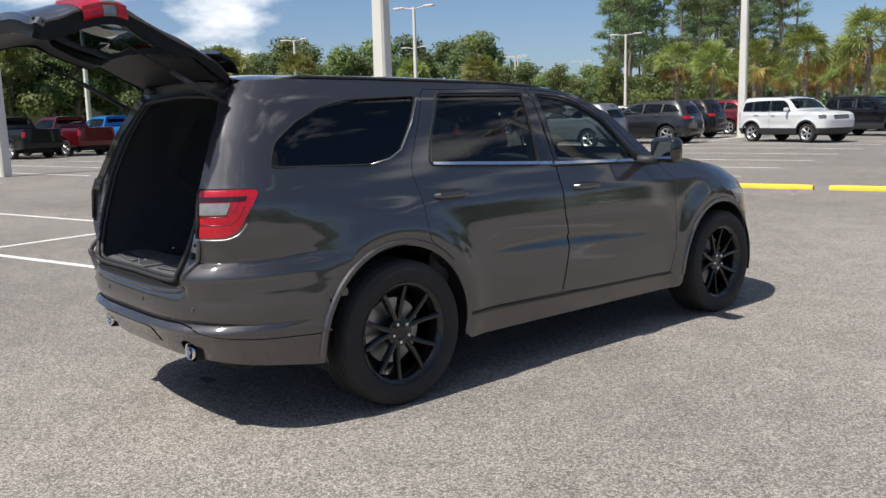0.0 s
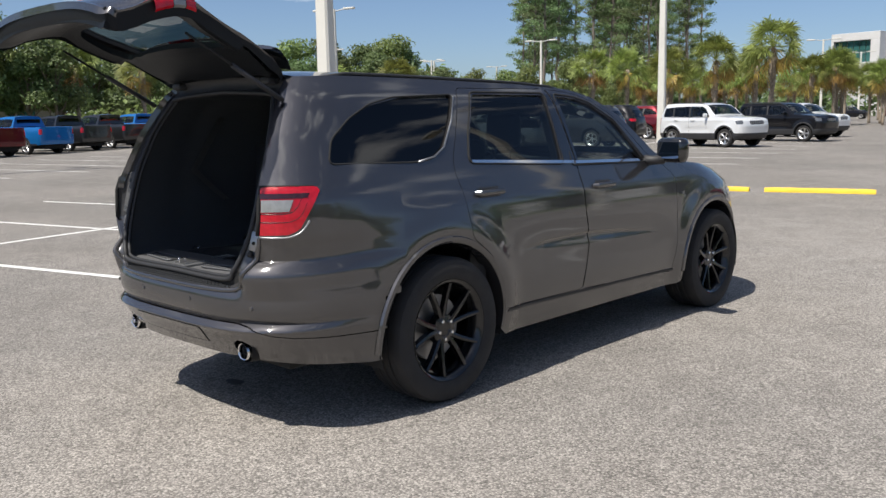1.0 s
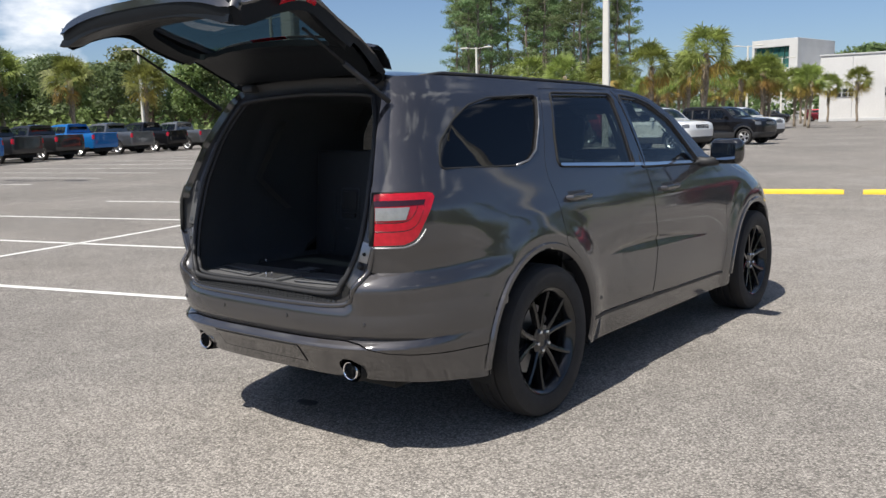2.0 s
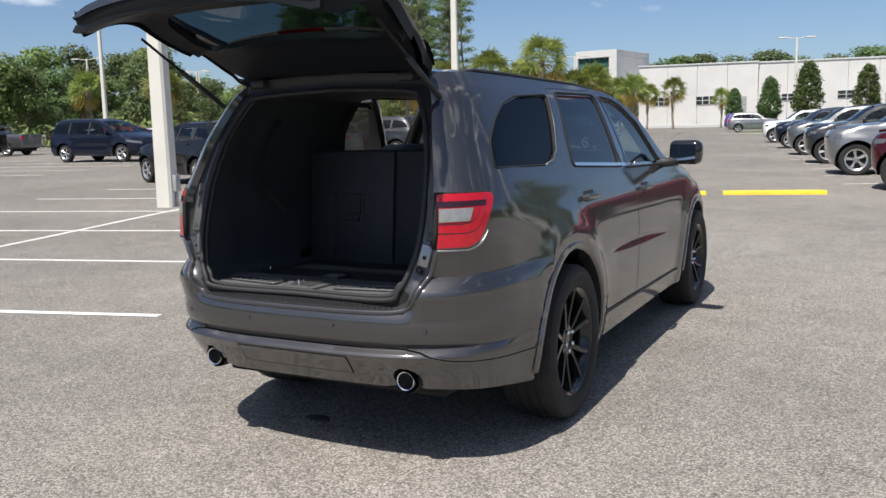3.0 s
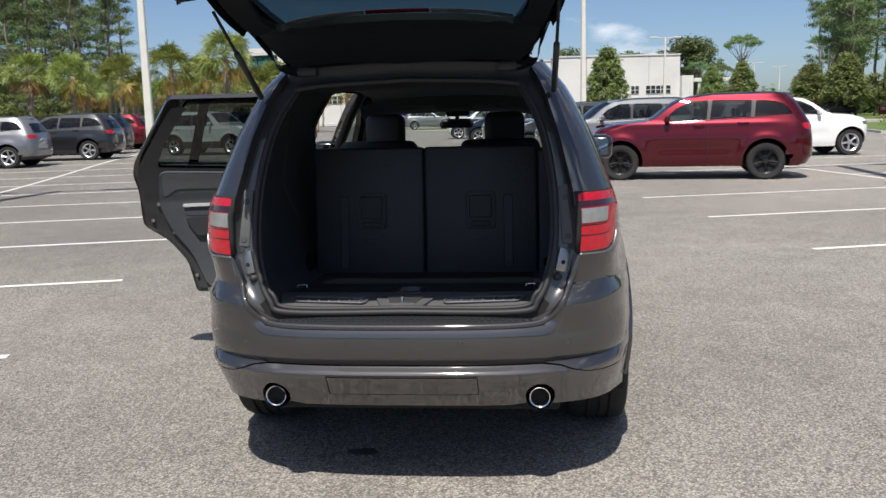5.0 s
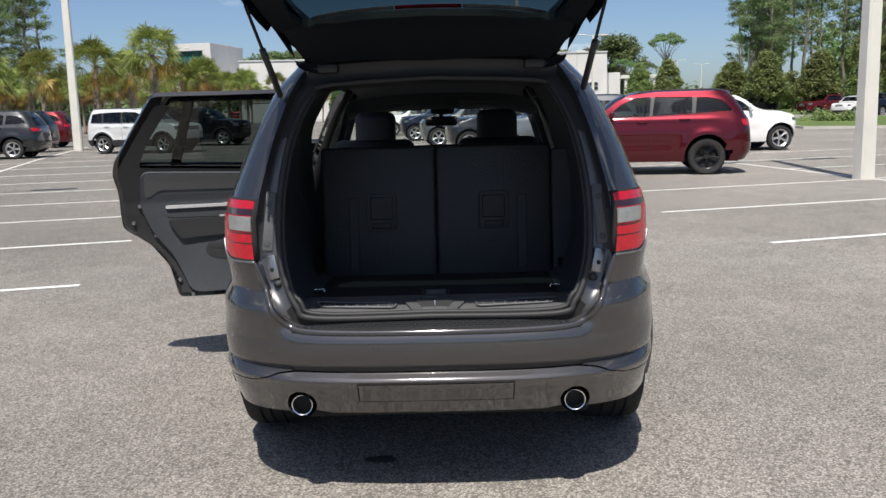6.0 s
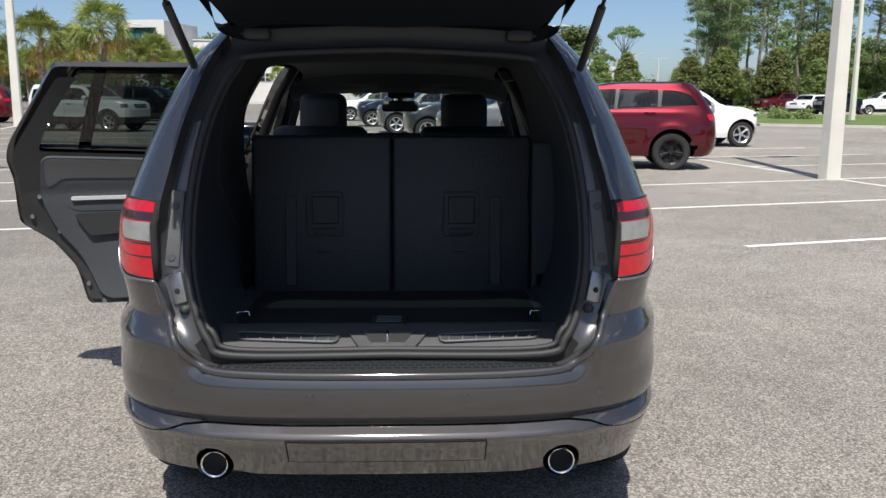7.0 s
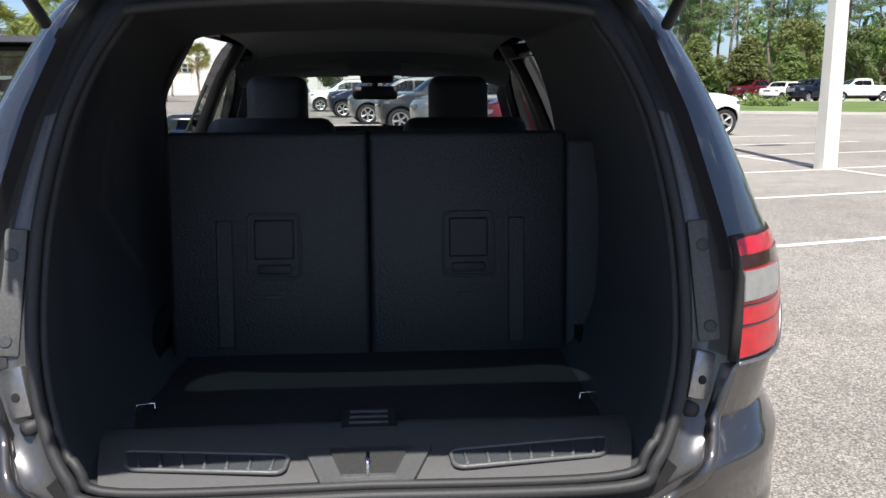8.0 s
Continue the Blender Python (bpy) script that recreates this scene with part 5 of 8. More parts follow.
# seats
def cushion(bm, x0, x1, y0, y1, z0, z1, lean=0.0, r=0.04):
    m = Matrix.Translation(((x0 + x1) / 2, (y0 + y1) / 2, z0)) @ Matrix.Rotation(radians(lean), 4, "X") @ Matrix.Translation((-(x0 + x1) / 2, -(y0 + y1) / 2, -z0))
    return box(bm, x0, x1, y0, y1, z0, z1, r, 3, m)


for x0, x1, lx in ((-0.535, -0.0075, -0.258), (-0.0055, 0.525, 0.258)):
    seat = new("third_row_seat")
    seat.parent = car
    seat["label"] = "black folding third-row seat back"
    bm = bmesh.new()
    cushion(bm, x0, x1, -0.20, -0.07, 0.71, 1.325, -5, 0.016)
    part("seat_back", bm, M_SEAT, seat)
    lean = Matrix.Translation((0, -0.202, 0.74)) @ Matrix.Rotation(radians(-6), 4, "X")
    bm = bmesh.new()
    q = rounded([(lx - 0.068, 0.205), (lx + 0.068, 0.205), (lx + 0.068, 0.375), (lx - 0.068, 0.375)], 0.02)
    tube(bm, [(x, -0.004, z) for x, z in q + q[:1]], 0.004, 6, cap=False)
    bmesh.ops.transform(bm, matrix=lean, verts=bm.verts[:])
    part("latch_frame", bm, M_TRIM, seat)
    bm = bmesh.new()
    box(bm, lx - 0.052, lx + 0.052, -0.008, 0.004, 0.255, 0.36, 0.004, 1)
    box(bm, lx - 0.045, lx + 0.045, -0.012, 0.004, 0.215, 0.24, 0.006, 2)
    bmesh.ops.transform(bm, matrix=lean, verts=bm.verts[:])
    part("release_handle", bm, M_BLACK, seat)
    bm = bmesh.new()
    box(bm, lx - 0.03, lx + 0.02, -0.006, 0.004, 0.148, 0.16, 0.003, 1)
    bmesh.ops.transform(bm, matrix=lean, verts=bm.verts[:])
    part("pull_strap_slot", bm, M_TRIM, seat)
    bm = bmesh.new()
    sx = lx - 0.13 if lx < 0 else lx + 0.13
    box(bm, sx - 0.022, sx + 0.022, -0.005, 0.004, 0.02, 0.36, 0.003, 1)
    bmesh.ops.transform(bm, matrix=lean, verts=bm.verts[:])
    part("strap_channel", bm, M_SEAT, seat)
# added panel, not a real seat part: blocks the bright view through this gap
bm = bmesh.new()
cushion(bm, 0.5275, 0.665, -0.19, -0.06, 0.71, 1.30, -5, 0.016)
part("side_bolster", bm, M_TRIM, car, "added charcoal panel closing the gap beside the seat back")
for x in (-0.36, 0.33):
    seat = new("middle_row_seat")
    seat.parent = car
    bm = bmesh.new()
    cushion(bm, x - 0.225, x + 0.225, 0.55, 0.68, 0.75, 1.345, -8, 0.05)
    part("seat_back", bm, M_SEAT, seat)
for x in (-0.39, 0.345):
    seat = new("front_seat")
    seat.parent = car
    bm = bmesh.new()
    cushion(bm, x - 0.25, x + 0.25, 1.20, 1.33, 0.60, 1.19, -12, 0.05)
    part("seat_back", bm, M_SEAT, seat)
    bm = bmesh.new()
    cushion(bm, x - 0.122, x + 0.122, 1.08, 1.19, 1.275, 1.495, -4, 0.045)
    part("headrest", bm, M_SEAT, seat)
    for dx in (-0.06, 0.06):
        bm = bmesh.new()
        tube(bm, [(x + dx, 1.13, 1.30), (x + dx, 1.14, 1.17)], 0.006, 8)
        part("headrest_post", bm, M_CHROME, seat, "chrome headrest post")
bm = bmesh.new()
rows = []
for y, z in ((1.95, 1.02), (1.90, 1.10), (1.96, 1.165), (2.10, 1.175), (2.35, 1.13)):
    rows.append([(x, y, z - 0.03 * (abs(x) / 0.75) ** 3 + (0.03 * math.exp(-((x + 0.39) / 0.18) ** 2) if 1.9 < y < 2.2 else 0)) for x in np.linspace(-0.76, 0.76, 21)])
surface(bm, rows)
part("dashboard", bm, M_TRIM, car)
bm = bmesh.new()
lathe(bm, [(0.175, -0.012), (0.187, 0.0), (0.175, 0.012), (0.165, 0.0)], 28, "z", pose(-0.39, 1.74, 1.06, 62), close=True)
box(bm, -0.14, 0.14, -0.02, 0.02, -0.02, 0.01, 0.008, 2, pose(-0.39, 1.74, 1.06, 62))
part("steering_wheel", bm, M_BLACK, car)
mir = new("rear_view_mirror")
mir.parent = car
bm = bmesh.new()
box(bm, -0.11, 0.11, 1.84, 1.87, 1.395, 1.46, 0.018, 3)
part("housing", bm, M_BLACK, mir)
bm = bmesh.new()
tube(bm, [(0, 1.865, 1.45), (0, 1.86, 1.48), (0.0, 1.80, 1.56)], 0.014, 8)
box(bm, -0.07, 0.09, 1.76, 1.88, 1.475, 1.56, 0.015, 2)
part("mount", bm, M_DARK, mir)
bm = bmesh.new()
surface(bm, [[v for v in row] for row in top_rows(-0.66, 1.66, 12, CROWN, 0.06, 0.045)])
part("headliner", bm, M_HEADLINER, car, "grey cloth headliner")
bm = bmesh.new()
surface(bm, [[(x, y, z - 0.05 * (abs(x) / 0.6) ** 3) for x in np.linspace(-0.62, 0.62, 15)] for y, z in ((1.50, 1.61), (1.58, 1.54), (1.68, 1.512), (1.75, 1.508), (1.78, 1.54))])
part("header_lining", bm, M_TRIM, car)
for y in (-0.45, 0.0):
    bm = bmesh.new()
    lathe(bm, [(0.0, 0), (0.035, 0.0), (0.05, 0.008)], 16, "z", pose(0.0, y, 1.648 + 0.02 * (y > -0.2)))
    part("roof_lamp", bm, M_GREYTRIM, car)
for s in (-1, 1):
    bm = bmesh.new()
    box(bm, -0.22, 0.22, -0.07, 0.07, -0.012, 0.012, 0.01, 2, pose(s * 0.34, 1.62, 1.535, -22))
    part("sun_visor", bm, M_GREYTRIM, car)
    for y0, y1, z1 in ((1.20, 1.34, 1.62), (0.22, 0.36, 1.60)):
        bm = bmesh.new()
        rows = []
        for z in np.linspace(0.45, z1, 10):
            k = (z - 0.45) / (z1 - 0.45)
            sh = 0.16 * max(0, z - 1.25) if y0 < 1 else 0.02 * k
            rows.append([(s * (float(S.x_at(y0, z)) - 0.05 - d), y + sh, z) for y, d in ((y0, -0.01), (y0 + 0.02, 0.03), (y1 - 0.02, 0.03), (y1, -0.01))])
        surface(bm, rows)
        part("door_pillar_trim", bm, M_BLACK, car)
    if s > 0:
        continue
    bm = bmesh.new()
    pts = [(-0.575, -0.35, 1.49), (-0.585, -0.47, 1.30), (-0.575, -0.55, 1.19), (-0.565, -0.45, 1.09), (-0.555, -0.36, 1.01)]
    rows = []
    for x, y, z in pts:
        rows.append([(s * -x * 0.995 * -1 if s < 0 else 0.575 - 0.0, y - 0.023, z), (s * -x * 0.995 * -1 if s < 0 else 0.575, y + 0.023, z)])
    rows = [[(s * abs(p[0]), p[1], p[2]) for p in row] for row in rows]
    surface(bm, rows)
    thick = bmesh.ops.solidify(bm, geom=bm.faces[:], thickness=0.003)
    part("seat_belt", bm, M_BELT, car, "grey seat belt hanging at the pillar")
bm = bmesh.new()
box(bm, -0.74, 0.74, 0.35, 2.1, 0.38, 0.42, 0.01)
part("cabin_floor", bm, M_CARPET, car)

# ---------------------------------------------------------------- raised tailgate
gate = new("tailgate")
gate.parent = car
gate["label"] = "raised tailgate with black inner lining"
G_GLASS = rounded([(-0.3, 1.18), (0.47, 1.18), (0.525, 1.21), (0.475, 1.42), (0.42, 1.545), (-0.3, 1.585)], 0.02)
m_gg = S.mask("R", G_GLASS)
GATE_UP = rounded([(-0.3, 0.785), (0.54, 0.785), (0.60, 0.81), (0.622, 0.87), (0.646, 1.0), (0.634, 1.18), (0.59, 1.38), (0.54, 1.56), (0.487, 1.665), (-0.3, 1.69)], 0.03)
m_gate2 = S.mask("R", GATE_UP)
part("outer_skin", S.panel(m_gate2 & ~m_gg, [("R", GATE_UP), ("R", G_GLASS)], both=True, lip=0.03), M_PAINT, gate)
pane = part("rear_window", S.panel(m_gg, [("R", grown(G_GLASS, 0.01))], both=True, out=-0.012), M_GATEGLASS, gate, "tinted rear window")
G_IN = rounded([(-0.3, 1.195), (0.46, 1.195), (0.505, 1.215), (0.498, 1.36), (0.462, 1.435), (0.40, 1.448), (0.2, 1.418), (-0.3, 1.402)], 0.02)
inner = grown(GATE_UP, -0.014)
m_in = S.mask("R", inner)
bm = S.panel(m_in & ~S.mask("R", G_IN), [("R", inner), ("R", G_IN)], both=True, out=-0.082, reach=0.05, lip=-0.03)
for v in bm.verts:
    z = v.co.z
    if z > 1.40:
        v.co.y = min(v.co.y, float(S.y_rear(0.40, z)) + 0.085)
    v.co.y += 0.02 * min(1, max(0, (z - 1.45) / 0.12)) - 0.014 * math.exp(-((z - 1.15) / 0.03) ** 2)
part("inner_lining", bm, M_LINING, gate, "black plastic inner lining", angle=25)
for x0, x1, mat, nm, lab in ((-0.43, -0.125, M_SATIN, "spoiler_edge", "pale edge of the spoiler behind the glass"), (-0.12, 0.12, M_RED, "high_brake_light", "red high brake light"), (0.125, 0.43, M_SATIN, "spoiler_edge", "pale edge of the spoiler behind the glass")):
    bm = bmesh.new()
    surface(bm, [[(x, float(S.y_rear(abs(x), z + 0.22 * x * x)) + 0.016, z + 0.22 * x * x) for x in np.linspace(x0, x1, 10)] for z in (1.434, 1.445, 1.456)])
    part(nm, bm, mat, gate, lab)
bm = bmesh.new()
for s in (-1, 1):
    rows = []
    for p in smooth_line([(0, 0.785), (0.52, 0.785), (0.59, 0.80), (0.619, 0.86), (0.644, 1.0), (0.632, 1.18), (0.588, 1.38), (0.538, 1.56), (0.478, 1.655), (0, 1.685)], 6):
        ya = float(S.y_rear(p.x * 0.99, p.y))
        q = Vector((p.x * 0.975, p.y + (0.012 if p.y < 0.82 else (-0.012 if p.y > 1.6 else 0))))
        yb = float(S.y_rear(q.x if q.y < 1.4 else min(q.x, 0.40), q.y)) + 0.085 + 0.02 * min(1, max(0, (q.y - 1.45) / 0.12))
        ya = min(ya, yb - 0.03)
        rows.append([(s * p.x * 0.992, ya + 0.01, p.y + (0.004 if p.y < 0.8 else 0)), (s * (p.x * 0.98), (ya + yb) / 2 + 0.012, p.y), (s * q.x, yb, q.y)])
    surface(bm, rows)
bmesh.ops.recalc_face_normals(bm, faces=bm.faces[:])
part("edge_frame", bm, M_LINING, gate, "black edge of the raised tailgate")
for s in (-1, 1):
    part("lamp_lens", S.patch("R", [(0.36, 0.965), (0.650, 0.965), (0.638, 1.155), (0.36, 1.155)], 8, 4, 0.012, 0.012, side=s), M_RED, gate, "red lamp lens")
    part("clear_lens", S.patch("R", [(0.49, 1.055), (0.646, 1.055), (0.642, 1.11), (0.47, 1.11)], 6, 2, 0.016, 0.006, side=s), M_CLEAR, gate, "clear lens")
for s in (-1, 1):
    for z0, z1, mat in ((0.965, 1.050, M_RED), (1.053, 1.108, M_CLEAR), (1.111, 1.155, M_RED)):
        bm = bmesh.new()
        rows = []
        for z in np.linspace(z0, z1, 4):
            x = 0.6465 - 0.012 * (z - 1.0) / 0.18
            y = float(S.y_rear(x, z))
            rows.append([(s * (x - 0.03), float(S.y_rear(x - 0.03, z)) - 0.014, z), (s * (x - 0.004), y - 0.008, z), (s * (x + 0.006), y + 0.008, z), (s * (x + 0.006), y + 0.036, z), (s * (x - 0.006), y + 0.046, z)])
        surface(bm, rows)
        bmesh.ops.recalc_face_normals(bm, faces=bm.faces[:])
        part("lamp_edge", bm, mat, gate, "wrapped edge of the lamp")
part("lamp_bar", S.patch("R", [(-0.355, 1.04), (0.355, 1.04), (0.355, 1.12), (-0.355, 1.12)], 14, 2, 0.010, 0.01), M_RED, gate, "red light bar")
bm = bmesh.new()
rows = []
for z, o in ((1.60, 0.01), (1.625, 0.055), (1.655, 0.075), (1.69, 0.06), (1.70, 0.0)):
    rows.append([(x, float(S.y_rear(x * 0.8, min(z, 1.69))) - o * (1 - 0.3 * (abs(x) / 0.52) ** 4), z + 0.02 * (1 - (x / 0.55) ** 2)) for x in np.linspace(-0.50, 0.50, 19)])
surface(bm, rows)
bmesh.ops.recalc_face_normals(bm, faces=bm.faces[:])
part("roof_spoiler", bm, M_PAINT, gate)
# dark boxes proud of the lining, painting in the shade of the grip recesses
for x0, x1 in ((-0.37, -0.19), (0.19, 0.37)):
    bm = bmesh.new()
    box(bm, x0, x1, -1.02, -0.984, 0.855, 0.915, 0.014, 2)
    part("grip_recess", bm, M_DARK, gate)
bm = bmesh.new()
lathe(bm, [(0.0, -0.99), (0.030, -0.99), (0.040, -0.984), (0.055, -0.986), (0.062, -1.03)], 24, "y", pose(-0.005, 0, 0.875))
bmesh.ops.recalc_face_normals(bm, faces=bm.faces[:])
latch_ring = part("gate_latch", bm, M_GLOSS, gate, "round black latch recess")
bm = bmesh.new()
box(bm, -0.020, 0.012, -0.994, -0.978, 0.862, 0.886, 0.004, 1)
part("latch_claw", bm, M_STEEL, latch_ring, "grey steel latch claw")
for piece in gate.children_recursive:      # the gate swells out round its lamps
    for v in piece.data.vertices:
        v.co.y -= 0.05 * math.exp(-((v.co.z - 1.08) / 0.17) ** 2)
GATE_POSE = pose(0, -1.335, 1.947, -83) @ pose(0, 1.02, -1.05)
gate.matrix_basis = GATE_POSE
bm = bmesh.new()
xs = np.linspace(-0.50, 0.50, 21)
low = [Vector((x, -0.625 + 0.02 * (x / 0.5) ** 2, 1.66 + 0.03 * (1 - (x / 0.6) ** 2))) for x in xs]
high = [GATE_POSE @ Vector((x, float(S.y_rear(x, 1.66)) + 0.012, 1.66 + 0.02 * (1 - (x / 0.55) ** 2))) for x in xs]
surface(bm, [low, [a.lerp(b, 0.5) + Vector((0, 0.0, -0.012)) for a, b in zip(low, high)], high])
part("gate_seal", bm, M_RUBBER, car, "black seal between roof and raised tailgate")
for s in (-1, 1):
    bm = bmesh.new()
    box(bm, s * 0.40 - 0.04, s * 0.40 + 0.04, -0.74, -0.60, 1.635, 1.672, 0.012, 2)
    part("gate_hinge", bm, M_BLACK, car)
for s in (-1, 1):
    st = new("gas_strut")
    st.parent = car
    a, b = Vector((s * 0.583, -0.765, 1.555)), Vector((s * 0.585, -1.25, 1.83))
    bm = bmesh.new()
    tube(bm, [a, a.lerp(b, 0.55)], 0.012, 10)
    part("cylinder", bm, M_BLACK, st, "black gas strut cylinder")
    bm = bmesh.new()
    tube(bm, [a.lerp(b, 0.5), b], 0.006, 8)
    part("rod", bm, M_DARK, st)

# lining of the open door
def door_piece(name, poly, mat, out, lip, label="", r=0.03):
    q = rounded(poly, r)
    part(name, S.panel(S.mask("S", q), [("S", q)], side=-1, out=out, lip=lip), mat, open_door, label)


door_piece("door_card", [(0.31, 1.215), (1.205, 1.175), (1.235, 0.90), (1.235, 0.44), (0.58, 0.435), (0.485, 0.68), (0.375, 0.83), (0.295, 1.0)], M_TRIM, -0.098, -0.03, "charcoal padded door card", 0.05)
door_piece("upper_pad", [(0.325, 1.205), (1.20, 1.168), (1.215, 1.09), (0.40, 1.105), (0.36, 1.07), (0.325, 1.06)], M_GREYTRIM, -0.1005, -0.002, "dark grey upper pad", 0.03)
door_piece("armrest_scoop", [(0.40, 1.085), (1.19, 1.065), (1.20, 0.90), (0.44, 0.915), (0.385, 1.0)], M_TRIM, -0.1005, -0.002, "", 0.05)
door_piece("trim_strip", [(0.435, 0.992), (1.175, 0.988), (1.175, 0.968), (0.435, 0.970)], M_SATIN, -0.113, -0.014, "brushed metal trim strip", 0.009)
door_piece("armrest_edge", [(0.435, 0.922), (1.19, 0.915), (1.19, 0.904), (0.435, 0.910)], M_SATIN, -0.123, -0.006, "thin bright edge strip", 0.004)
door_piece("armrest", [(0.445, 0.905), (1.195, 0.90), (1.195, 0.80), (0.52, 0.785)], M_BLACK, -0.12, -0.02, "", 0.02)
door_piece("door_pocket", [(0.66, 0.735), (1.20, 0.75), (1.20, 0.63), (0.72, 0.64), (0.65, 0.68)], M_BLACK, -0.1005, -0.002, "", 0.04)
door_piece("division_bar", [(0.475, 1.20), (0.53, 1.20), (0.635, 1.61), (0.58, 1.61)], M_GLOSS, -0.004, 0.03, "black bar between two panes", 0.004)
bm = bmesh.new()
lathe(bm, [(0.0, 0), (0.075, 0.0), (0.085, 0.008)], 24, "x", pose(-0.765, 1.04, 0.60))
bmesh.ops.recalc_face_normals(bm, faces=bm.faces[:])
part("speaker_cover", bm, M_BLACK, open_door)
for p in ((0.29, 0.98), (0.25, 0.88), (0.37, 0.80), (0.49, 0.52), (0.56, 0.43)):
    bm = bmesh.new()
    x = float(S.x_at(*p)) - 0.085
    lathe(bm, [(0.0, 0.008), (0.009, 0.008), (0.012, 0.0), (0.012, -0.03)], 12, "x", pose(-x, p[0], p[1]))
    bmesh.ops.recalc_face_normals(bm, faces=bm.faces[:])
    part("edge_plug", bm, M_STEEL, open_door)


# ---------------------------------------------------------------- parked vehicles
KINDS = {}


def define(kind, width, rear, front, sil, panes, wheels, r, track, screen, roof, bonnet, crown, rear_glass, tail, head, grille, black_to=0.42, lr=0.6, lf=0.8, er=3.6, ef=2.8, bed=None):
    KINDS[kind] = dict(width=width, rear=rear, front=front, sil=sil, panes=panes, wheels=wheels, r=r, track=track, screen=screen, roof=roof, bonnet=bonnet, crown=crown, rear_glass=rear_glass,
                       tail=tail, head=head, grille=grille, black_to=black_to, lr=lr, lf=lf, er=er, ef=ef, bed=bed)


define("suv",
       width=[(0.2, 0.88), (0.4, 0.93), (0.7, 0.955), (0.9, 0.95), (1.1, 0.90), (1.2, 0.86), (1.4, 0.78), (1.62, 0.68), (1.76, 0.58)],
       rear=[(0.3, -0.86), (0.45, -0.95), (0.6, -0.97), (0.95, -0.94), (1.15, -0.90), (1.4, -0.76), (1.6, -0.62), (1.72, -0.5)],
       front=[(0.25, 3.40), (0.45, 3.52), (0.8, 3.55), (1.0, 3.52), (1.08, 3.44), (1.13, 3.25), (1.19, 3.1), (1.8, 3.1)],
       sil=[(-1.3, 0.36), (-0.5, 0.28), (3.4, 0.28), (4.1, 0.36), (4.1, 1.03), (3.46, 1.09), (3.15, 1.15), (2.42, 1.205), (2.2, 1.275), (1.88, 1.53), (1.58, 1.685), (1.0, 1.735), (0.0, 1.74), (-0.45, 1.725), (-0.6, 1.68), (-1.3, 1.63)],
       panes=[[(-0.52, 1.315), (-0.34, 1.52), (-0.12, 1.60), (0.20, 1.615), (0.24, 1.285)], [(0.30, 1.28), (0.28, 1.62), (1.06, 1.635), (1.12, 1.235)], [(1.17, 1.23), (1.13, 1.635), (1.45, 1.625), (1.78, 1.48), (2.08, 1.215)]],
       wheels=(0.0, 2.915), r=0.38, track=0.81, screen=(1.66, 2.30), roof=(-0.5, 1.62), bonnet=(2.34, 3.48), crown=0.05,
       rear_glass=[(-0.3, 1.20), (0.60, 1.20), (0.52, 1.52), (-0.3, 1.55)], tail=[(24, 1.01), (60, 1.01), (66, 1.11), (60, 1.14), (24, 1.12)], head=[(46, 0.89), (76, 0.90), (79, 0.985), (46, 0.985)],
       grille=[(-0.3, 0.86), (0.50, 0.86), (0.52, 0.985), (-0.3, 0.985)], lf=0.55, ef=3.6)
define("boxy",
       width=[(0.2, 0.85), (0.4, 0.89), (0.7, 0.90), (0.95, 0.90), (1.1, 0.88), (1.2, 0.86), (1.45, 0.79), (1.6, 0.73), (1.68, 0.66)],
       rear=[(0.3, -0.72), (0.45, -0.80), (0.6, -0.81), (1.0, -0.79), (1.2, -0.76), (1.5, -0.68), (1.68, -0.60)],
       front=[(0.25, 3.22), (0.45, 3.36), (0.8, 3.38), (1.0, 3.33), (1.08, 3.2), (1.15, 3.0), (1.8, 3.0)],
       sil=[(-1.3, 0.36), (-0.5, 0.30), (3.0, 0.30), (3.7, 0.34), (3.7, 1.0), (3.2, 1.06), (2.9, 1.10), (2.12, 1.16), (1.95, 1.26), (1.72, 1.48), (1.5, 1.61), (1.2, 1.65), (0.0, 1.67), (-0.45, 1.66), (-0.6, 1.62), (-1.3, 1.6)],
       panes=[[(-0.50, 1.17), (-0.46, 1.50), (-0.05, 1.54), (0.0, 1.16)], [(0.06, 1.16), (0.02, 1.545), (0.78, 1.56), (0.82, 1.15)], [(0.88, 1.15), (0.84, 1.56), (1.40, 1.545), (1.60, 1.46), (1.84, 1.15)]],
       wheels=(0.0, 2.57), r=0.35, track=0.78, screen=(1.56, 2.02), roof=(-0.5, 1.52), bonnet=(2.06, 3.28), crown=0.04,
       rear_glass=[(-0.3, 1.18), (0.62, 1.18), (0.58, 1.50), (-0.3, 1.52)], tail=[(36, 0.92), (64, 0.92), (64, 1.12), (36, 1.12)], head=[(40, 0.86), (74, 0.86), (76, 1.0), (40, 1.0)],
       grille=[(-0.3, 0.84), (0.40, 0.84), (0.41, 0.99), (-0.3, 0.99)], black_to=0.52, er=4.5, ef=4.0, lr=0.5, lf=0.55)
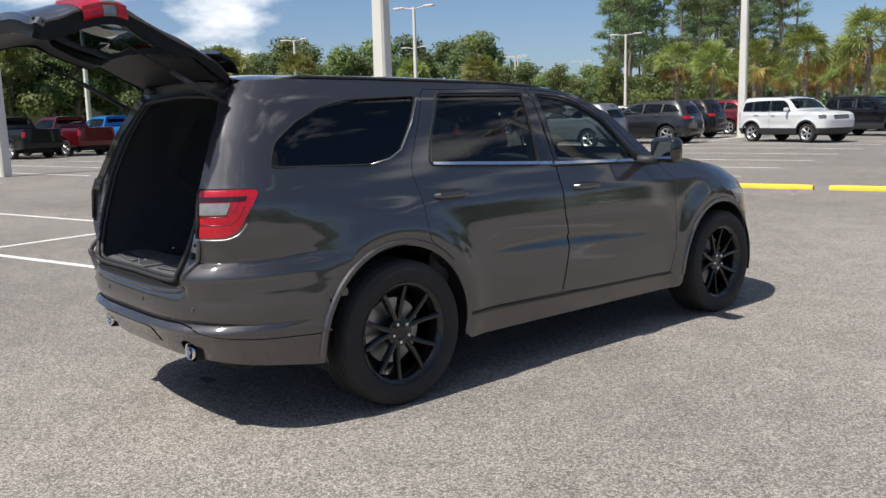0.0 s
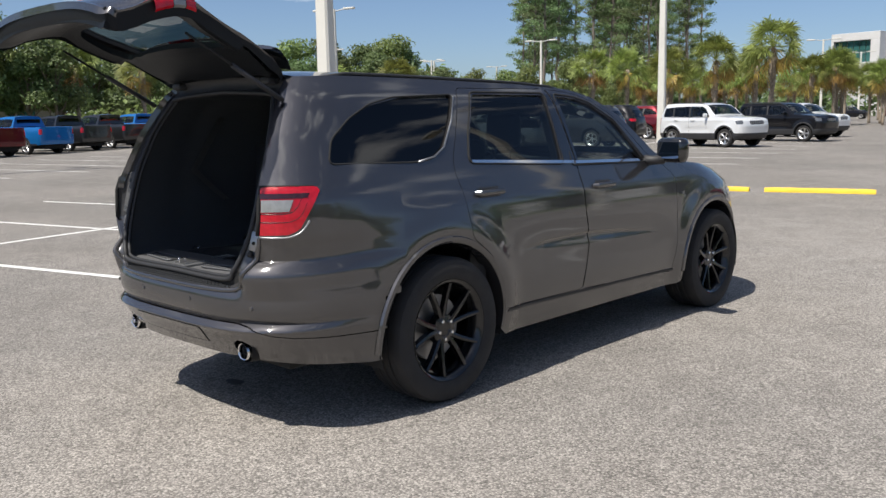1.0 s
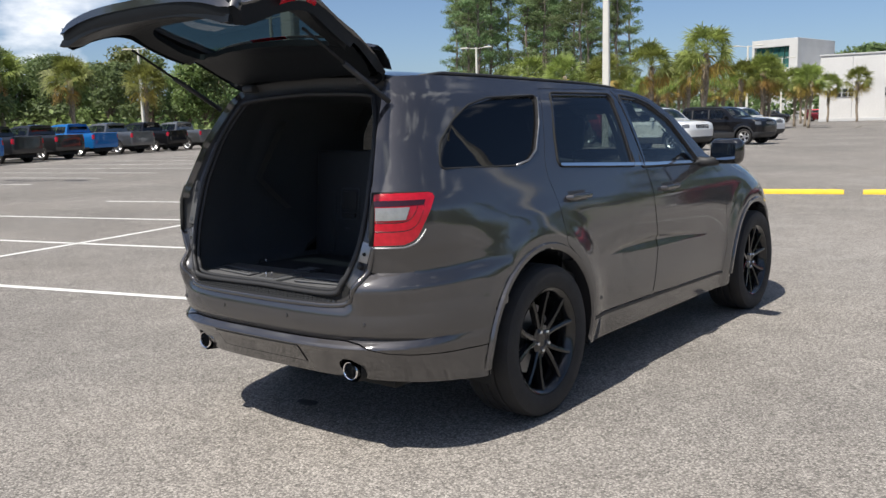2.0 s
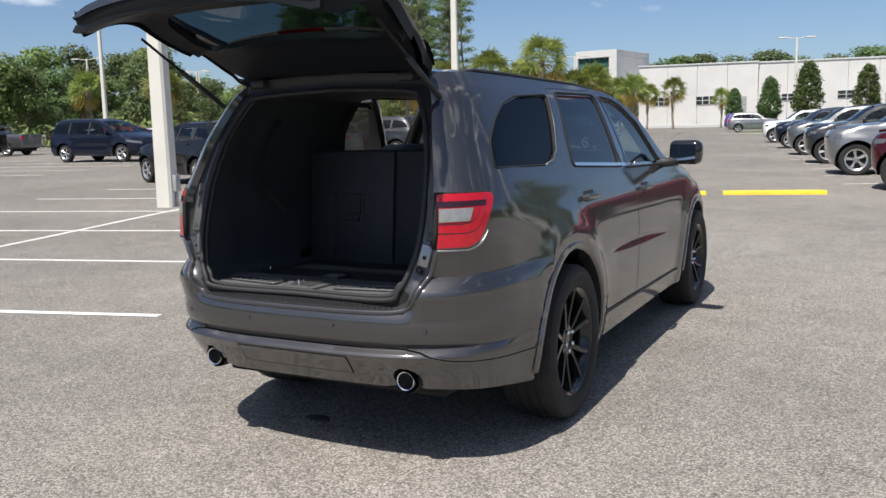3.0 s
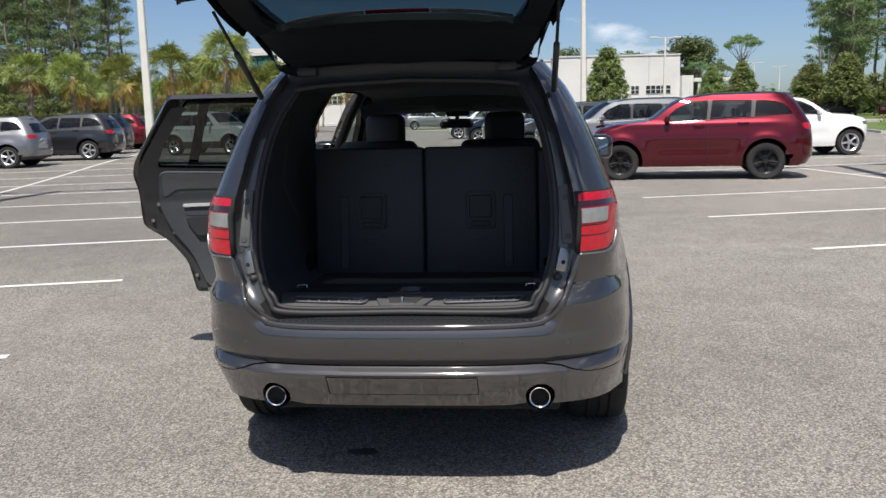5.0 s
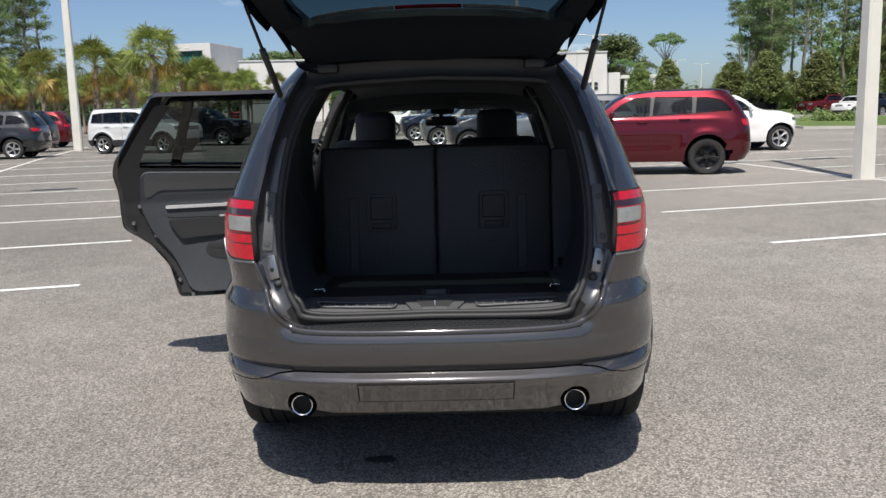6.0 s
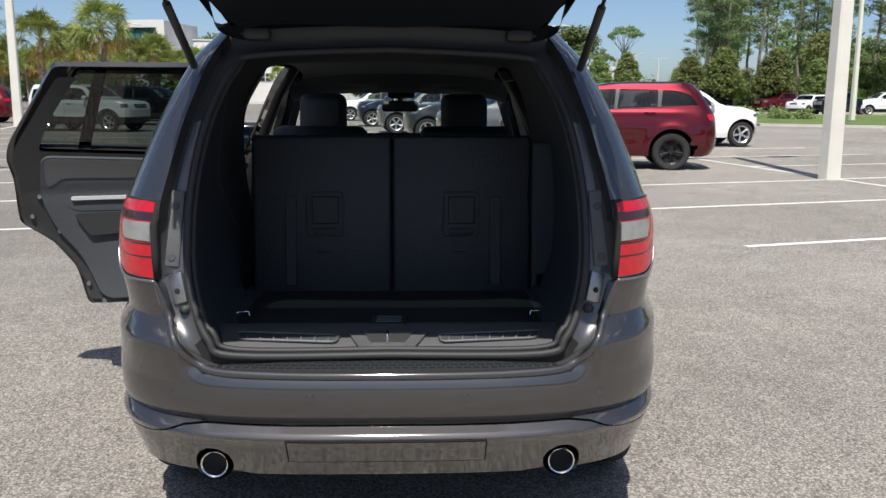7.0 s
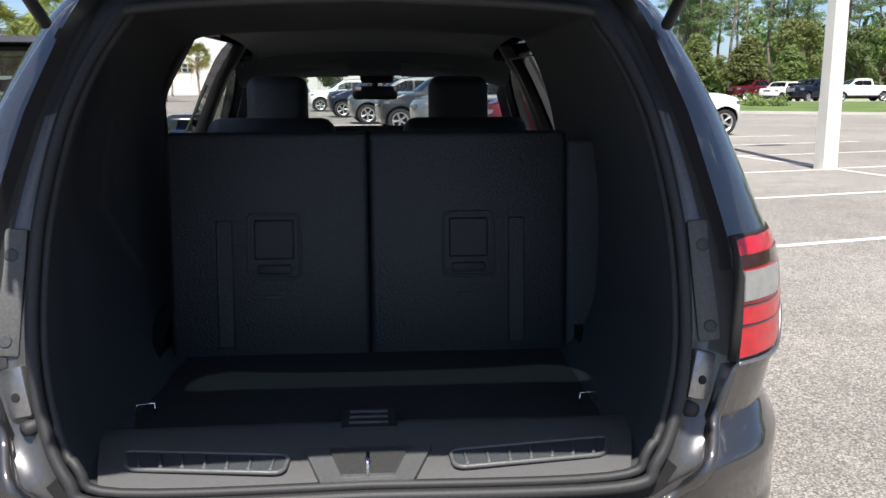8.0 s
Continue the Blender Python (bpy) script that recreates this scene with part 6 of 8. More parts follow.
define("minivan",
       width=[(0.2, 0.90), (0.4, 0.96), (0.7, 0.985), (0.95, 0.97), (1.1, 0.94), (1.25, 0.88), (1.45, 0.80), (1.65, 0.70), (1.75, 0.60)],
       rear=[(0.3, -0.95), (0.45, -1.03), (0.65, -1.04), (1.0, -1.02), (1.2, -0.98), (1.5, -0.86), (1.75, -0.70)],
       front=[(0.25, 3.95), (0.45, 4.08), (0.7, 4.08), (0.85, 3.98), (0.95, 3.8), (1.05, 3.5), (1.8, 3.5)],
       sil=[(-1.5, 0.34), (-0.5, 0.26), (3.6, 0.26), (4.3, 0.30), (4.3, 0.80), (3.9, 0.90), (3.5, 1.0), (2.95, 1.12), (2.7, 1.2), (2.2, 1.50), (1.8, 1.66), (1.3, 1.72), (0.0, 1.735), (-0.5, 1.71), (-0.75, 1.66), (-1.5, 1.6)],
       panes=[[(-0.75, 1.18), (-0.62, 1.54), (0.22, 1.60), (0.22, 1.15)], [(0.28, 1.15), (0.28, 1.605), (1.30, 1.615), (1.34, 1.12)], [(1.40, 1.12), (1.36, 1.615), (1.80, 1.575), (2.2, 1.40), (2.60, 1.10)]],
       wheels=(0.0, 3.09), r=0.36, track=0.84, screen=(1.95, 2.82), roof=(-0.65, 1.9), bonnet=(2.86, 4.0), crown=0.05,
       rear_glass=[(-0.3, 1.18), (0.66, 1.18), (0.58, 1.56), (-0.3, 1.58)], tail=[(34, 0.98), (66, 0.99), (66, 1.12), (34, 1.12)], head=[(34, 0.72), (80, 0.80), (84, 0.88), (34, 0.82)],
       grille=[(-0.3, 0.46), (0.5, 0.46), (0.52, 0.60), (-0.3, 0.60)], black_to=0.3)
define("pickup",
       width=[(0.3, 0.92), (0.5, 0.98), (0.8, 1.01), (1.1, 1.0), (1.28, 0.96), (1.4, 0.90), (1.6, 0.82), (1.85, 0.70), (1.93, 0.62)],
       rear=[(0.3, -1.15), (0.5, -1.24), (0.7, -1.25), (1.3, -1.23), (1.95, -1.23)],
       front=[(0.35, 4.4), (0.55, 4.52), (1.0, 4.54), (1.15, 4.48), (1.22, 4.3), (1.3, 4.1), (2.0, 4.1)],
       sil=[(-1.6, 0.52), (-0.5, 0.42), (4.0, 0.40), (4.8, 0.44), (4.8, 1.16), (4.3, 1.22), (3.9, 1.27), (3.05, 1.32), (2.85, 1.42), (2.5, 1.70), (2.2, 1.84), (1.8, 1.88), (1.2, 1.88), (0.98, 1.85), (0.90, 1.34), (-1.6, 1.33)],
       panes=[[(1.06, 1.36), (1.08, 1.74), (1.75, 1.77), (1.78, 1.34)], [(1.84, 1.34), (1.81, 1.77), (2.25, 1.74), (2.48, 1.60), (2.74, 1.32)]],
       wheels=(0.0, 3.57), r=0.405, track=0.86, screen=(2.28, 2.92), roof=(0.98, 2.22), bonnet=(2.96, 4.42), crown=0.05,
       rear_glass=[], tail=[(40, 0.98), (76, 0.98), (76, 1.24), (40, 1.24)], head=[(40, 0.98), (80, 0.98), (80, 1.14), (40, 1.14)],
       grille=[(-0.3, 0.84), (0.46, 0.84), (0.5, 1.14), (-0.3, 1.14)], black_to=0.55, er=6.0, ef=4.0, lr=0.3, lf=0.6, bed=(-1.18, 0.90))


@lru_cache(maxsize=None)
def wheel_meshes(r, n_spokes):
    """Tyre and spoked rim of a parked car, shared by all of that size."""
    h, rr = 0.115, r * 0.68
    bm = bmesh.new()
    lathe(bm, [(rr, -h * 0.9), (rr + 0.03, -h), (r - 0.03, -h), (r, -h * 0.72), (r, h * 0.72), (r - 0.03, h), (rr + 0.03, h), (rr, h * 0.9)], 26, "x")
    bmesh.ops.recalc_face_normals(bm, faces=bm.faces[:])
    tyre = finish(bm, "tyre", M_TYRE)
    bm = bmesh.new()
    lathe(bm, [(rr - 0.04, 0.0), (rr - 0.03, h * 0.7), (rr + 0.003, h * 0.92), (rr + 0.003, h * 0.6)], 26, "x")
    lathe(bm, [(0.0, h * 0.72), (0.06, h * 0.7), (0.075, h * 0.4)], 14, "x")
    for k in range(n_spokes):
        for off in (-0.10, 0.10):
            a = 2 * math.pi * k / n_spokes + off
            c, t = Vector((0, math.cos(a), math.sin(a))), Vector((0, -math.sin(a), math.cos(a)))
            X = Vector((1, 0, 0))
            rows = [[c * rad - t * 0.016 + X * h * (0.5 + 0.25 * q), c * rad + X * h * (0.62 + 0.25 * q), c * rad + t * 0.016 + X * h * (0.5 + 0.25 * q)] for q, rad in ((0, 0.05), (1, rr - 0.01))]
            surface(bm, rows)
    bmesh.ops.recalc_face_normals(bm, faces=bm.faces[:])
    rim = finish(bm, "rim", M_SILVER_RIM)
    bm = bmesh.new()
    lathe(bm, [(rr - 0.02, 0.02), (0.0, 0.02)], 18, "x")
    back = finish(bm, "well", M_DARK)
    return tyre, rim, back


@lru_cache(maxsize=None)
def vehicle_meshes(kind, fine):
    """All the meshes of one kind of car body."""
    c = KINDS[kind]
    def flanks(y, z):
        """Flared arches, a shoulder line under the windows and a hollow along the doors."""
        y, z = np.asarray(y, float), np.asarray(z, float)
        d = sum(0.030 * np.exp(-((np.sqrt((y - wy) ** 2 + (z - c["r"]) ** 2) - c["r"] * 1.27) / 0.085) ** 2) * (z > 0.25) for wy in c["wheels"])
        belt = c["panes"][0][0][1]
        along = np.clip((y + 0.4) / 0.4, 0, 1) * np.clip((c["wheels"][1] + 0.2 - y) / 0.4, 0, 1)
        d = d + 0.014 * along * np.exp(-((z - belt + 0.16) / 0.045) ** 2)
        mid = np.clip((y - 0.5) / 0.3, 0, 1) * np.clip((c["wheels"][1] - 0.55 - y) / 0.3, 0, 1)
        return d - 0.020 * mid * np.exp(-((z - 0.66) / 0.11) ** 2)

    sh = Shell(c["width"], c["rear"], c["front"], c["lr"], c["lf"], c["er"], c["ef"], extra=flanks)
    top = max(p[1] for p in c["sil"])
    sh.grid(*((18, 90, 18) if fine else (12, 52, 12)), np.linspace(0.24, top + 0.02, 46 if fine else 30))
    reach = 0.045 if fine else 0.07
    arches = [circle(y, c["r"], c["r"] * 1.22, 26) for y in c["wheels"]]
    ms = sh.mask("S", c["sil"])
    ma = sh.mask("S", arches[0]) | sh.mask("S", arches[1])
    panes = [rounded(p, 0.03) for p in c["panes"]]
    mp = [sh.mask("S", p) for p in panes]
    mg = sh.mask("R", c["rear_glass"]) if c["rear_glass"] else np.zeros_like(ms)
    mt, mh, mgr = sh.mask("C", c["tail"]), sh.mask("D", c["head"]), sh.mask("F", c["grille"])
    low = sh.cz < c["black_to"]
    skin = ms & ~ma & ~mg & ~mt & ~mh & ~mgr
    for p in mp:
        skin = skin & ~p
    snaps = [("S", c["sil"])] + [("S", a) for a in arches] + [("S", p) for p in panes] + [("C", c["tail"]), ("D", c["head"]), ("F", c["grille"])] + ([("R", c["rear_glass"])] if c["rear_glass"] else [])
    out = {}
    bm = sh.panel(skin & ~low, snaps, reach, both=True, lip=0.03)
    sil = [p for p in c["sil"] if p[1] > 0.78 and c["roof"][0] - 0.2 < p[0] < 4.6]
    ey, ez = np.array([p[0] for p in sil])[::-1], np.array([p[1] for p in sil])[::-1]

    def rows(y0, y1, n, inset=0.0, bow=0.0):
        got = []
        for y in np.linspace(y0, y1, n):
            z = float(np.interp(y, ey, ez))
            x = float(sh.x_at(y, z)) - inset
            got.append([(x * u, y + bow * (1 - u * u), z + c["crown"] * (1 - abs(u) ** 2.4)) for u in np.linspace(-1, 1, 13)])
        return got

    surface(bm, rows(c["roof"][0] - 0.08, c["screen"][0], 14))
    surface(bm, rows(c["screen"][1], c["bonnet"][1], 16))
    for s in (-1, 1):
        got = []
        for y in np.linspace(c["screen"][0] - 0.02, c["screen"][1] + 0.05, 8):
            z = float(np.interp(y, ey, ez))
            x = float(sh.x_at(y, z))
            got.append([(s * x, y, z), (s * (x - 0.03), y, z + 0.014), (s * (x - 0.085), y, z + 0.018)])
        surface(bm, got)
    if c["bed"]:
        y0, y1 = c["bed"]
        for s in (-1, 1):
            surface(bm, [[(s * float(sh.x_at(y, 1.32)), y, 1.33), (s * 0.86, y, 1.34), (s * 0.84, y, 1.30), (s * 0.82, y, 0.95)] for y in np.linspace(y0, y1, 6)])
        surface(bm, [[(x, y, 0.95) for x in (-0.82, 0.0, 0.82)] for y in (y0, y1)])
        surface(bm, [[(x, y, z) for x in (-0.94, 0.0, 0.94)] for y, z in ((y0 - 0.04, 1.32), (y0 + 0.02, 1.33), (y0 + 0.02, 0.95))])
        surface(bm, [[(x * w, y1 + 0.04 * k, z) for x in np.linspace(-1, 1, 5)] for k, (z, w) in enumerate(((0.95, 0.9), (1.36, 0.90)))])
        surface(bm, [[(x * w, y1 + 0.05, z) for x in np.linspace(-1, 1, 5)] for z, w in ((1.74, 0.72), (1.88, 0.66))])
        for s in (-1, 1):
            surface(bm, [[(s * a, y1 + 0.045, z), (s * b, y1 + 0.045, z)] for z, a, b in ((1.36, 0.90, 0.70), (1.74, 0.72, 0.62))])
    bmesh.ops.recalc_face_normals(bm, faces=bm.faces[:])
    out["body"] = finish(bm, "body", M_PAINT)
    out["lower_trim"] = finish(sh.panel(skin & low, snaps, reach, both=True, lip=0.03), "lower_trim", M_BLACK)
    for s in (1, -1):
        for k, p in enumerate(mp):
            out["side_window", s, k] = finish(sh.panel(p, [("S", panes[k])], reach, side=s, out=-0.008), "side_window", M_LIGHTTINT if k == len(mp) - 1 else M_BGGLASS)
        out["tail_lamp", s] = finish(sh.panel(mt, [("C", c["tail"])], reach, side=s, out=0.006, lip=0.02), "tail_lamp", M_RED)
        out["headlight", s] = finish(sh.panel(mh, [("D", c["head"])], reach, side=s, out=0.006, lip=0.02), "headlight", M_LAMP)
    if c["rear_glass"]:
        out["rear_window"] = finish(sh.panel(mg, [("R", c["rear_glass"])], reach, both=True, out=-0.006), "rear_window", M_BGGLASS)
    elif c["bed"]:
        bm = bmesh.new()
        box(bm, -0.66, 0.66, c["bed"][1] + 0.035, c["bed"][1] + 0.05, 1.36, 1.74, 0.004, 1)
        out["rear_window"] = finish(bm, "rear_window", M_BGGLASS)
    out["grille"] = finish(sh.panel(mgr, [("F", c["grille"])], reach, both=True, out=-0.01, lip=0.02), "grille", M_GLOSS)
    bm = bmesh.new()
    for k in range(7):
        x = -0.33 + k * 0.11
        z0, z1 = c["grille"][0][1] + 0.01, c["grille"][2][1] - 0.02
        y = float(sh.y_front(x, (z0 + z1) / 2))
        box(bm, x - 0.036, x + 0.036, y - 0.01, y + 0.004, z0, z1, 0.01, 1)
        box(bm, x - 0.022, x + 0.022, y - 0.006, y + 0.008, z0 + 0.012, z1 - 0.012, 0.004, 1)
    out["grille_insert"] = finish(bm, "grille_insert", M_STEEL)
    bm = bmesh.new()
    surface(bm, rows(c["screen"][0] + 0.01, c["screen"][1] - 0.01, 8, 0.06, 0.07))
    bmesh.ops.recalc_face_normals(bm, faces=bm.faces[:])
    out["windscreen"] = finish(bm, "windscreen", M_LIGHTTINT)
    for s in (-1, 1):
        bm = bmesh.new()
        ym, zm = c["panes"][-1][-1]
        box(bm, -0.10, 0.10, -0.05, 0.05, -0.07, 0.07, 0.035, 3, pose(s * (float(sh.x_at(ym - 0.1, zm + 0.03)) + 0.12), ym - 0.12, zm + 0.06))
        out["door_mirror", s] = finish(bm, "door_mirror", M_PAINT)
        for k, p in enumerate(c["panes"][-2:]):
            bm = bmesh.new()
            yh, zh = p[0][0] + 0.16, p[0][1] - 0.12
            tube(bm, [(s * (float(sh.x_at(y, zh)) + d), y, zh) for y, d in ((yh - 0.1, 0.0), (yh - 0.08, 0.035), (yh + 0.08, 0.035), (yh + 0.1, 0.0))], 0.014, 6)
            out["door_handle", s, k] = finish(bm, "door_handle", M_PAINT)
            bm = bmesh.new()
            xs = p[-1][0] + 0.03 if k == 0 else p[0][0] - 0.03
            tube(bm, [(s * (float(sh.x_at(xs, z)) + 0.0005), xs, z) for z in np.linspace(0.42, p[0][1], 7)], 0.004, 4)
            out["door_gap", s, k] = finish(bm, "door_gap", M_DARK)
    if not c["bed"]:
        for s in (-1, 1):
            bm = bmesh.new()
            ys = np.linspace(c["roof"][0] + 0.1, c["screen"][0] - 0.15, 9)
            tube(bm, [(s * (float(sh.x_at(y, float(np.interp(y, ey, ez)))) - 0.06), y, float(np.interp(y, ey, ez)) + (0.035 if 0 < k < 8 else 0.0)) for k, y in enumerate(ys)], 0.014, 6)
            out["roof_rail", s] = finish(bm, "roof_rail", M_BLACK)
            bm = bmesh.new()
            line = [c["panes"][0][0]] + [c["panes"][0][-1], c["panes"][1][0], c["panes"][1][-1], c["panes"][2][0], c["panes"][2][-1]]
            tube(bm, [(s * (float(sh.x_at(y, z - 0.012)) + 0.002), y, z - 0.012) for y, z in line], 0.008, 5)
            out["belt_trim", s] = finish(bm, "belt_trim", M_BLACK)
            for k in range(2):
                a, b = c["panes"][k], c["panes"][k + 1]
                bm = bmesh.new()
                sh.patch("S", [(a[-1][0] - 0.005, a[-1][1]), (b[0][0] + 0.005, b[0][1]), (b[1][0] + 0.005, b[1][1] - 0.005), (a[-2][0] - 0.005, a[-2][1] - 0.005)], 1, 6, 0.001, 0.004, side=s, bm=bm)
                out["pillar_cover", s, k] = finish(bm, "pillar_cover", M_BLACK)
    bm = bmesh.new()
    box(bm, -0.62, 0.62, c["rear"][1][1] + 0.25, c["front"][1][1] - 0.3, 0.26, 0.5, 0.02)
    out["underbody"] = finish(bm, "underbody", M_DARK)
    for s in (-1, 1):
        for k, wy in enumerate(c["wheels"]):
            bm = bmesh.new()
            rr = c["r"] * 1.21
            ring = [[(s * min(xx, float(sh.x_at(wy + rr * math.cos(a), max(0.3, c["r"] + rr * math.sin(a)))) - 0.015), wy + rr * math.cos(a), c["r"] + rr * math.sin(a)) for xx in (c["track"] + 0.06, 0.5)] for a in np.linspace(radians(-12), radians(192), 15)]
            vs = surface(bm, ring)
            hub = bm.verts.new((s * 0.5, wy, c["r"]))
            for q in range(14):
                bm.faces.new((vs[q][1], vs[q + 1][1], hub))
            out["wheel_well", s, k] = finish(bm, "wheel_well", M_DARK)
            if kind == "boxy":
                bm = bmesh.new()
                rows_a = []
                for a in np.linspace(radians(-4), radians(184), 21):
                    row = []
                    for k2, dx in ((1.20, -0.03), (1.21, 0.012), (1.25, 0.018), (1.37, 0.014), (1.38, -0.004)):
                        yy, zz = wy + c["r"] * k2 * math.cos(a), c["r"] + c["r"] * k2 * math.sin(a)
                        row.append((s * (float(sh.x_at(yy, max(zz, 0.3))) + dx), yy, zz))
                    rows_a.append(row)
                surface(bm, rows_a)
                bmesh.ops.recalc_face_normals(bm, faces=bm.faces[:])
                out["arch_cladding", s, k] = finish(bm, "arch_cladding", M_BLACK)
    bm = bmesh.new()
    for k in range(2):
        y = (c["panes"][-1][0][0] + 0.12) if k == 0 else (c["panes"][-2][0][0] + 0.2)
        for x in (-0.4, 0.4):
            box(bm, x - 0.24, x + 0.24, y, y + 0.14, 0.6, c["panes"][-1][0][1] + 0.05, 0.05, 2)
            box(bm, x - 0.12, x + 0.12, y - 0.02, y + 0.08, c["panes"][-1][0][1] + 0.06, c["panes"][-1][0][1] + 0.24, 0.04, 2)
    out["cabin_lining"] = finish(bm, "cabin_lining", M_SEAT)
    return out


def vehicle(kind, paint, x, y, heading, label, category="car", group="", scale=1.0, rim="silver", fine=False, name=None, trim_paint=True):
    """A parked car. (x, y): where its rear axle's middle stands; heading: degrees from +x."""
    c = KINDS[kind]
    at = pose(x, y, ground_z(x, y), 0, 0, heading - 90) @ Matrix.Scale(scale, 4)
    root = empty(name or {"suv": "parked_suv", "boxy": "parked_suv", "pickup": "pickup_truck", "minivan": "minivan"}[kind], at, label, category, group)
    p = PAINTS[paint]
    trim_paint = trim_paint and kind in ("suv", "minivan")
    for key, me in vehicle_meshes(kind, fine).items():
        nm = key if isinstance(key, str) else key[0]
        mat = p if nm in ("body", "door_mirror", "door_handle") or (nm == "lower_trim" and trim_paint) else None
        part(nm, me, mat, root)
    tyre, rm, back = wheel_meshes(c["r"], 6 if kind == "pickup" else 5)
    for s in (-1, 1):
        for wy in c["wheels"]:
            w = new("wheel")
            w.parent = root
            w.matrix_basis = pose(s * c["track"], wy, c["r"], random.uniform(0, 70), 0, 0 if s > 0 else 180)
            part("tyre", tyre, None, w)
            part("rim", rm, M_RIM if rim == "black" else None, w)
            part("brake_cover", back, None, w)
    return root


def by_wheel(kind, paint, wx, wy, heading, label, which="front", side=1, **k):
    """Places a car by the ground point under one of its wheels. side: 1 its right, -1 its left."""
    c = KINDS[kind]
    s = k.get("scale", 1.0)
    h = radians(heading)
    f, r = Vector((math.cos(h), math.sin(h))), Vector((math.sin(h), -math.cos(h)))
    o = Vector((wx, wy)) - r * side * (c["track"] + 0.1) * s - f * (c["wheels"][1] * s if which == "front" else 0)
    return vehicle(kind, paint, o.x, o.y, heading, label, **k)


RIGHT_ROW = "cars nose-in along one row"
by_wheel("suv", "red", 2.48, 14.45, 172.0, "shiny deep red SUV with black wheels parked in a stall", "front", -1, group=RIGHT_ROW, rim="black", fine=True)
for paint, wx, wy, lab in (("silver", 1.55, 19.0, "silver SUV parked in a stall"), ("dark", 0.60, 24.5, "dark grey SUV parked in a stall"), ("grey", -0.50, 30.6, "grey SUV parked in a stall"),
                           ("navy", -1.75, 37.8, "dark navy SUV parked in a stall"), ("white", -3.4, 46.8, "white SUV parked in a stall")):
    by_wheel("suv", paint, wx, wy, 188.0, lab, "front", -1, group=RIGHT_ROW)
by_wheel("suv", "white", 9.95, 22.25, 6.0, "white SUV parked tail to tail with a red one", "front", 1)

LEFT_ROW = "cars in the nearer rows"
by_wheel("boxy", "pale", -13.2, 28.7, -14.0, "pale silver boxy SUV parked beside a light pole", "rear", 1, group=LEFT_ROW, fine=True)
by_wheel("boxy", "black", -10.2, 34.6, -8.0, "black boxy SUV parked behind a silver one", "front", 1, group=LEFT_ROW)
by_wheel("boxy", "white", -11.6, 40.4, -8.0, "white boxy SUV parked behind a black one", "front", 1, group=LEFT_ROW)
by_wheel("suv", "dark", -15.4, 26.2, 187.0, "dark grey SUV parked with its tail to the aisle", "rear", -1, group=LEFT_ROW, scale=0.95)
by_wheel("suv", "silver", -16.1, 22.3, 187.0, "silver compact SUV with black lower cladding", "rear", -1, group=LEFT_ROW, scale=0.93, trim_paint=False)
by_wheel("suv", "black", -17.4, 31.2, 187.0, "black SUV parked with its tail to the aisle", "rear", -1, group=LEFT_ROW, scale=0.97)
by_wheel("suv", "maroon", -19.0, 36.8, 187.0, "dark red SUV parked beside a black one", "rear", -1, group=LEFT_ROW, scale=0.97)
by_wheel("suv", "black", -14.0, 13.35, 163.0, "black mid-size SUV parked beside a light pole", "rear", -1, group=LEFT_ROW, scale=0.95)
by_wheel("minivan", "navy", *spread(-31.2, 21.7), 3.0, "dark navy minivan parked across the lot", "rear", 1, scale=1.12)
vehicle("suv", "orange", *spread(-35.6, 28.5), 5.0, "orange SUV parked behind a minivan", scale=0.92)
WORDS = {"silver": "silver", "white": "white", "dark": "dark grey", "navy": "navy", "black": "black", "grey": "grey", "maroon": "dark red", "red": "red"}
for k, paint in enumerate(("dark", "silver", "white", "grey", "navy", "silver", "black")):
    vehicle("suv" if k % 3 else "boxy", paint, *spread(-33.5 - 0.7 * k, 34.5 + 2.75 * k), 14.0 + (180 if k % 4 == 3 else 0), WORDS[paint] + " car in the far rows of stalls", group="cars in the far rows", scale=0.93)
for k, paint in enumerate(("white", "black", "silver", "dark", "white", "navy", "silver", "maroon", "grey", "white")):
    vehicle("suv" if k % 2 else "boxy", paint, *spread(-46.5 - 0.7 * k, 37.0 + 2.75 * k), 194.0, WORDS[paint] + " car in the far rows of stalls", group="cars in the far rows", scale=0.95)

TRUCKS = "row of pickup trucks"
for paint, wx, wy, word in (("black", -36.9, 6.3, "black"), ("maroon", -37.7, 8.9, "dark red"), ("blue", -39.4, 11.8, "bright blue"), ("dark", -40.8, 14.4, "dark grey"), ("dark", -41.8, 17.1, "dark grey"), ("blue", -43.6, 20.1, "bright blue"),
                            ("grey", -44.3, 22.9, "grey"), ("black", -45.2, 25.9, "black"), ("grey", -46.2, 29.0, "grey")):
    by_wheel("pickup", paint, *spread(wx, wy), 194.0, word + " pickup truck parked with its tailgate to the lot", "rear", -1, group=TRUCKS, scale=1.0)

FAR_RIGHT = "cars along the far grass strip"
for paint, kind, wx, wy, hd in (("white", "boxy", 35.0, 65.8, 212), ("navy", "pickup", 38.0, 65.5, 208), ("white", "pickup", 42.6, 65.0, 176), ("maroon", "pickup", 36.5, 72.5, 196), ("black", "suv", 30.0, 75.0, 214),
                                ("maroon", "suv", 27.4, 76.5, 212), ("navy", "suv", 25.0, 78.0, 212), ("grey", "suv", 22.4, 79.5, 214), ("black", "pickup", 48.5, 64.0, 190), ("white", "suv", 54.0, 63.0, 200)):
    vehicle(kind, paint, *spread(wx, wy), hd, WORDS[paint] + (" pickup truck" if kind == "pickup" else " car") + " parked beyond the grass strip", group=FAR_RIGHT)
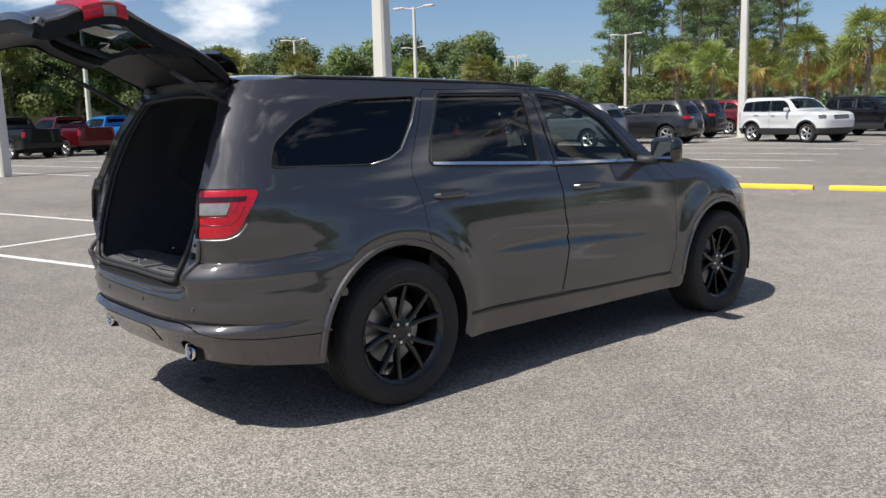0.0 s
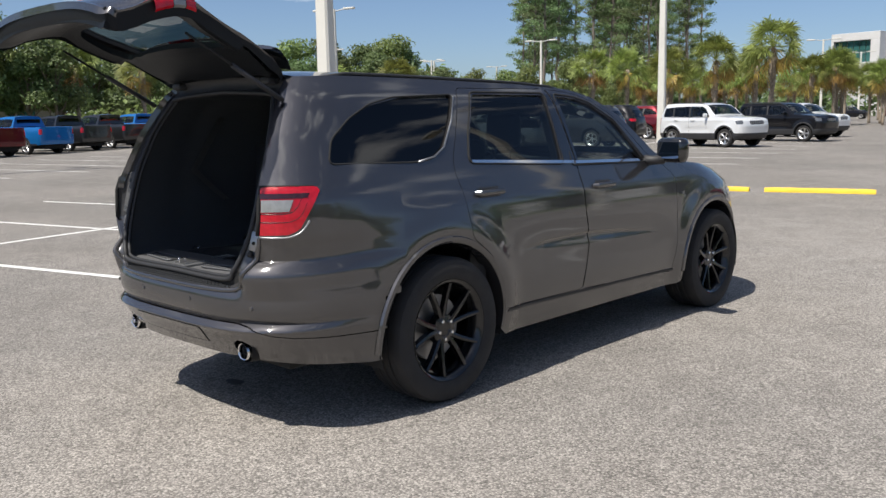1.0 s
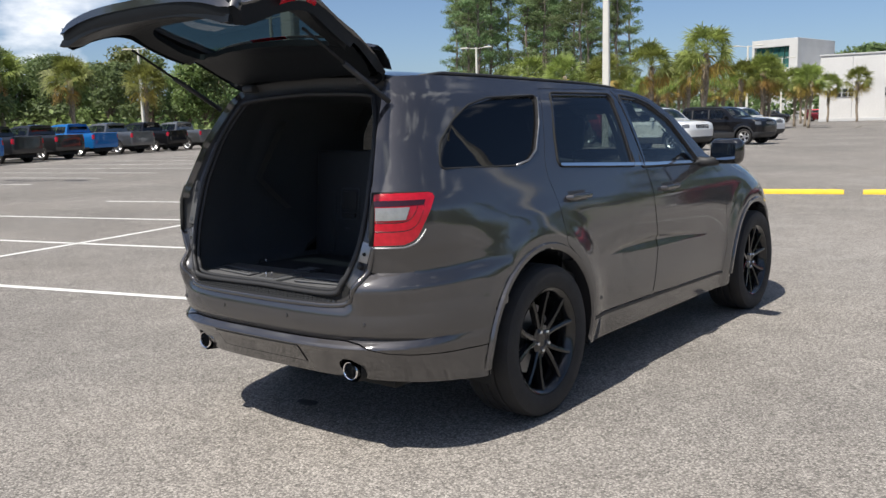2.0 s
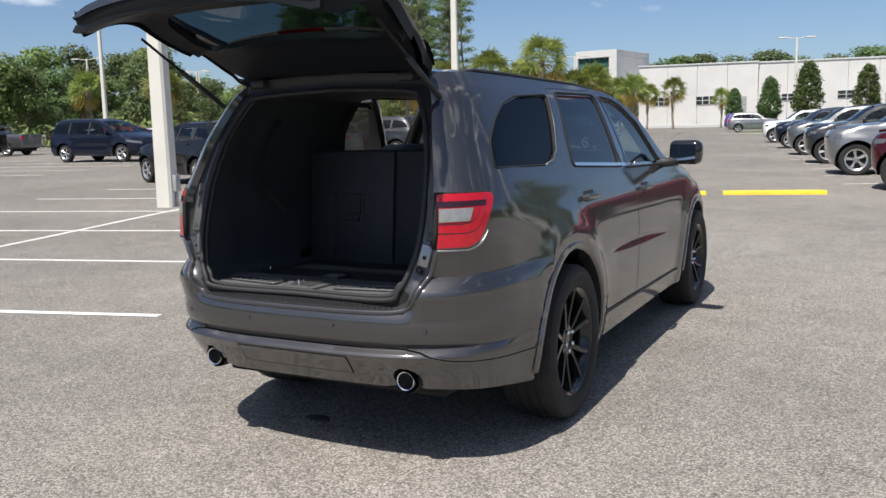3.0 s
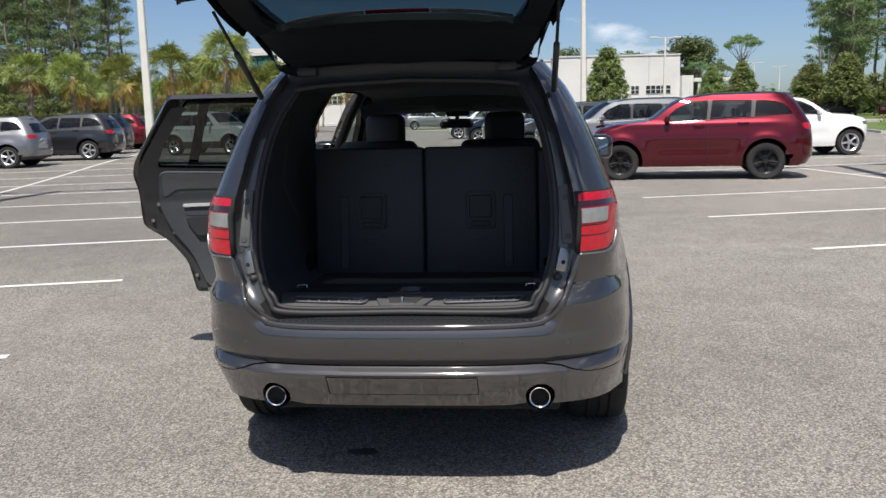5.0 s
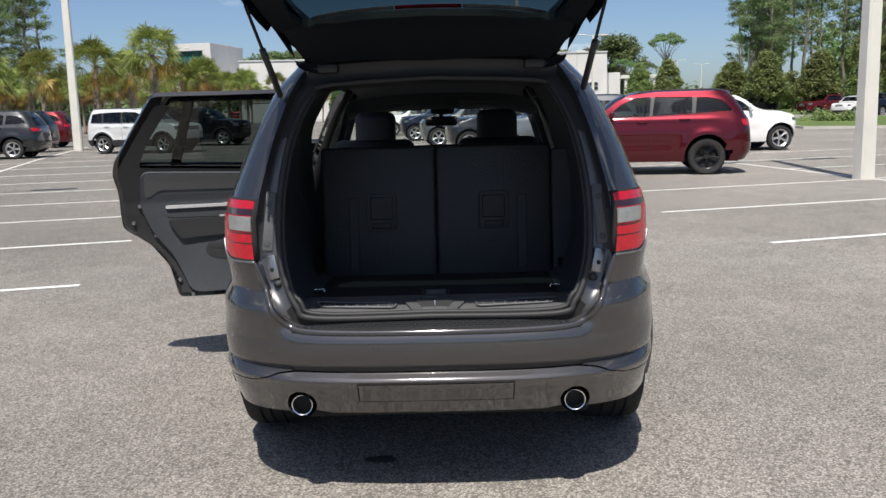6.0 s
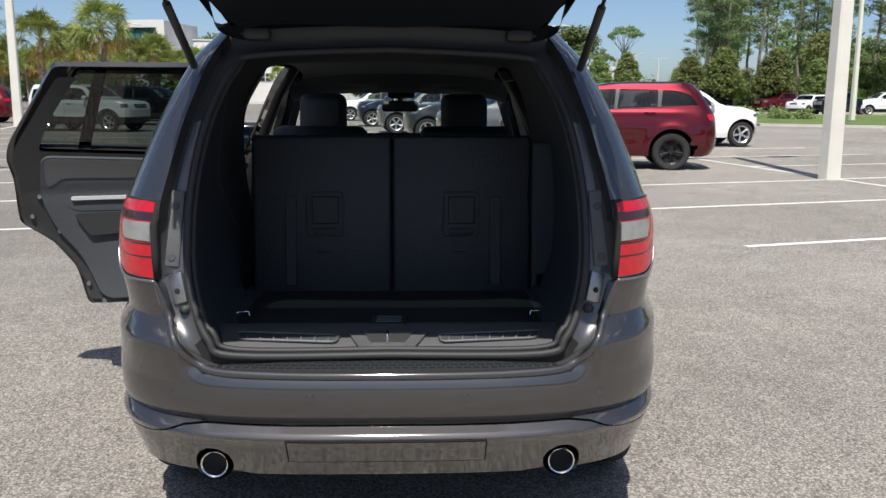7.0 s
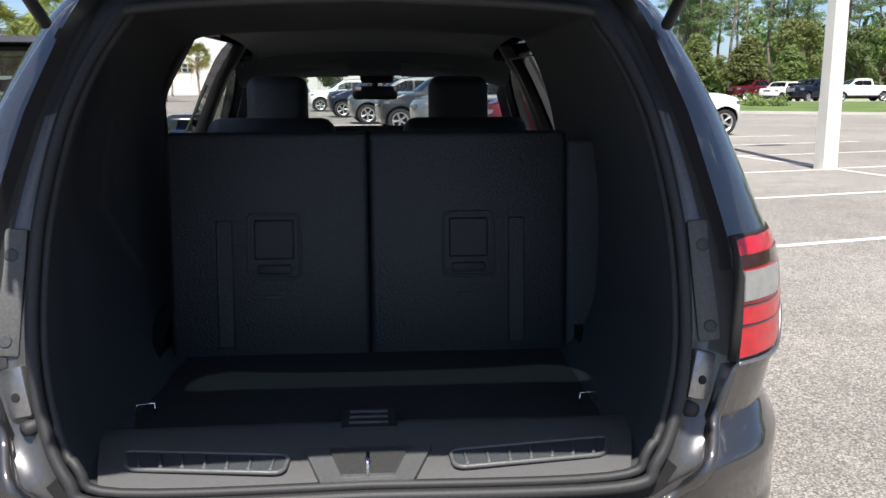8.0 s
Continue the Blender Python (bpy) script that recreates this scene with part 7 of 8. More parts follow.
for paint, wx, wy, hd, kind in (("white", -33.0, 138.0, -80, "suv"), ("white", -24.5, 132.0, -82, "suv"), ("white", -13.0, 126.0, -84, "suv"), ("violet", -12.5, 88.0, 12, "suv"), ("silver", -9.6, 72.5, 10, "suv"), ("black", -36.0, 112.0, 5, "suv"), ("maroon", -31.0, 116.0, 5, "suv")):
    vehicle(kind, paint, *spread(wx, wy), hd, {"white": "white", "violet": "violet", "silver": "silver", "black": "black", "maroon": "dark red"}[paint] + " car parked near the far building", group="cars by the far building", scale=0.95)


# ---------------------------------------------------------------- light poles
def light_pole(x, y, h=9.6, w=0.30, turn=15.0, box_on=False, arms=True, label="pale square light pole with two lamp heads"):
    root = empty("light_pole", pose(x, y, ground_z(x, y), 0, 0, turn), label, "light pole", "light poles")
    bm = bmesh.new()
    rows = []
    for z, k in ((0, 1.0), (h * 0.5, 0.82), (h, 0.62)):
        a, b = w / 2 * k, w / 2 * k * 0.72
        rows.append([(px, py, z) for px, py in ((-a, -b), (-b, -a), (b, -a), (a, -b), (a, b), (b, a), (-b, a), (-a, b), (-a, -b))])
    surface(bm, rows)
    bmesh.ops.remove_doubles(bm, verts=bm.verts[:], dist=1e-5)
    bmesh.ops.recalc_face_normals(bm, faces=bm.faces[:])
    part("pole", bm, M_POLE, root, smooth=False)
    for s in (-1, 1):
        bm = bmesh.new()
        tube(bm, [(0, 0, h - 0.15), (s * 0.5, 0, h - 0.08), (s * 0.95, 0, h - 0.02)], 0.04, 8)
        part("arm", bm, M_POLE, root)
        bm = bmesh.new()
        box(bm, s * 1.35 - 0.45, s * 1.35 + 0.45, -0.17, 0.17, h - 0.08, h + 0.06, 0.05, 2)
        part("lamp_head", bm, M_POLE, root)
    if box_on:
        bm = bmesh.new()
        box(bm, 0.13, 0.25, -0.09, 0.09, 0.30, 0.62, 0.012, 2)
        part("electrical_box", bm, M_GALV, root, "grey electrical box")
        bm = bmesh.new()
        tube(bm, [(0.19, 0.0, 0.31), (0.19, 0.0, 0.02)], 0.025, 8)
        part("conduit", bm, M_GALV, root)


light_pole(-15.9, 32.7, w=0.36)
light_pole(-10.2, 8.45, w=0.34, box_on=True, label="pale square light pole with a grey electrical box")
light_pole(7.75, 12.15, w=0.31)
light_pole(-24.4, 4.65, w=0.34)
light_pole(3.77, 45.6, w=0.31)
for x, y in ((-45.2, 35.9), (-71.0, 40.7), (-82.0, 83.0), (-85.7, 101.0), (-52.2, 69.3), (-59.5, 101.3), (-32.5, 95.6), (-37.0, 122.0), (-44.7, 156.8), (-74.0, 58.2), (-80.5, 81.0), (27.4, 46.2),
             (-56.5, 15.8)):
    light_pole(*spread(x, y), 9.25, 0.30)
for az, d in ((4.7, 97), (-8.4, 101), (-17.6, 128), (-18.0, 120), (-13.9, 170), (-15.4, 190)):
    light_pole(*sight(az, d), 9.25, 0.30)


# ---------------------------------------------------------------- planted ground
def grass_bed(name, pts, label, kerb=True, h=0.13):
    """A raised bed of grass inside a concrete kerb."""
    root = empty(name, pose(0, 0, 0), label, "grass bed", kind="structure")
    pts = [spread(*p) for p in pts]
    k = len(pts)
    inner = grown(pts, -0.18)
    bm = bmesh.new()
    a = [bm.verts.new((x, y, -0.02)) for x, y in pts]
    b = [bm.verts.new((x, y, h)) for x, y in pts]
    c = [bm.verts.new((x, y, h)) for x, y in inner]
    d = [bm.verts.new((x, y, h - 0.03)) for x, y in inner]
    for i in range(k):
        j = (i + 1) % k
        for p, q in ((a, b), (b, c), (c, d)):
            bm.faces.new((p[i], p[j], q[j], q[i]))
    bmesh.ops.recalc_face_normals(bm, faces=bm.faces[:])
    part("kerb", bm, M_KERB, root, smooth=False)
    bm = bmesh.new()
    bm.faces.new([bm.verts.new((x, y, h - 0.02)) for x, y in inner])
    bmesh.ops.triangulate(bm, faces=bm.faces[:])
    part("turf", bm, M_GRASS, root)
    return root


grass_bed("grass_strip", [(18.2, 38.4), (24.0, 35.2), (60.0, 19.0), (92.0, 30.0), (50.0, 55.0), (30.0, 62.0), (21.5, 56.0)], "strip of mown grass inside a pale kerb")
grass_bed("grass_verge", [(22, 74), (60, 62), (110, 40), (260, 30), (260, 330), (-20, 330), (28, 150)], "broad grass verge under tall pines")
grass_bed("grass_verge", [(-48.5, 4), (-52, 30), (-62, 62), (-46, 66), (-44, 80), (-70, 150), (-260, 330), (-420, 100), (-300, -60), (-60, -40)], "broad grass verge under dense trees")
grass_bed("planted_island", [(-24, 44), (-15.5, 46.5), (-17.0, 53.5), (-26, 51)], "planted island with palms in the car park")
grass_bed("planted_island", [(-13.5, 66), (-5.5, 68), (-6.5, 74), (-14.5, 72)], "grass island at the end of a row")
grass_bed("building_bed", [(-75, 140), (-42, 146), (40, 112), (42, 116), (-40, 151), (-76, 146)], "planted bed along the far building")


# ---------------------------------------------------------------- trees
def raw(name, verts, faces, mat):
    me = bpy.data.meshes.new(name)
    me.from_pydata([tuple(v) for v in verts], [], faces)
    me.materials.append(mat)
    return me


def leaf_quads(rng, centres, radii, count, size, flat=0.65, fill=0.55):
    """Small tilted leaf plates, crowded towards the outside of each clump."""
    centres, radii = np.array(centres, float), np.array(radii, float)
    pick = rng.choice(len(centres), count, p=(radii ** 2) / (radii ** 2).sum())
    d = rng.normal(size=(count, 3))
    d /= np.linalg.norm(d, axis=1, keepdims=True)
    rad = radii[pick] * (fill + (1 - fill) * rng.random(count)) * (0.85 + 0.3 * rng.random(count))
    p = centres[pick] + d * rad[:, None] * np.array([1, 1, flat])
    n = d + rng.normal(scale=0.7, size=(count, 3)) + np.array([0, 0, 0.5])
    n /= np.linalg.norm(n, axis=1, keepdims=True)
    t = np.cross(n, rng.normal(size=(count, 3)))
    t /= np.maximum(np.linalg.norm(t, axis=1, keepdims=True), 1e-6)
    b = np.cross(n, t)
    s = size * (0.6 + 0.8 * rng.random(count))[:, None]
    quad = np.stack([p - t * s, p - b * s * 0.55 + n * s * 0.15, p + t * s, p + b * s * 0.55 + n * s * 0.1], 1)
    return quad.reshape(-1, 3), [(4 * i, 4 * i + 1, 4 * i + 2, 4 * i + 3) for i in range(count)]


def limb_mesh(name, limbs, mat, n=7):
    bm = bmesh.new()
    for pts, radii in limbs:
        tube(bm, pts, radii, n)
    return finish(bm, name, mat)


def bent(rng, a, b, wob, k=5):
    a, b = np.array(a, float), np.array(b, float)
    return [tuple(a + (b - a) * i / k + (rng.normal(scale=wob, size=3) if 0 < i < k else 0)) for i in range(k + 1)]


@lru_cache(maxsize=None)
def broad_tree(seed, tall, leaf="leaf"):
    """Broadleaf: forked trunk and a lumpy open crown, about 10 m tall."""
    rng = np.random.default_rng(seed)
    limbs = [(bent(rng, (0, 0, -0.1), (0.2, 0.1, 4.2), 0.08), [0.26, 0.23, 0.2, 0.17, 0.15, 0.12])]
    cs, rs = [], []
    for k in range(15):
        a, up = rng.random() * 6.28, rng.random()
        out = (0.6 + 2.7 * rng.random()) * (1 - 0.45 * up)
        z = 3.4 + 5.8 * up
        c = (out * math.cos(a), out * math.sin(a), z)
        cs.append(c)
        rs.append(1.0 + 0.9 * rng.random())
        limbs.append((bent(rng, (0.1, 0.05, 2.2 + 1.9 * up), c, 0.15), [0.10, 0.08, 0.06, 0.05, 0.03, 0.02]))
    v, f = leaf_quads(rng, cs, rs, 4200, 0.19)
    return limb_mesh("trunk", limbs, M_BARK), raw("crown", v, f, M_LEAF if leaf == "leaf" else M_LEAF2)


@lru_cache(maxsize=None)
def pine_tree(seed):
    """Tall slender pine, bare below, with loose tufts of needles above; about 22 m."""
    rng = np.random.default_rng(seed)
    h = 22.0
    limbs = [(bent(rng, (0, 0, -0.1), (rng.normal() * 0.4, rng.normal() * 0.4, h), 0.12, 8), [0.20, 0.18, 0.16, 0.15, 0.13, 0.11, 0.09, 0.06, 0.03])]
    cs, rs = [], []
    for k in range(46):
        z = h * (0.30 + 0.69 * rng.random() ** 0.85)
        a = rng.random() * 6.28
        out = (0.4 + 2.6 * rng.random()) * (1.15 - 0.75 * (z / h - 0.30) / 0.70)
        c = (out * math.cos(a), out * math.sin(a), z + 0.35 * out)
        cs.append(c)
        rs.append(0.6 + 0.8 * rng.random())
        limbs.append((bent(rng, (0, 0, z - 0.2), c, 0.1, 3), [0.05, 0.035, 0.025, 0.012]))
    v, f = leaf_quads(rng, cs, rs, 9000, 0.10, 0.5, 0.1)
    return limb_mesh("trunk", limbs, M_PINE_BARK, 6), raw("crown", v, f, M_NEEDLE)


@lru_cache(maxsize=None)
def umbrella_pine(seed):
    """Pine with a high flat spreading crown on bare forking limbs; about 13 m."""
    rng = np.random.default_rng(seed)
    limbs = [(bent(rng, (0, 0, -0.1), (0.3, 0.2, 9.0), 0.12, 6), [0.22, 0.2, 0.18, 0.16, 0.14, 0.12, 0.10])]
    cs, rs = [], []
    for k in range(22):
        a, out = k * 2.4, 0.4 + 3.4 * math.sqrt((k + 0.5) / 22)
        c = (out * math.cos(a), out * math.sin(a), 12.6 - 0.12 * out * out + 0.3 * rng.normal())
        cs.append(c)
        rs.append(0.75 + 0.35 * rng.random())
        limbs.append((bent(rng, (0.2, 0.1, 6.8 + 2.0 * rng.random()), (c[0], c[1], c[2] - 0.3), 0.1, 3), [0.07, 0.05, 0.035, 0.02]))
    v, f = leaf_quads(rng, cs, rs, 3600, 0.15, 0.45, 0.15)
    return limb_mesh("trunk", limbs, M_PINE_BARK, 6), raw("crown", v, f, M_NEEDLE)


@lru_cache(maxsize=None)
def palm_tree(seed):
    """Cabbage palm: rough trunk, round head of stiff fan fronds, brown skirt; about 8 m."""
    rng = np.random.default_rng(seed)
    h = 6.0
    bm = bmesh.new()
    tube(bm, bent(rng, (0, 0, -0.1), (rng.normal() * 0.25, rng.normal() * 0.2, h), 0.04, 8), [0.20, 0.18, 0.17, 0.17, 0.18, 0.20, 0.23, 0.25, 0.18], 10)
    for k in range(46):
        z = h * (0.45 + 0.55 * k / 46)
        a = k * 2.4
        tube(bm, [(0.17 * math.cos(a), 0.17 * math.sin(a), z), (0.30 * math.cos(a), 0.30 * math.sin(a), z + 0.30)], [0.05, 0.025], 4)
    trunk = finish(bm, "trunk", M_PALM_BARK)
    meshes = [trunk]
    for count, lo, hi, mat, nm in ((62, -0.45, 1.45, M_PALM, "fronds"), (9, -1.2, -0.55, M_DRY, "dry_fronds")):
        vs, fs = [], []
        for k in range(count):
            a, el = rng.random() * 6.28, lo + (hi - lo) * rng.random()
            ln = 1.2 + 0.55 * rng.random()
            d = Vector((math.cos(a) * math.cos(el), math.sin(a) * math.cos(el), math.sin(el)))
            side = Vector((-math.sin(a), math.cos(a), 0))
            up = side.cross(d)
            turn = rng.uniform(-1.15, 1.15)
            side, up = side * math.cos(turn) + up * math.sin(turn), up * math.cos(turn) - side * math.sin(turn)
            o = Vector((0, 0, h + 0.1))
            stem = o + d * ln * 0.9
            b0 = len(vs)
            vs += [o - side * 0.02, o + side * 0.02, stem + side * 0.03, stem - side * 0.03]
            fs.append((b0, b0 + 1, b0 + 2, b0 + 3))
            for j in range(17):
                fan = radians(-100 + 200 * j / 16)
                q = (d * math.cos(fan) + side * math.sin(fan)).normalized()
                l2 = (0.78 + 0.36 * math.cos(fan * 0.8)) * (0.75 + 0.5 * rng.random())
                w = q.cross(up).normalized() * 0.042
                midp = stem + q * l2 * 0.55 + up * 0.06
                tip = stem + q * l2 + Vector((0, 0, -0.16 - 0.34 * rng.random()))
                b0 = len(vs)
                vs += [stem, midp - w, tip, midp + w]
                fs.append((b0, b0 + 1, b0 + 2, b0 + 3))
        meshes.append(raw(nm, vs, fs, mat))
    return tuple(meshes)


@lru_cache(maxsize=None)
def clipped_tree(seed):
    """Young tree with a dense egg-shaped crown; about 5.5 m."""
    rng = np.random.default_rng(seed)
    limbs = [(bent(rng, (0, 0, -0.1), (0, 0, 3.5), 0.03), [0.09, 0.085, 0.08, 0.07, 0.05, 0.03])]
    cs, rs = [], []
    for k in range(260):
        u = rng.random()
        w = 1.36 * (1 - u) ** 0.45 * min(1.0, (u + 0.16) / 0.34)
        a, q = rng.random() * 6.28, 0.45 + 0.5 * rng.random() ** 0.6
        cs.append((w * q * math.cos(a), w * q * math.sin(a), 1.25 + 4.1 * u))
        rs.append(0.26 + 0.14 * rng.random())
    v, f = leaf_quads(rng, cs, rs, 9500, 0.09, 1.0, 0.3)
    return limb_mesh("trunk", limbs, M_BARK), raw("crown", v, f, M_LEAF2 if seed == 63 else M_HEDGE)


def plant(name, meshes, x, y, scale, label, group, z=0.1, fat=1.0):
    root = empty(name, pose(x, y, z, 0, 0, random.uniform(0, 360)) @ Matrix.Diagonal((scale * fat, scale * fat, scale, 1)), label, "tree" if name != "palm" else "palm tree", group)
    for me in meshes:
        part(me.name.split(".")[0], me, None, root)
    return root


rnd = random.Random(7)
# broad trees along the left edge
for k in range(46):
    az = 84 - k * 1.02 + rnd.uniform(-0.6, 0.6)
    d = 88 + 34 * rnd.random() + (0 if az > 50 else 26)
    x, y = polar(az, d)
    plant("tree", broad_tree(k % 5, 1, "leaf" if k % 3 else "bright"), x, y, (0.72 + 0.38 * rnd.random()) * (d / 100) * (1.0 if az > 46 else 0.66), "leafy green tree at the edge of the lot", "trees along the left edge")
for k in range(16):
    x, y = polar(82 - k * 0.95 + rnd.uniform(-0.5, 0.5), 66 + 9 * rnd.random())
    plant("tree", broad_tree(k % 5, 1, "leaf" if k % 3 else "bright"), x, y, 0.72 + 0.3 * rnd.random(), "leafy green tree in front of a pale house", "trees along the left edge")
for k in range(18):
    x, y = polar(43 - k * 0.8 + rnd.uniform(-0.5, 0.5), 88 + 20 * rnd.random())
    plant("tree", broad_tree(k % 5, 1, "bright" if k % 3 else "leaf"), x, y, 0.50 + 0.25 * rnd.random(), "bushy green tree under the pines", "trees under the pines")
# tall pines
for k in range(34):
    az = 39.0 - 12.5 * rnd.random()
    d = 112 + 46 * rnd.random()
    x, y = polar(az, d)
    plant("pine_tree", pine_tree(20 + k % 5), x, y, (1.02 + 0.3 * rnd.random()) * (1.0 if az > 22 else 0.86), "tall slender pine with a bare trunk", "stand of pines")
for k in range(40):
    az = -13.5 - 24 * rnd.random()
    if az > -17.2:
        az -= 5.5
    d = 100 + 62 * rnd.random()
    x, y = polar(az, d)
    plant("pine_tree", pine_tree(20 + k % 5), x, y, (0.92 + 0.3 * rnd.random()) * (0.72 if az > -17 else 1.0), "tall slender pine with a bare trunk", "stand of pines behind the grass")
for k in range(26):
    az = -16.5 - 20 * rnd.random()
    d = 98 + 40 * rnd.random()
    x, y = polar(az, d)
    plant("tree", broad_tree(k % 5, 1, "bright" if k % 3 else "leaf"), x, y, (0.40 + 0.25 * rnd.random()) * (1.0 if az > -24 else 1.35), "bushy green tree under the pines", "trees behind the grass strip")
# a lone flat-topped pine with a bare trunk
for az, d, s in ((-13.2, 150, 1.0), (-10.6, 165, 0.75), (-12.0, 170, 0.72)):
    x, y = sight(az, d)
    plant("pine_tree", umbrella_pine(29), x, y, s, "flat-topped pine with a bare trunk", "stand of pines behind the grass", fat=0.72)
# palms
for k in range(22):
    az = 30.5 - 15.5 * (k / 21) + rnd.uniform(-0.7, 0.7)
    d = 70 + 26 * rnd.random()
    x, y = polar(az, d)
    plant("palm", palm_tree(40 + k % 4), x, y, 0.60 + 0.22 * rnd.random(), "cabbage palm with fan fronds and brown skirt", "palms along the lot")
for az, d, s in ((27.8, 62, 0.74), (30.6, 66, 0.78), (24.8, 60, 0.80), (33.0, 70, 0.84), (21.4, 60, 0.92), (22.6, 70, 0.80), (18.0, 74, 0.78), (72.5, 70, 0.95), (67.0, 72, 1.0), (63.0, 74, 0.95), (58.5, 78, 0.9), (76, 70, 0.9), (46.5, 95, 1.0), (51, 92, 0.95)):
    x, y = polar(az, d)
    plant("palm", palm_tree(40 + int(az) % 4), x, y, s, "cabbage palm with fan fronds and brown skirt", "palms along the lot")
for az, d, s in ((9.05, 118, 0.62), (11.95, 116, 0.80), (13.55, 118, 0.74), (15.0, 112, 0.75), (16.8, 110, 0.82)):
    x, y = sight(az, d)
    plant("palm", palm_tree(40 + int(d) % 4), x, y, s, "slim palm in front of the far building", "palms by the building")
# clipped young trees before the long building
for k, (az, d, s, fat) in enumerate(((6.1, 95, 0.95, 1.05), (3.95, 93, 1.18, 1.05), (0.75, 95, 1.10, 1.0), (-2.0, 100, 0.75, 0.9), (-4.7, 80, 1.24, 1.25), (-11.2, 84, 0.92, 1.2), (-13.0, 88, 1.0, 1.25), (8.2, 100, 0.8, 1.0))):
    x, y = sight(az, d)
    plant("tree", clipped_tree(63 if az < -3 else 60 + k % 3), x, y, s, "young tree with a dense egg-shaped crown", "clipped young trees", fat=fat)
for az, d, s in ((-16.9, 92, 0.95), (-18.8, 88, 1.07), (-21.8, 88, 1.03), (-24.3, 92, 0.9)):
    x, y = sight(az, d)
    plant("tree", clipped_tree(63), x, y, s, "young bright green tree on the verge", "young trees on the verge", fat=1.5)
# rounded crowns beyond the roofs
for k in range(26):
    az = 15.5 - 1.05 * k + rnd.uniform(-0.4, 0.4)
    el = rnd.choice((3.2, 3.55, 3.75, 3.95, 4.15))
    x, y = sight(az, 205 + 30 * rnd.random())
    plant("tree", broad_tree(k % 5, 1), x, y, (1.5 + 215 * math.tan(radians(el))) / 10.3, "rounded treetop beyond the white building", "trees beyond the white building", fat=1.25)


def thicket(name, az0, az1, d0, d1, count, h0, h1, size, mat, label, seed, r0=1.3, r1=2.9):
    """A dense belt of undergrowth and far woods."""
    rng = np.random.default_rng(seed)
    n = int(abs(az1 - az0) * 3.0)
    cs, rs = [], []
    for k in range(n):
        az = az0 + (az1 - az0) * rng.random()
        d = d0 + (d1 - d0) * rng.random()
        x, y = polar(az, d)
        h = h0 + (h1 - h0) * rng.random() ** 1.4
        for q in range(4):
            r = r0 + (r1 - r0) * rng.random()
            cs.append((x + rng.normal() * r0, y + rng.normal() * r0, max(0.45 * r0, h * (q + 0.6) / 4.0)))
            rs.append(r)
    v, f = leaf_quads(rng, cs, rs, count, size, 0.9, 0.35)
    ob = part(name, raw(name, v, f, mat), None)
    tagged(ob, label, "woods", kind="stuff")


thicket("woods", 86, 42, 118, 150, 24000, 4.0, 8.6, 0.48, M_LEAF, "dense green woods behind the car park", 1)
thicket("woods", 44, 14, 150, 190, 15000, 4.0, 7.5, 0.6, M_LEAF, "dense green woods behind the palms", 2)
thicket("woods", -10, -40, 125, 170, 22000, 1.6, 3.6, 0.42, M_LEAF2, "dense green woods behind the pines", 3)
thicket("woods", -23.5, -40, 135, 160, 20000, 5.0, 13.0, 0.5, M_LEAF, "tall dense woods behind the pines", 7)
thicket("woods", 17, -14, 235, 270, 12000, 7.0, 12.5, 0.55, M_LEAF, "distant treetops behind the white building", 4)
# unseen belts out of view, added to put dark reflections in the paint
thicket("woods", -44, -180, 75, 110, 16000, 5.0, 12.0, 0.7, M_LEAF, "unseen woods added on the near side of the car park", 8, 1.8, 3.6)
thicket("woods", -180, -284, 80, 110, 12000, 5.0, 12.0, 0.7, M_LEAF, "unseen woods added on the near side of the car park", 9, 1.8, 3.6)
thicket("undergrowth", 84, 44, 84, 92, 5000, 0.8, 2.6, 0.32, M_LEAF2, "low bright undergrowth at the edge of the lot", 5)
thicket("shrubs", -21.5, -24.5, 56.0, 59.0, 2200, 0.3, 0.7, 0.09, M_LEAF2, "low bright shrubs on the verge", 6, 0.35, 0.6)


# ---------------------------------------------------------------- buildings
def wall_box(parent, name, x0, x1, y0, y1, z0, z1, mat, bevel=0.03):
    bm = bmesh.new()
    box(bm, x0, x1, y0, y1, z0, z1, bevel, 1)
    return part(name, bm, mat, parent, smooth=False)


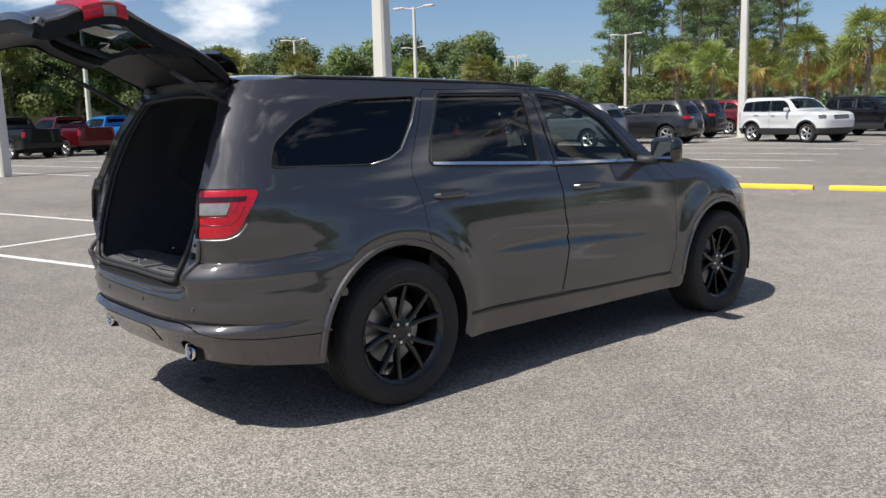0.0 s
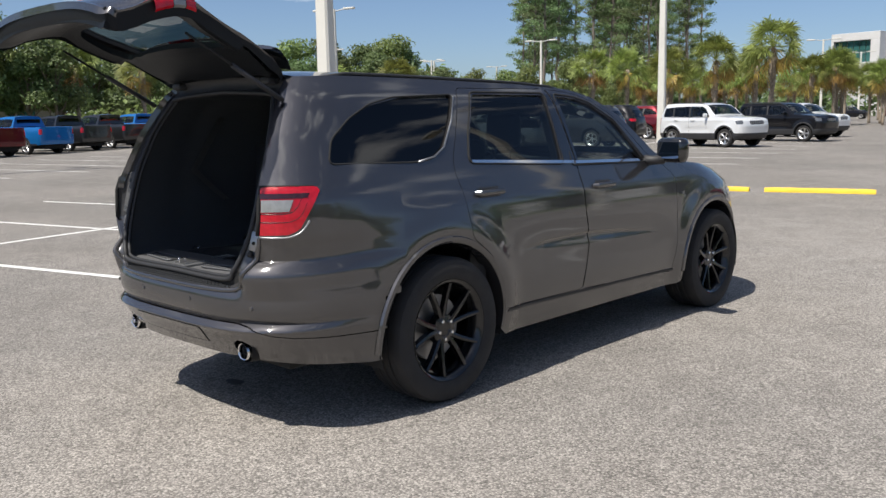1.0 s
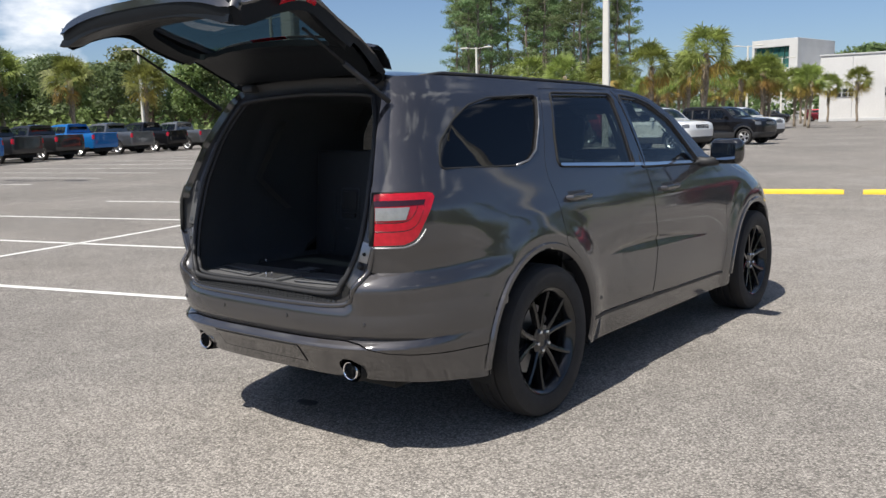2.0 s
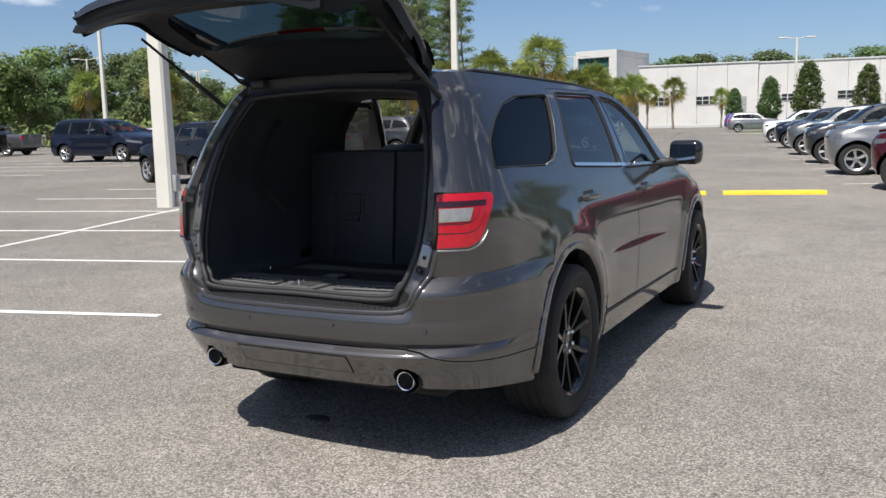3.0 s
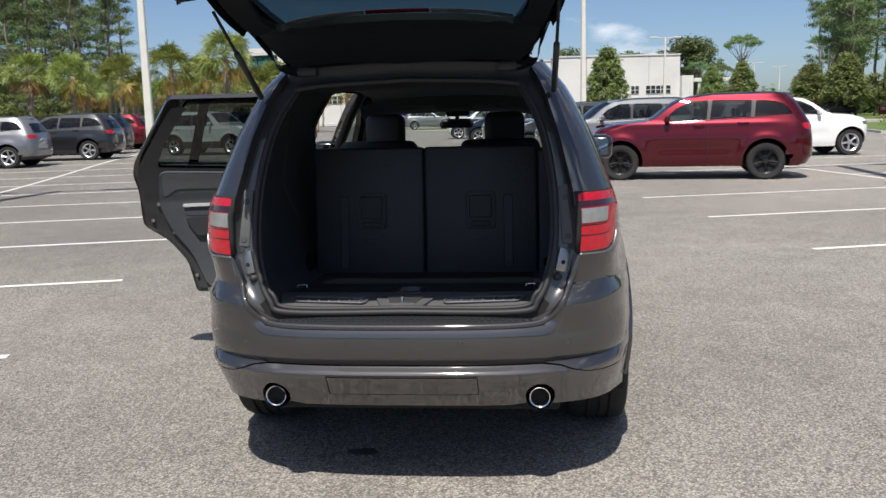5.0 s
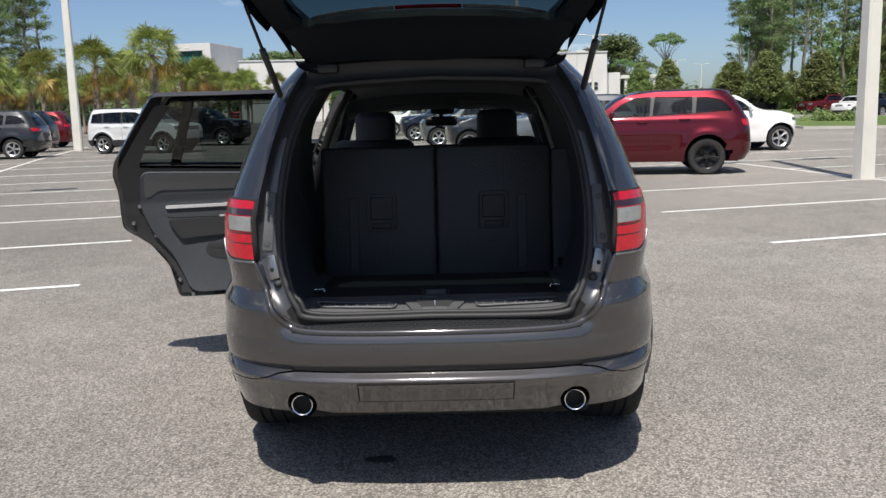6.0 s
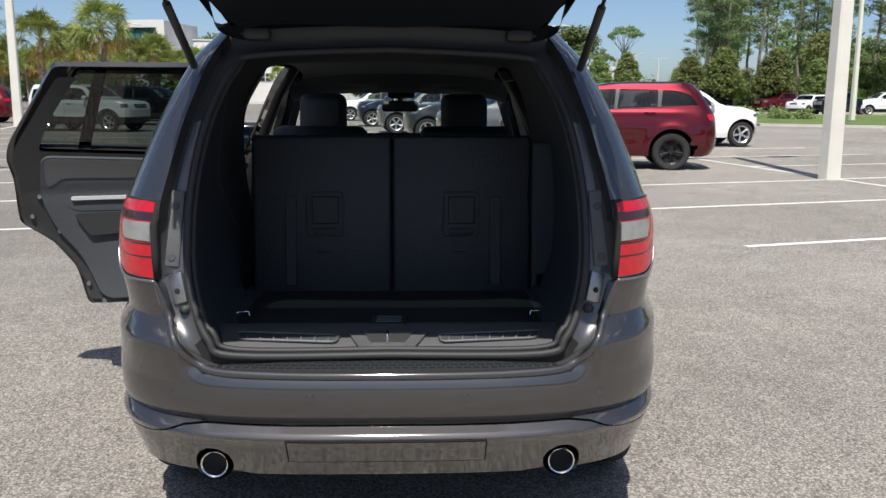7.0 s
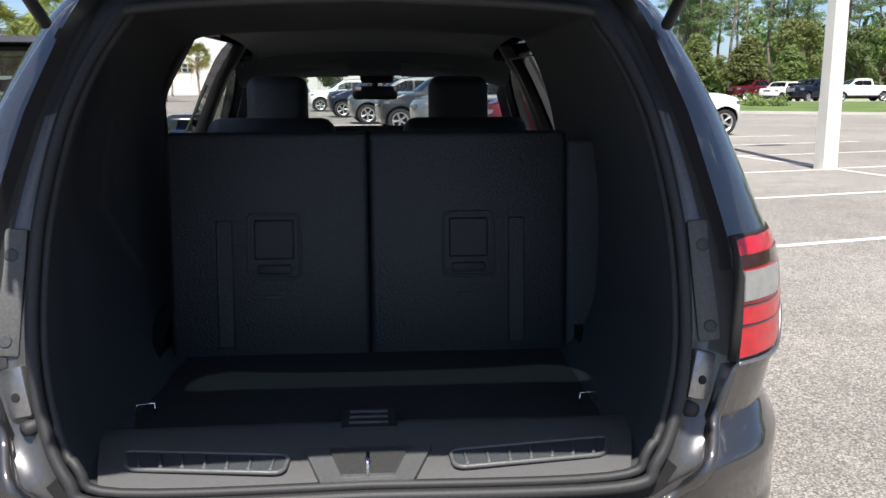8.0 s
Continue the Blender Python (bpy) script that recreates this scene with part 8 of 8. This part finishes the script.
def warehouse():
    """Long white building in three lengths, the last one standing forward; its front looks down -y."""
    p0, p1 = Vector(sight(14.1, 127.0)), Vector(sight(-9.28, 131.0))
    run = (p1 - p0).normalized()
    root = empty("warehouse", pose(p0.x, p0.y, 0, 0, 0, math.degrees(math.atan2(run.y, run.x))), "long white flat-roofed building with dark windows", "building")

    def along(az):
        """How far along the front a bearing meets it."""
        o, d = Vector((1.3, -4.2)), Vector((-math.sin(radians(az)), math.cos(radians(az))))
        return (o - p0).cross(d) / run.cross(d)

    for a, b, proud, h, panels in ((along(14.1), along(6.95), 0.4, 8.6, 4), (along(6.95), along(-1.35), 0.0, 8.5, 5), (along(-1.35), along(-8.95), 4.0, 8.72, 4)):
        step = (b - a) / panels
        for i in range(panels):
            wall_box(root, "wall_panel", a + step * i + 0.015, a + step * (i + 1) - 0.015, -proud, 22, 0, h, M_WALL, 0.02)
        wall_box(root, "parapet", a - 0.05, b + 0.05, -proud - 0.12, 22.1, h, h + 0.22, M_WALL2)
        wall_box(root, "plinth", a, b, -proud - 0.06, -proud + 0.1, 0, 0.5, M_WALL2)
    for az0, az1, z0, z1, proud, panes in ((13.2, 12.2, 3.2, 4.4, 0.4, 3), (10.6, 9.4, 3.2, 4.4, 0.4, 3), (5.6, 4.9, 3.4, 4.4, 0.0, 2), (2.5, 1.55, 3.5, 4.6, 0.0, 2), (-6.0, -6.5, 3.5, 4.7, 4.0, 2), (-6.9, -8.4, 3.5, 4.7, 4.0, 5)):
        a, b = along(az0), along(az1)
        w = wall_box(root, "window_frame", a, b, -proud - 0.08, -proud + 0.1, z0, z1, M_WALL2, 0.02)
        q = (b - a) / panes
        for k in range(panes):
            for z2, z3 in ((z0 + 0.08, (z0 + z1) / 2 - 0.05), ((z0 + z1) / 2 + 0.05, z1 - 0.08)):
                wall_box(w, "pane", a + q * k + 0.06, a + q * (k + 1) - 0.06, -proud - 0.11, -proud - 0.06, z2, z3, M_BGPANE, 0.01)
    for az0, az1 in ((-0.05, -0.85), (8.3, 7.6), (-7.1, -8.1)):
        a, b = along(az0), along(az1)
        proud = 4.0 if az0 < -2 else 0.4 if az0 > 7 else 0.0
        top = 4.2 if az0 > -2 else 3.0
        d = wall_box(root, "roller_door", a, b, -proud - 0.06, -proud + 0.1, 0, top, M_DOORGREY, 0.02)
        for q in range(7):
            wall_box(d, "slat", a + 0.05, b - 0.05, -proud - 0.10, -proud - 0.065, 0.06 + q * top / 7, (q + 0.9) * top / 7, M_DOORGREY, 0.02)
    ln = along(-8.95)
    for az in (-3.4, -5.6):
        wall_box(root, "wall_lamp", along(az) - 0.25, along(az) + 0.25, -4.35, -4.0, 5.2, 5.5, M_BLACK)
    wall_box(root, "roof_unit", along(-7.6), along(-8.2), 1.0, 3.0, 8.4, 9.4, M_WALL2)
    wall_box(root, "entrance_block", ln, ln + 1.6, -5.0, 12, 0, 5.9, M_WALL)
    wall_box(root, "canopy", ln + 1.6, ln + 7.0, -5.4, 5.0, 5.0, 5.5, M_WALL)
    wall_box(root, "canopy_wall", ln + 1.7, ln + 6.4, 5.0, 5.4, 0, 5.0, M_DOORGREY)
    for x in (ln + 2.2, ln + 6.4):
        wall_box(root, "canopy_post", x, x + 0.4, -5.2, -4.8, 0, 5.0, M_WALL)


def showroom():
    """White three-storey block with a green glass front."""
    x0, y0 = sight(18.2, 185)
    x1, y1 = sight(15.6, 181)
    ang = math.degrees(math.atan2(y1 - y0, x1 - x0))
    ln = math.hypot(x1 - x0, y1 - y0)
    root = empty("showroom", pose(x0, y0, 0, 0, 0, ang) @ Matrix.Diagonal((1, 1, 1.09, 1)), "white modern building with green glass upper storey", "building")
    h = 14.2
    wall_box(root, "roof_slab", 0, ln, -0.4, 16, h - 1.3, h, M_WALL)
    wall_box(root, "side_pier", ln - 1.7, ln, -0.4, 16, 0, h - 1.3, M_WALL)
    wall_box(root, "side_pier", 0, 0.5, -0.4, 16, 0, h - 1.3, M_WALL)
    wall_box(root, "floor_band", 0.5, ln - 1.7, -0.3, 15, 8.0, 9.2, M_WALL)
    wall_box(root, "lower_wall", 0.5, ln - 1.7, 0.0, 15, 0, 8.0, M_WALL2)
    n = 6
    w = (ln - 2.2) / n
    for i in range(n):
        for k in range(2):
            wall_box(root, "glass_pane", 0.5 + w * i + 0.05, 0.5 + w * (i + 1) - 0.05, 0.25, 0.35, 9.2 + 1.85 * k + 0.04, 9.2 + 1.85 * (k + 1) - 0.04, M_TEAL)
        wall_box(root, "lower_window", 0.5 + w * i + 0.5, 0.5 + w * (i + 1) - 0.5, -0.06, 0.05, 0.2, 3.0, M_TEAL)
    wall_box(root, "side_wing", ln, ln + 14, 2.0, 14, 0, 7.5, M_WALL)


def cottage():
    """Pale low house behind the trees."""
    x, y = polar(74.5, 82)
    root = empty("house", pose(x, y, 0, 0, 0, 70), "pale low house with a grey roof behind trees", "house")
    wall_box(root, "wall", -9, 9, -4, 4, 0, 4.2, M_BEIGE)
    bm = bmesh.new()
    vs = [bm.verts.new(p) for p in ((-9.6, -4.6, 4.2), (9.6, -4.6, 4.2), (9.6, 4.6, 4.2), (-9.6, 4.6, 4.2), (-6, 0, 6.6), (6, 0, 6.6))]
    for q in ((0, 1, 5, 4), (2, 3, 4, 5), (0, 4, 3), (1, 2, 5), (0, 3, 2, 1)):
        bm.faces.new([vs[i] for i in q])
    part("roof", bm, M_ROOFGREY, root, smooth=False)
    for k in range(4):
        wall_box(root, "window", -7 + 4.2 * k, -5.6 + 4.2 * k, -4.06, -3.95, 1.2, 2.8, M_TEAL)


warehouse()
showroom()
cottage()
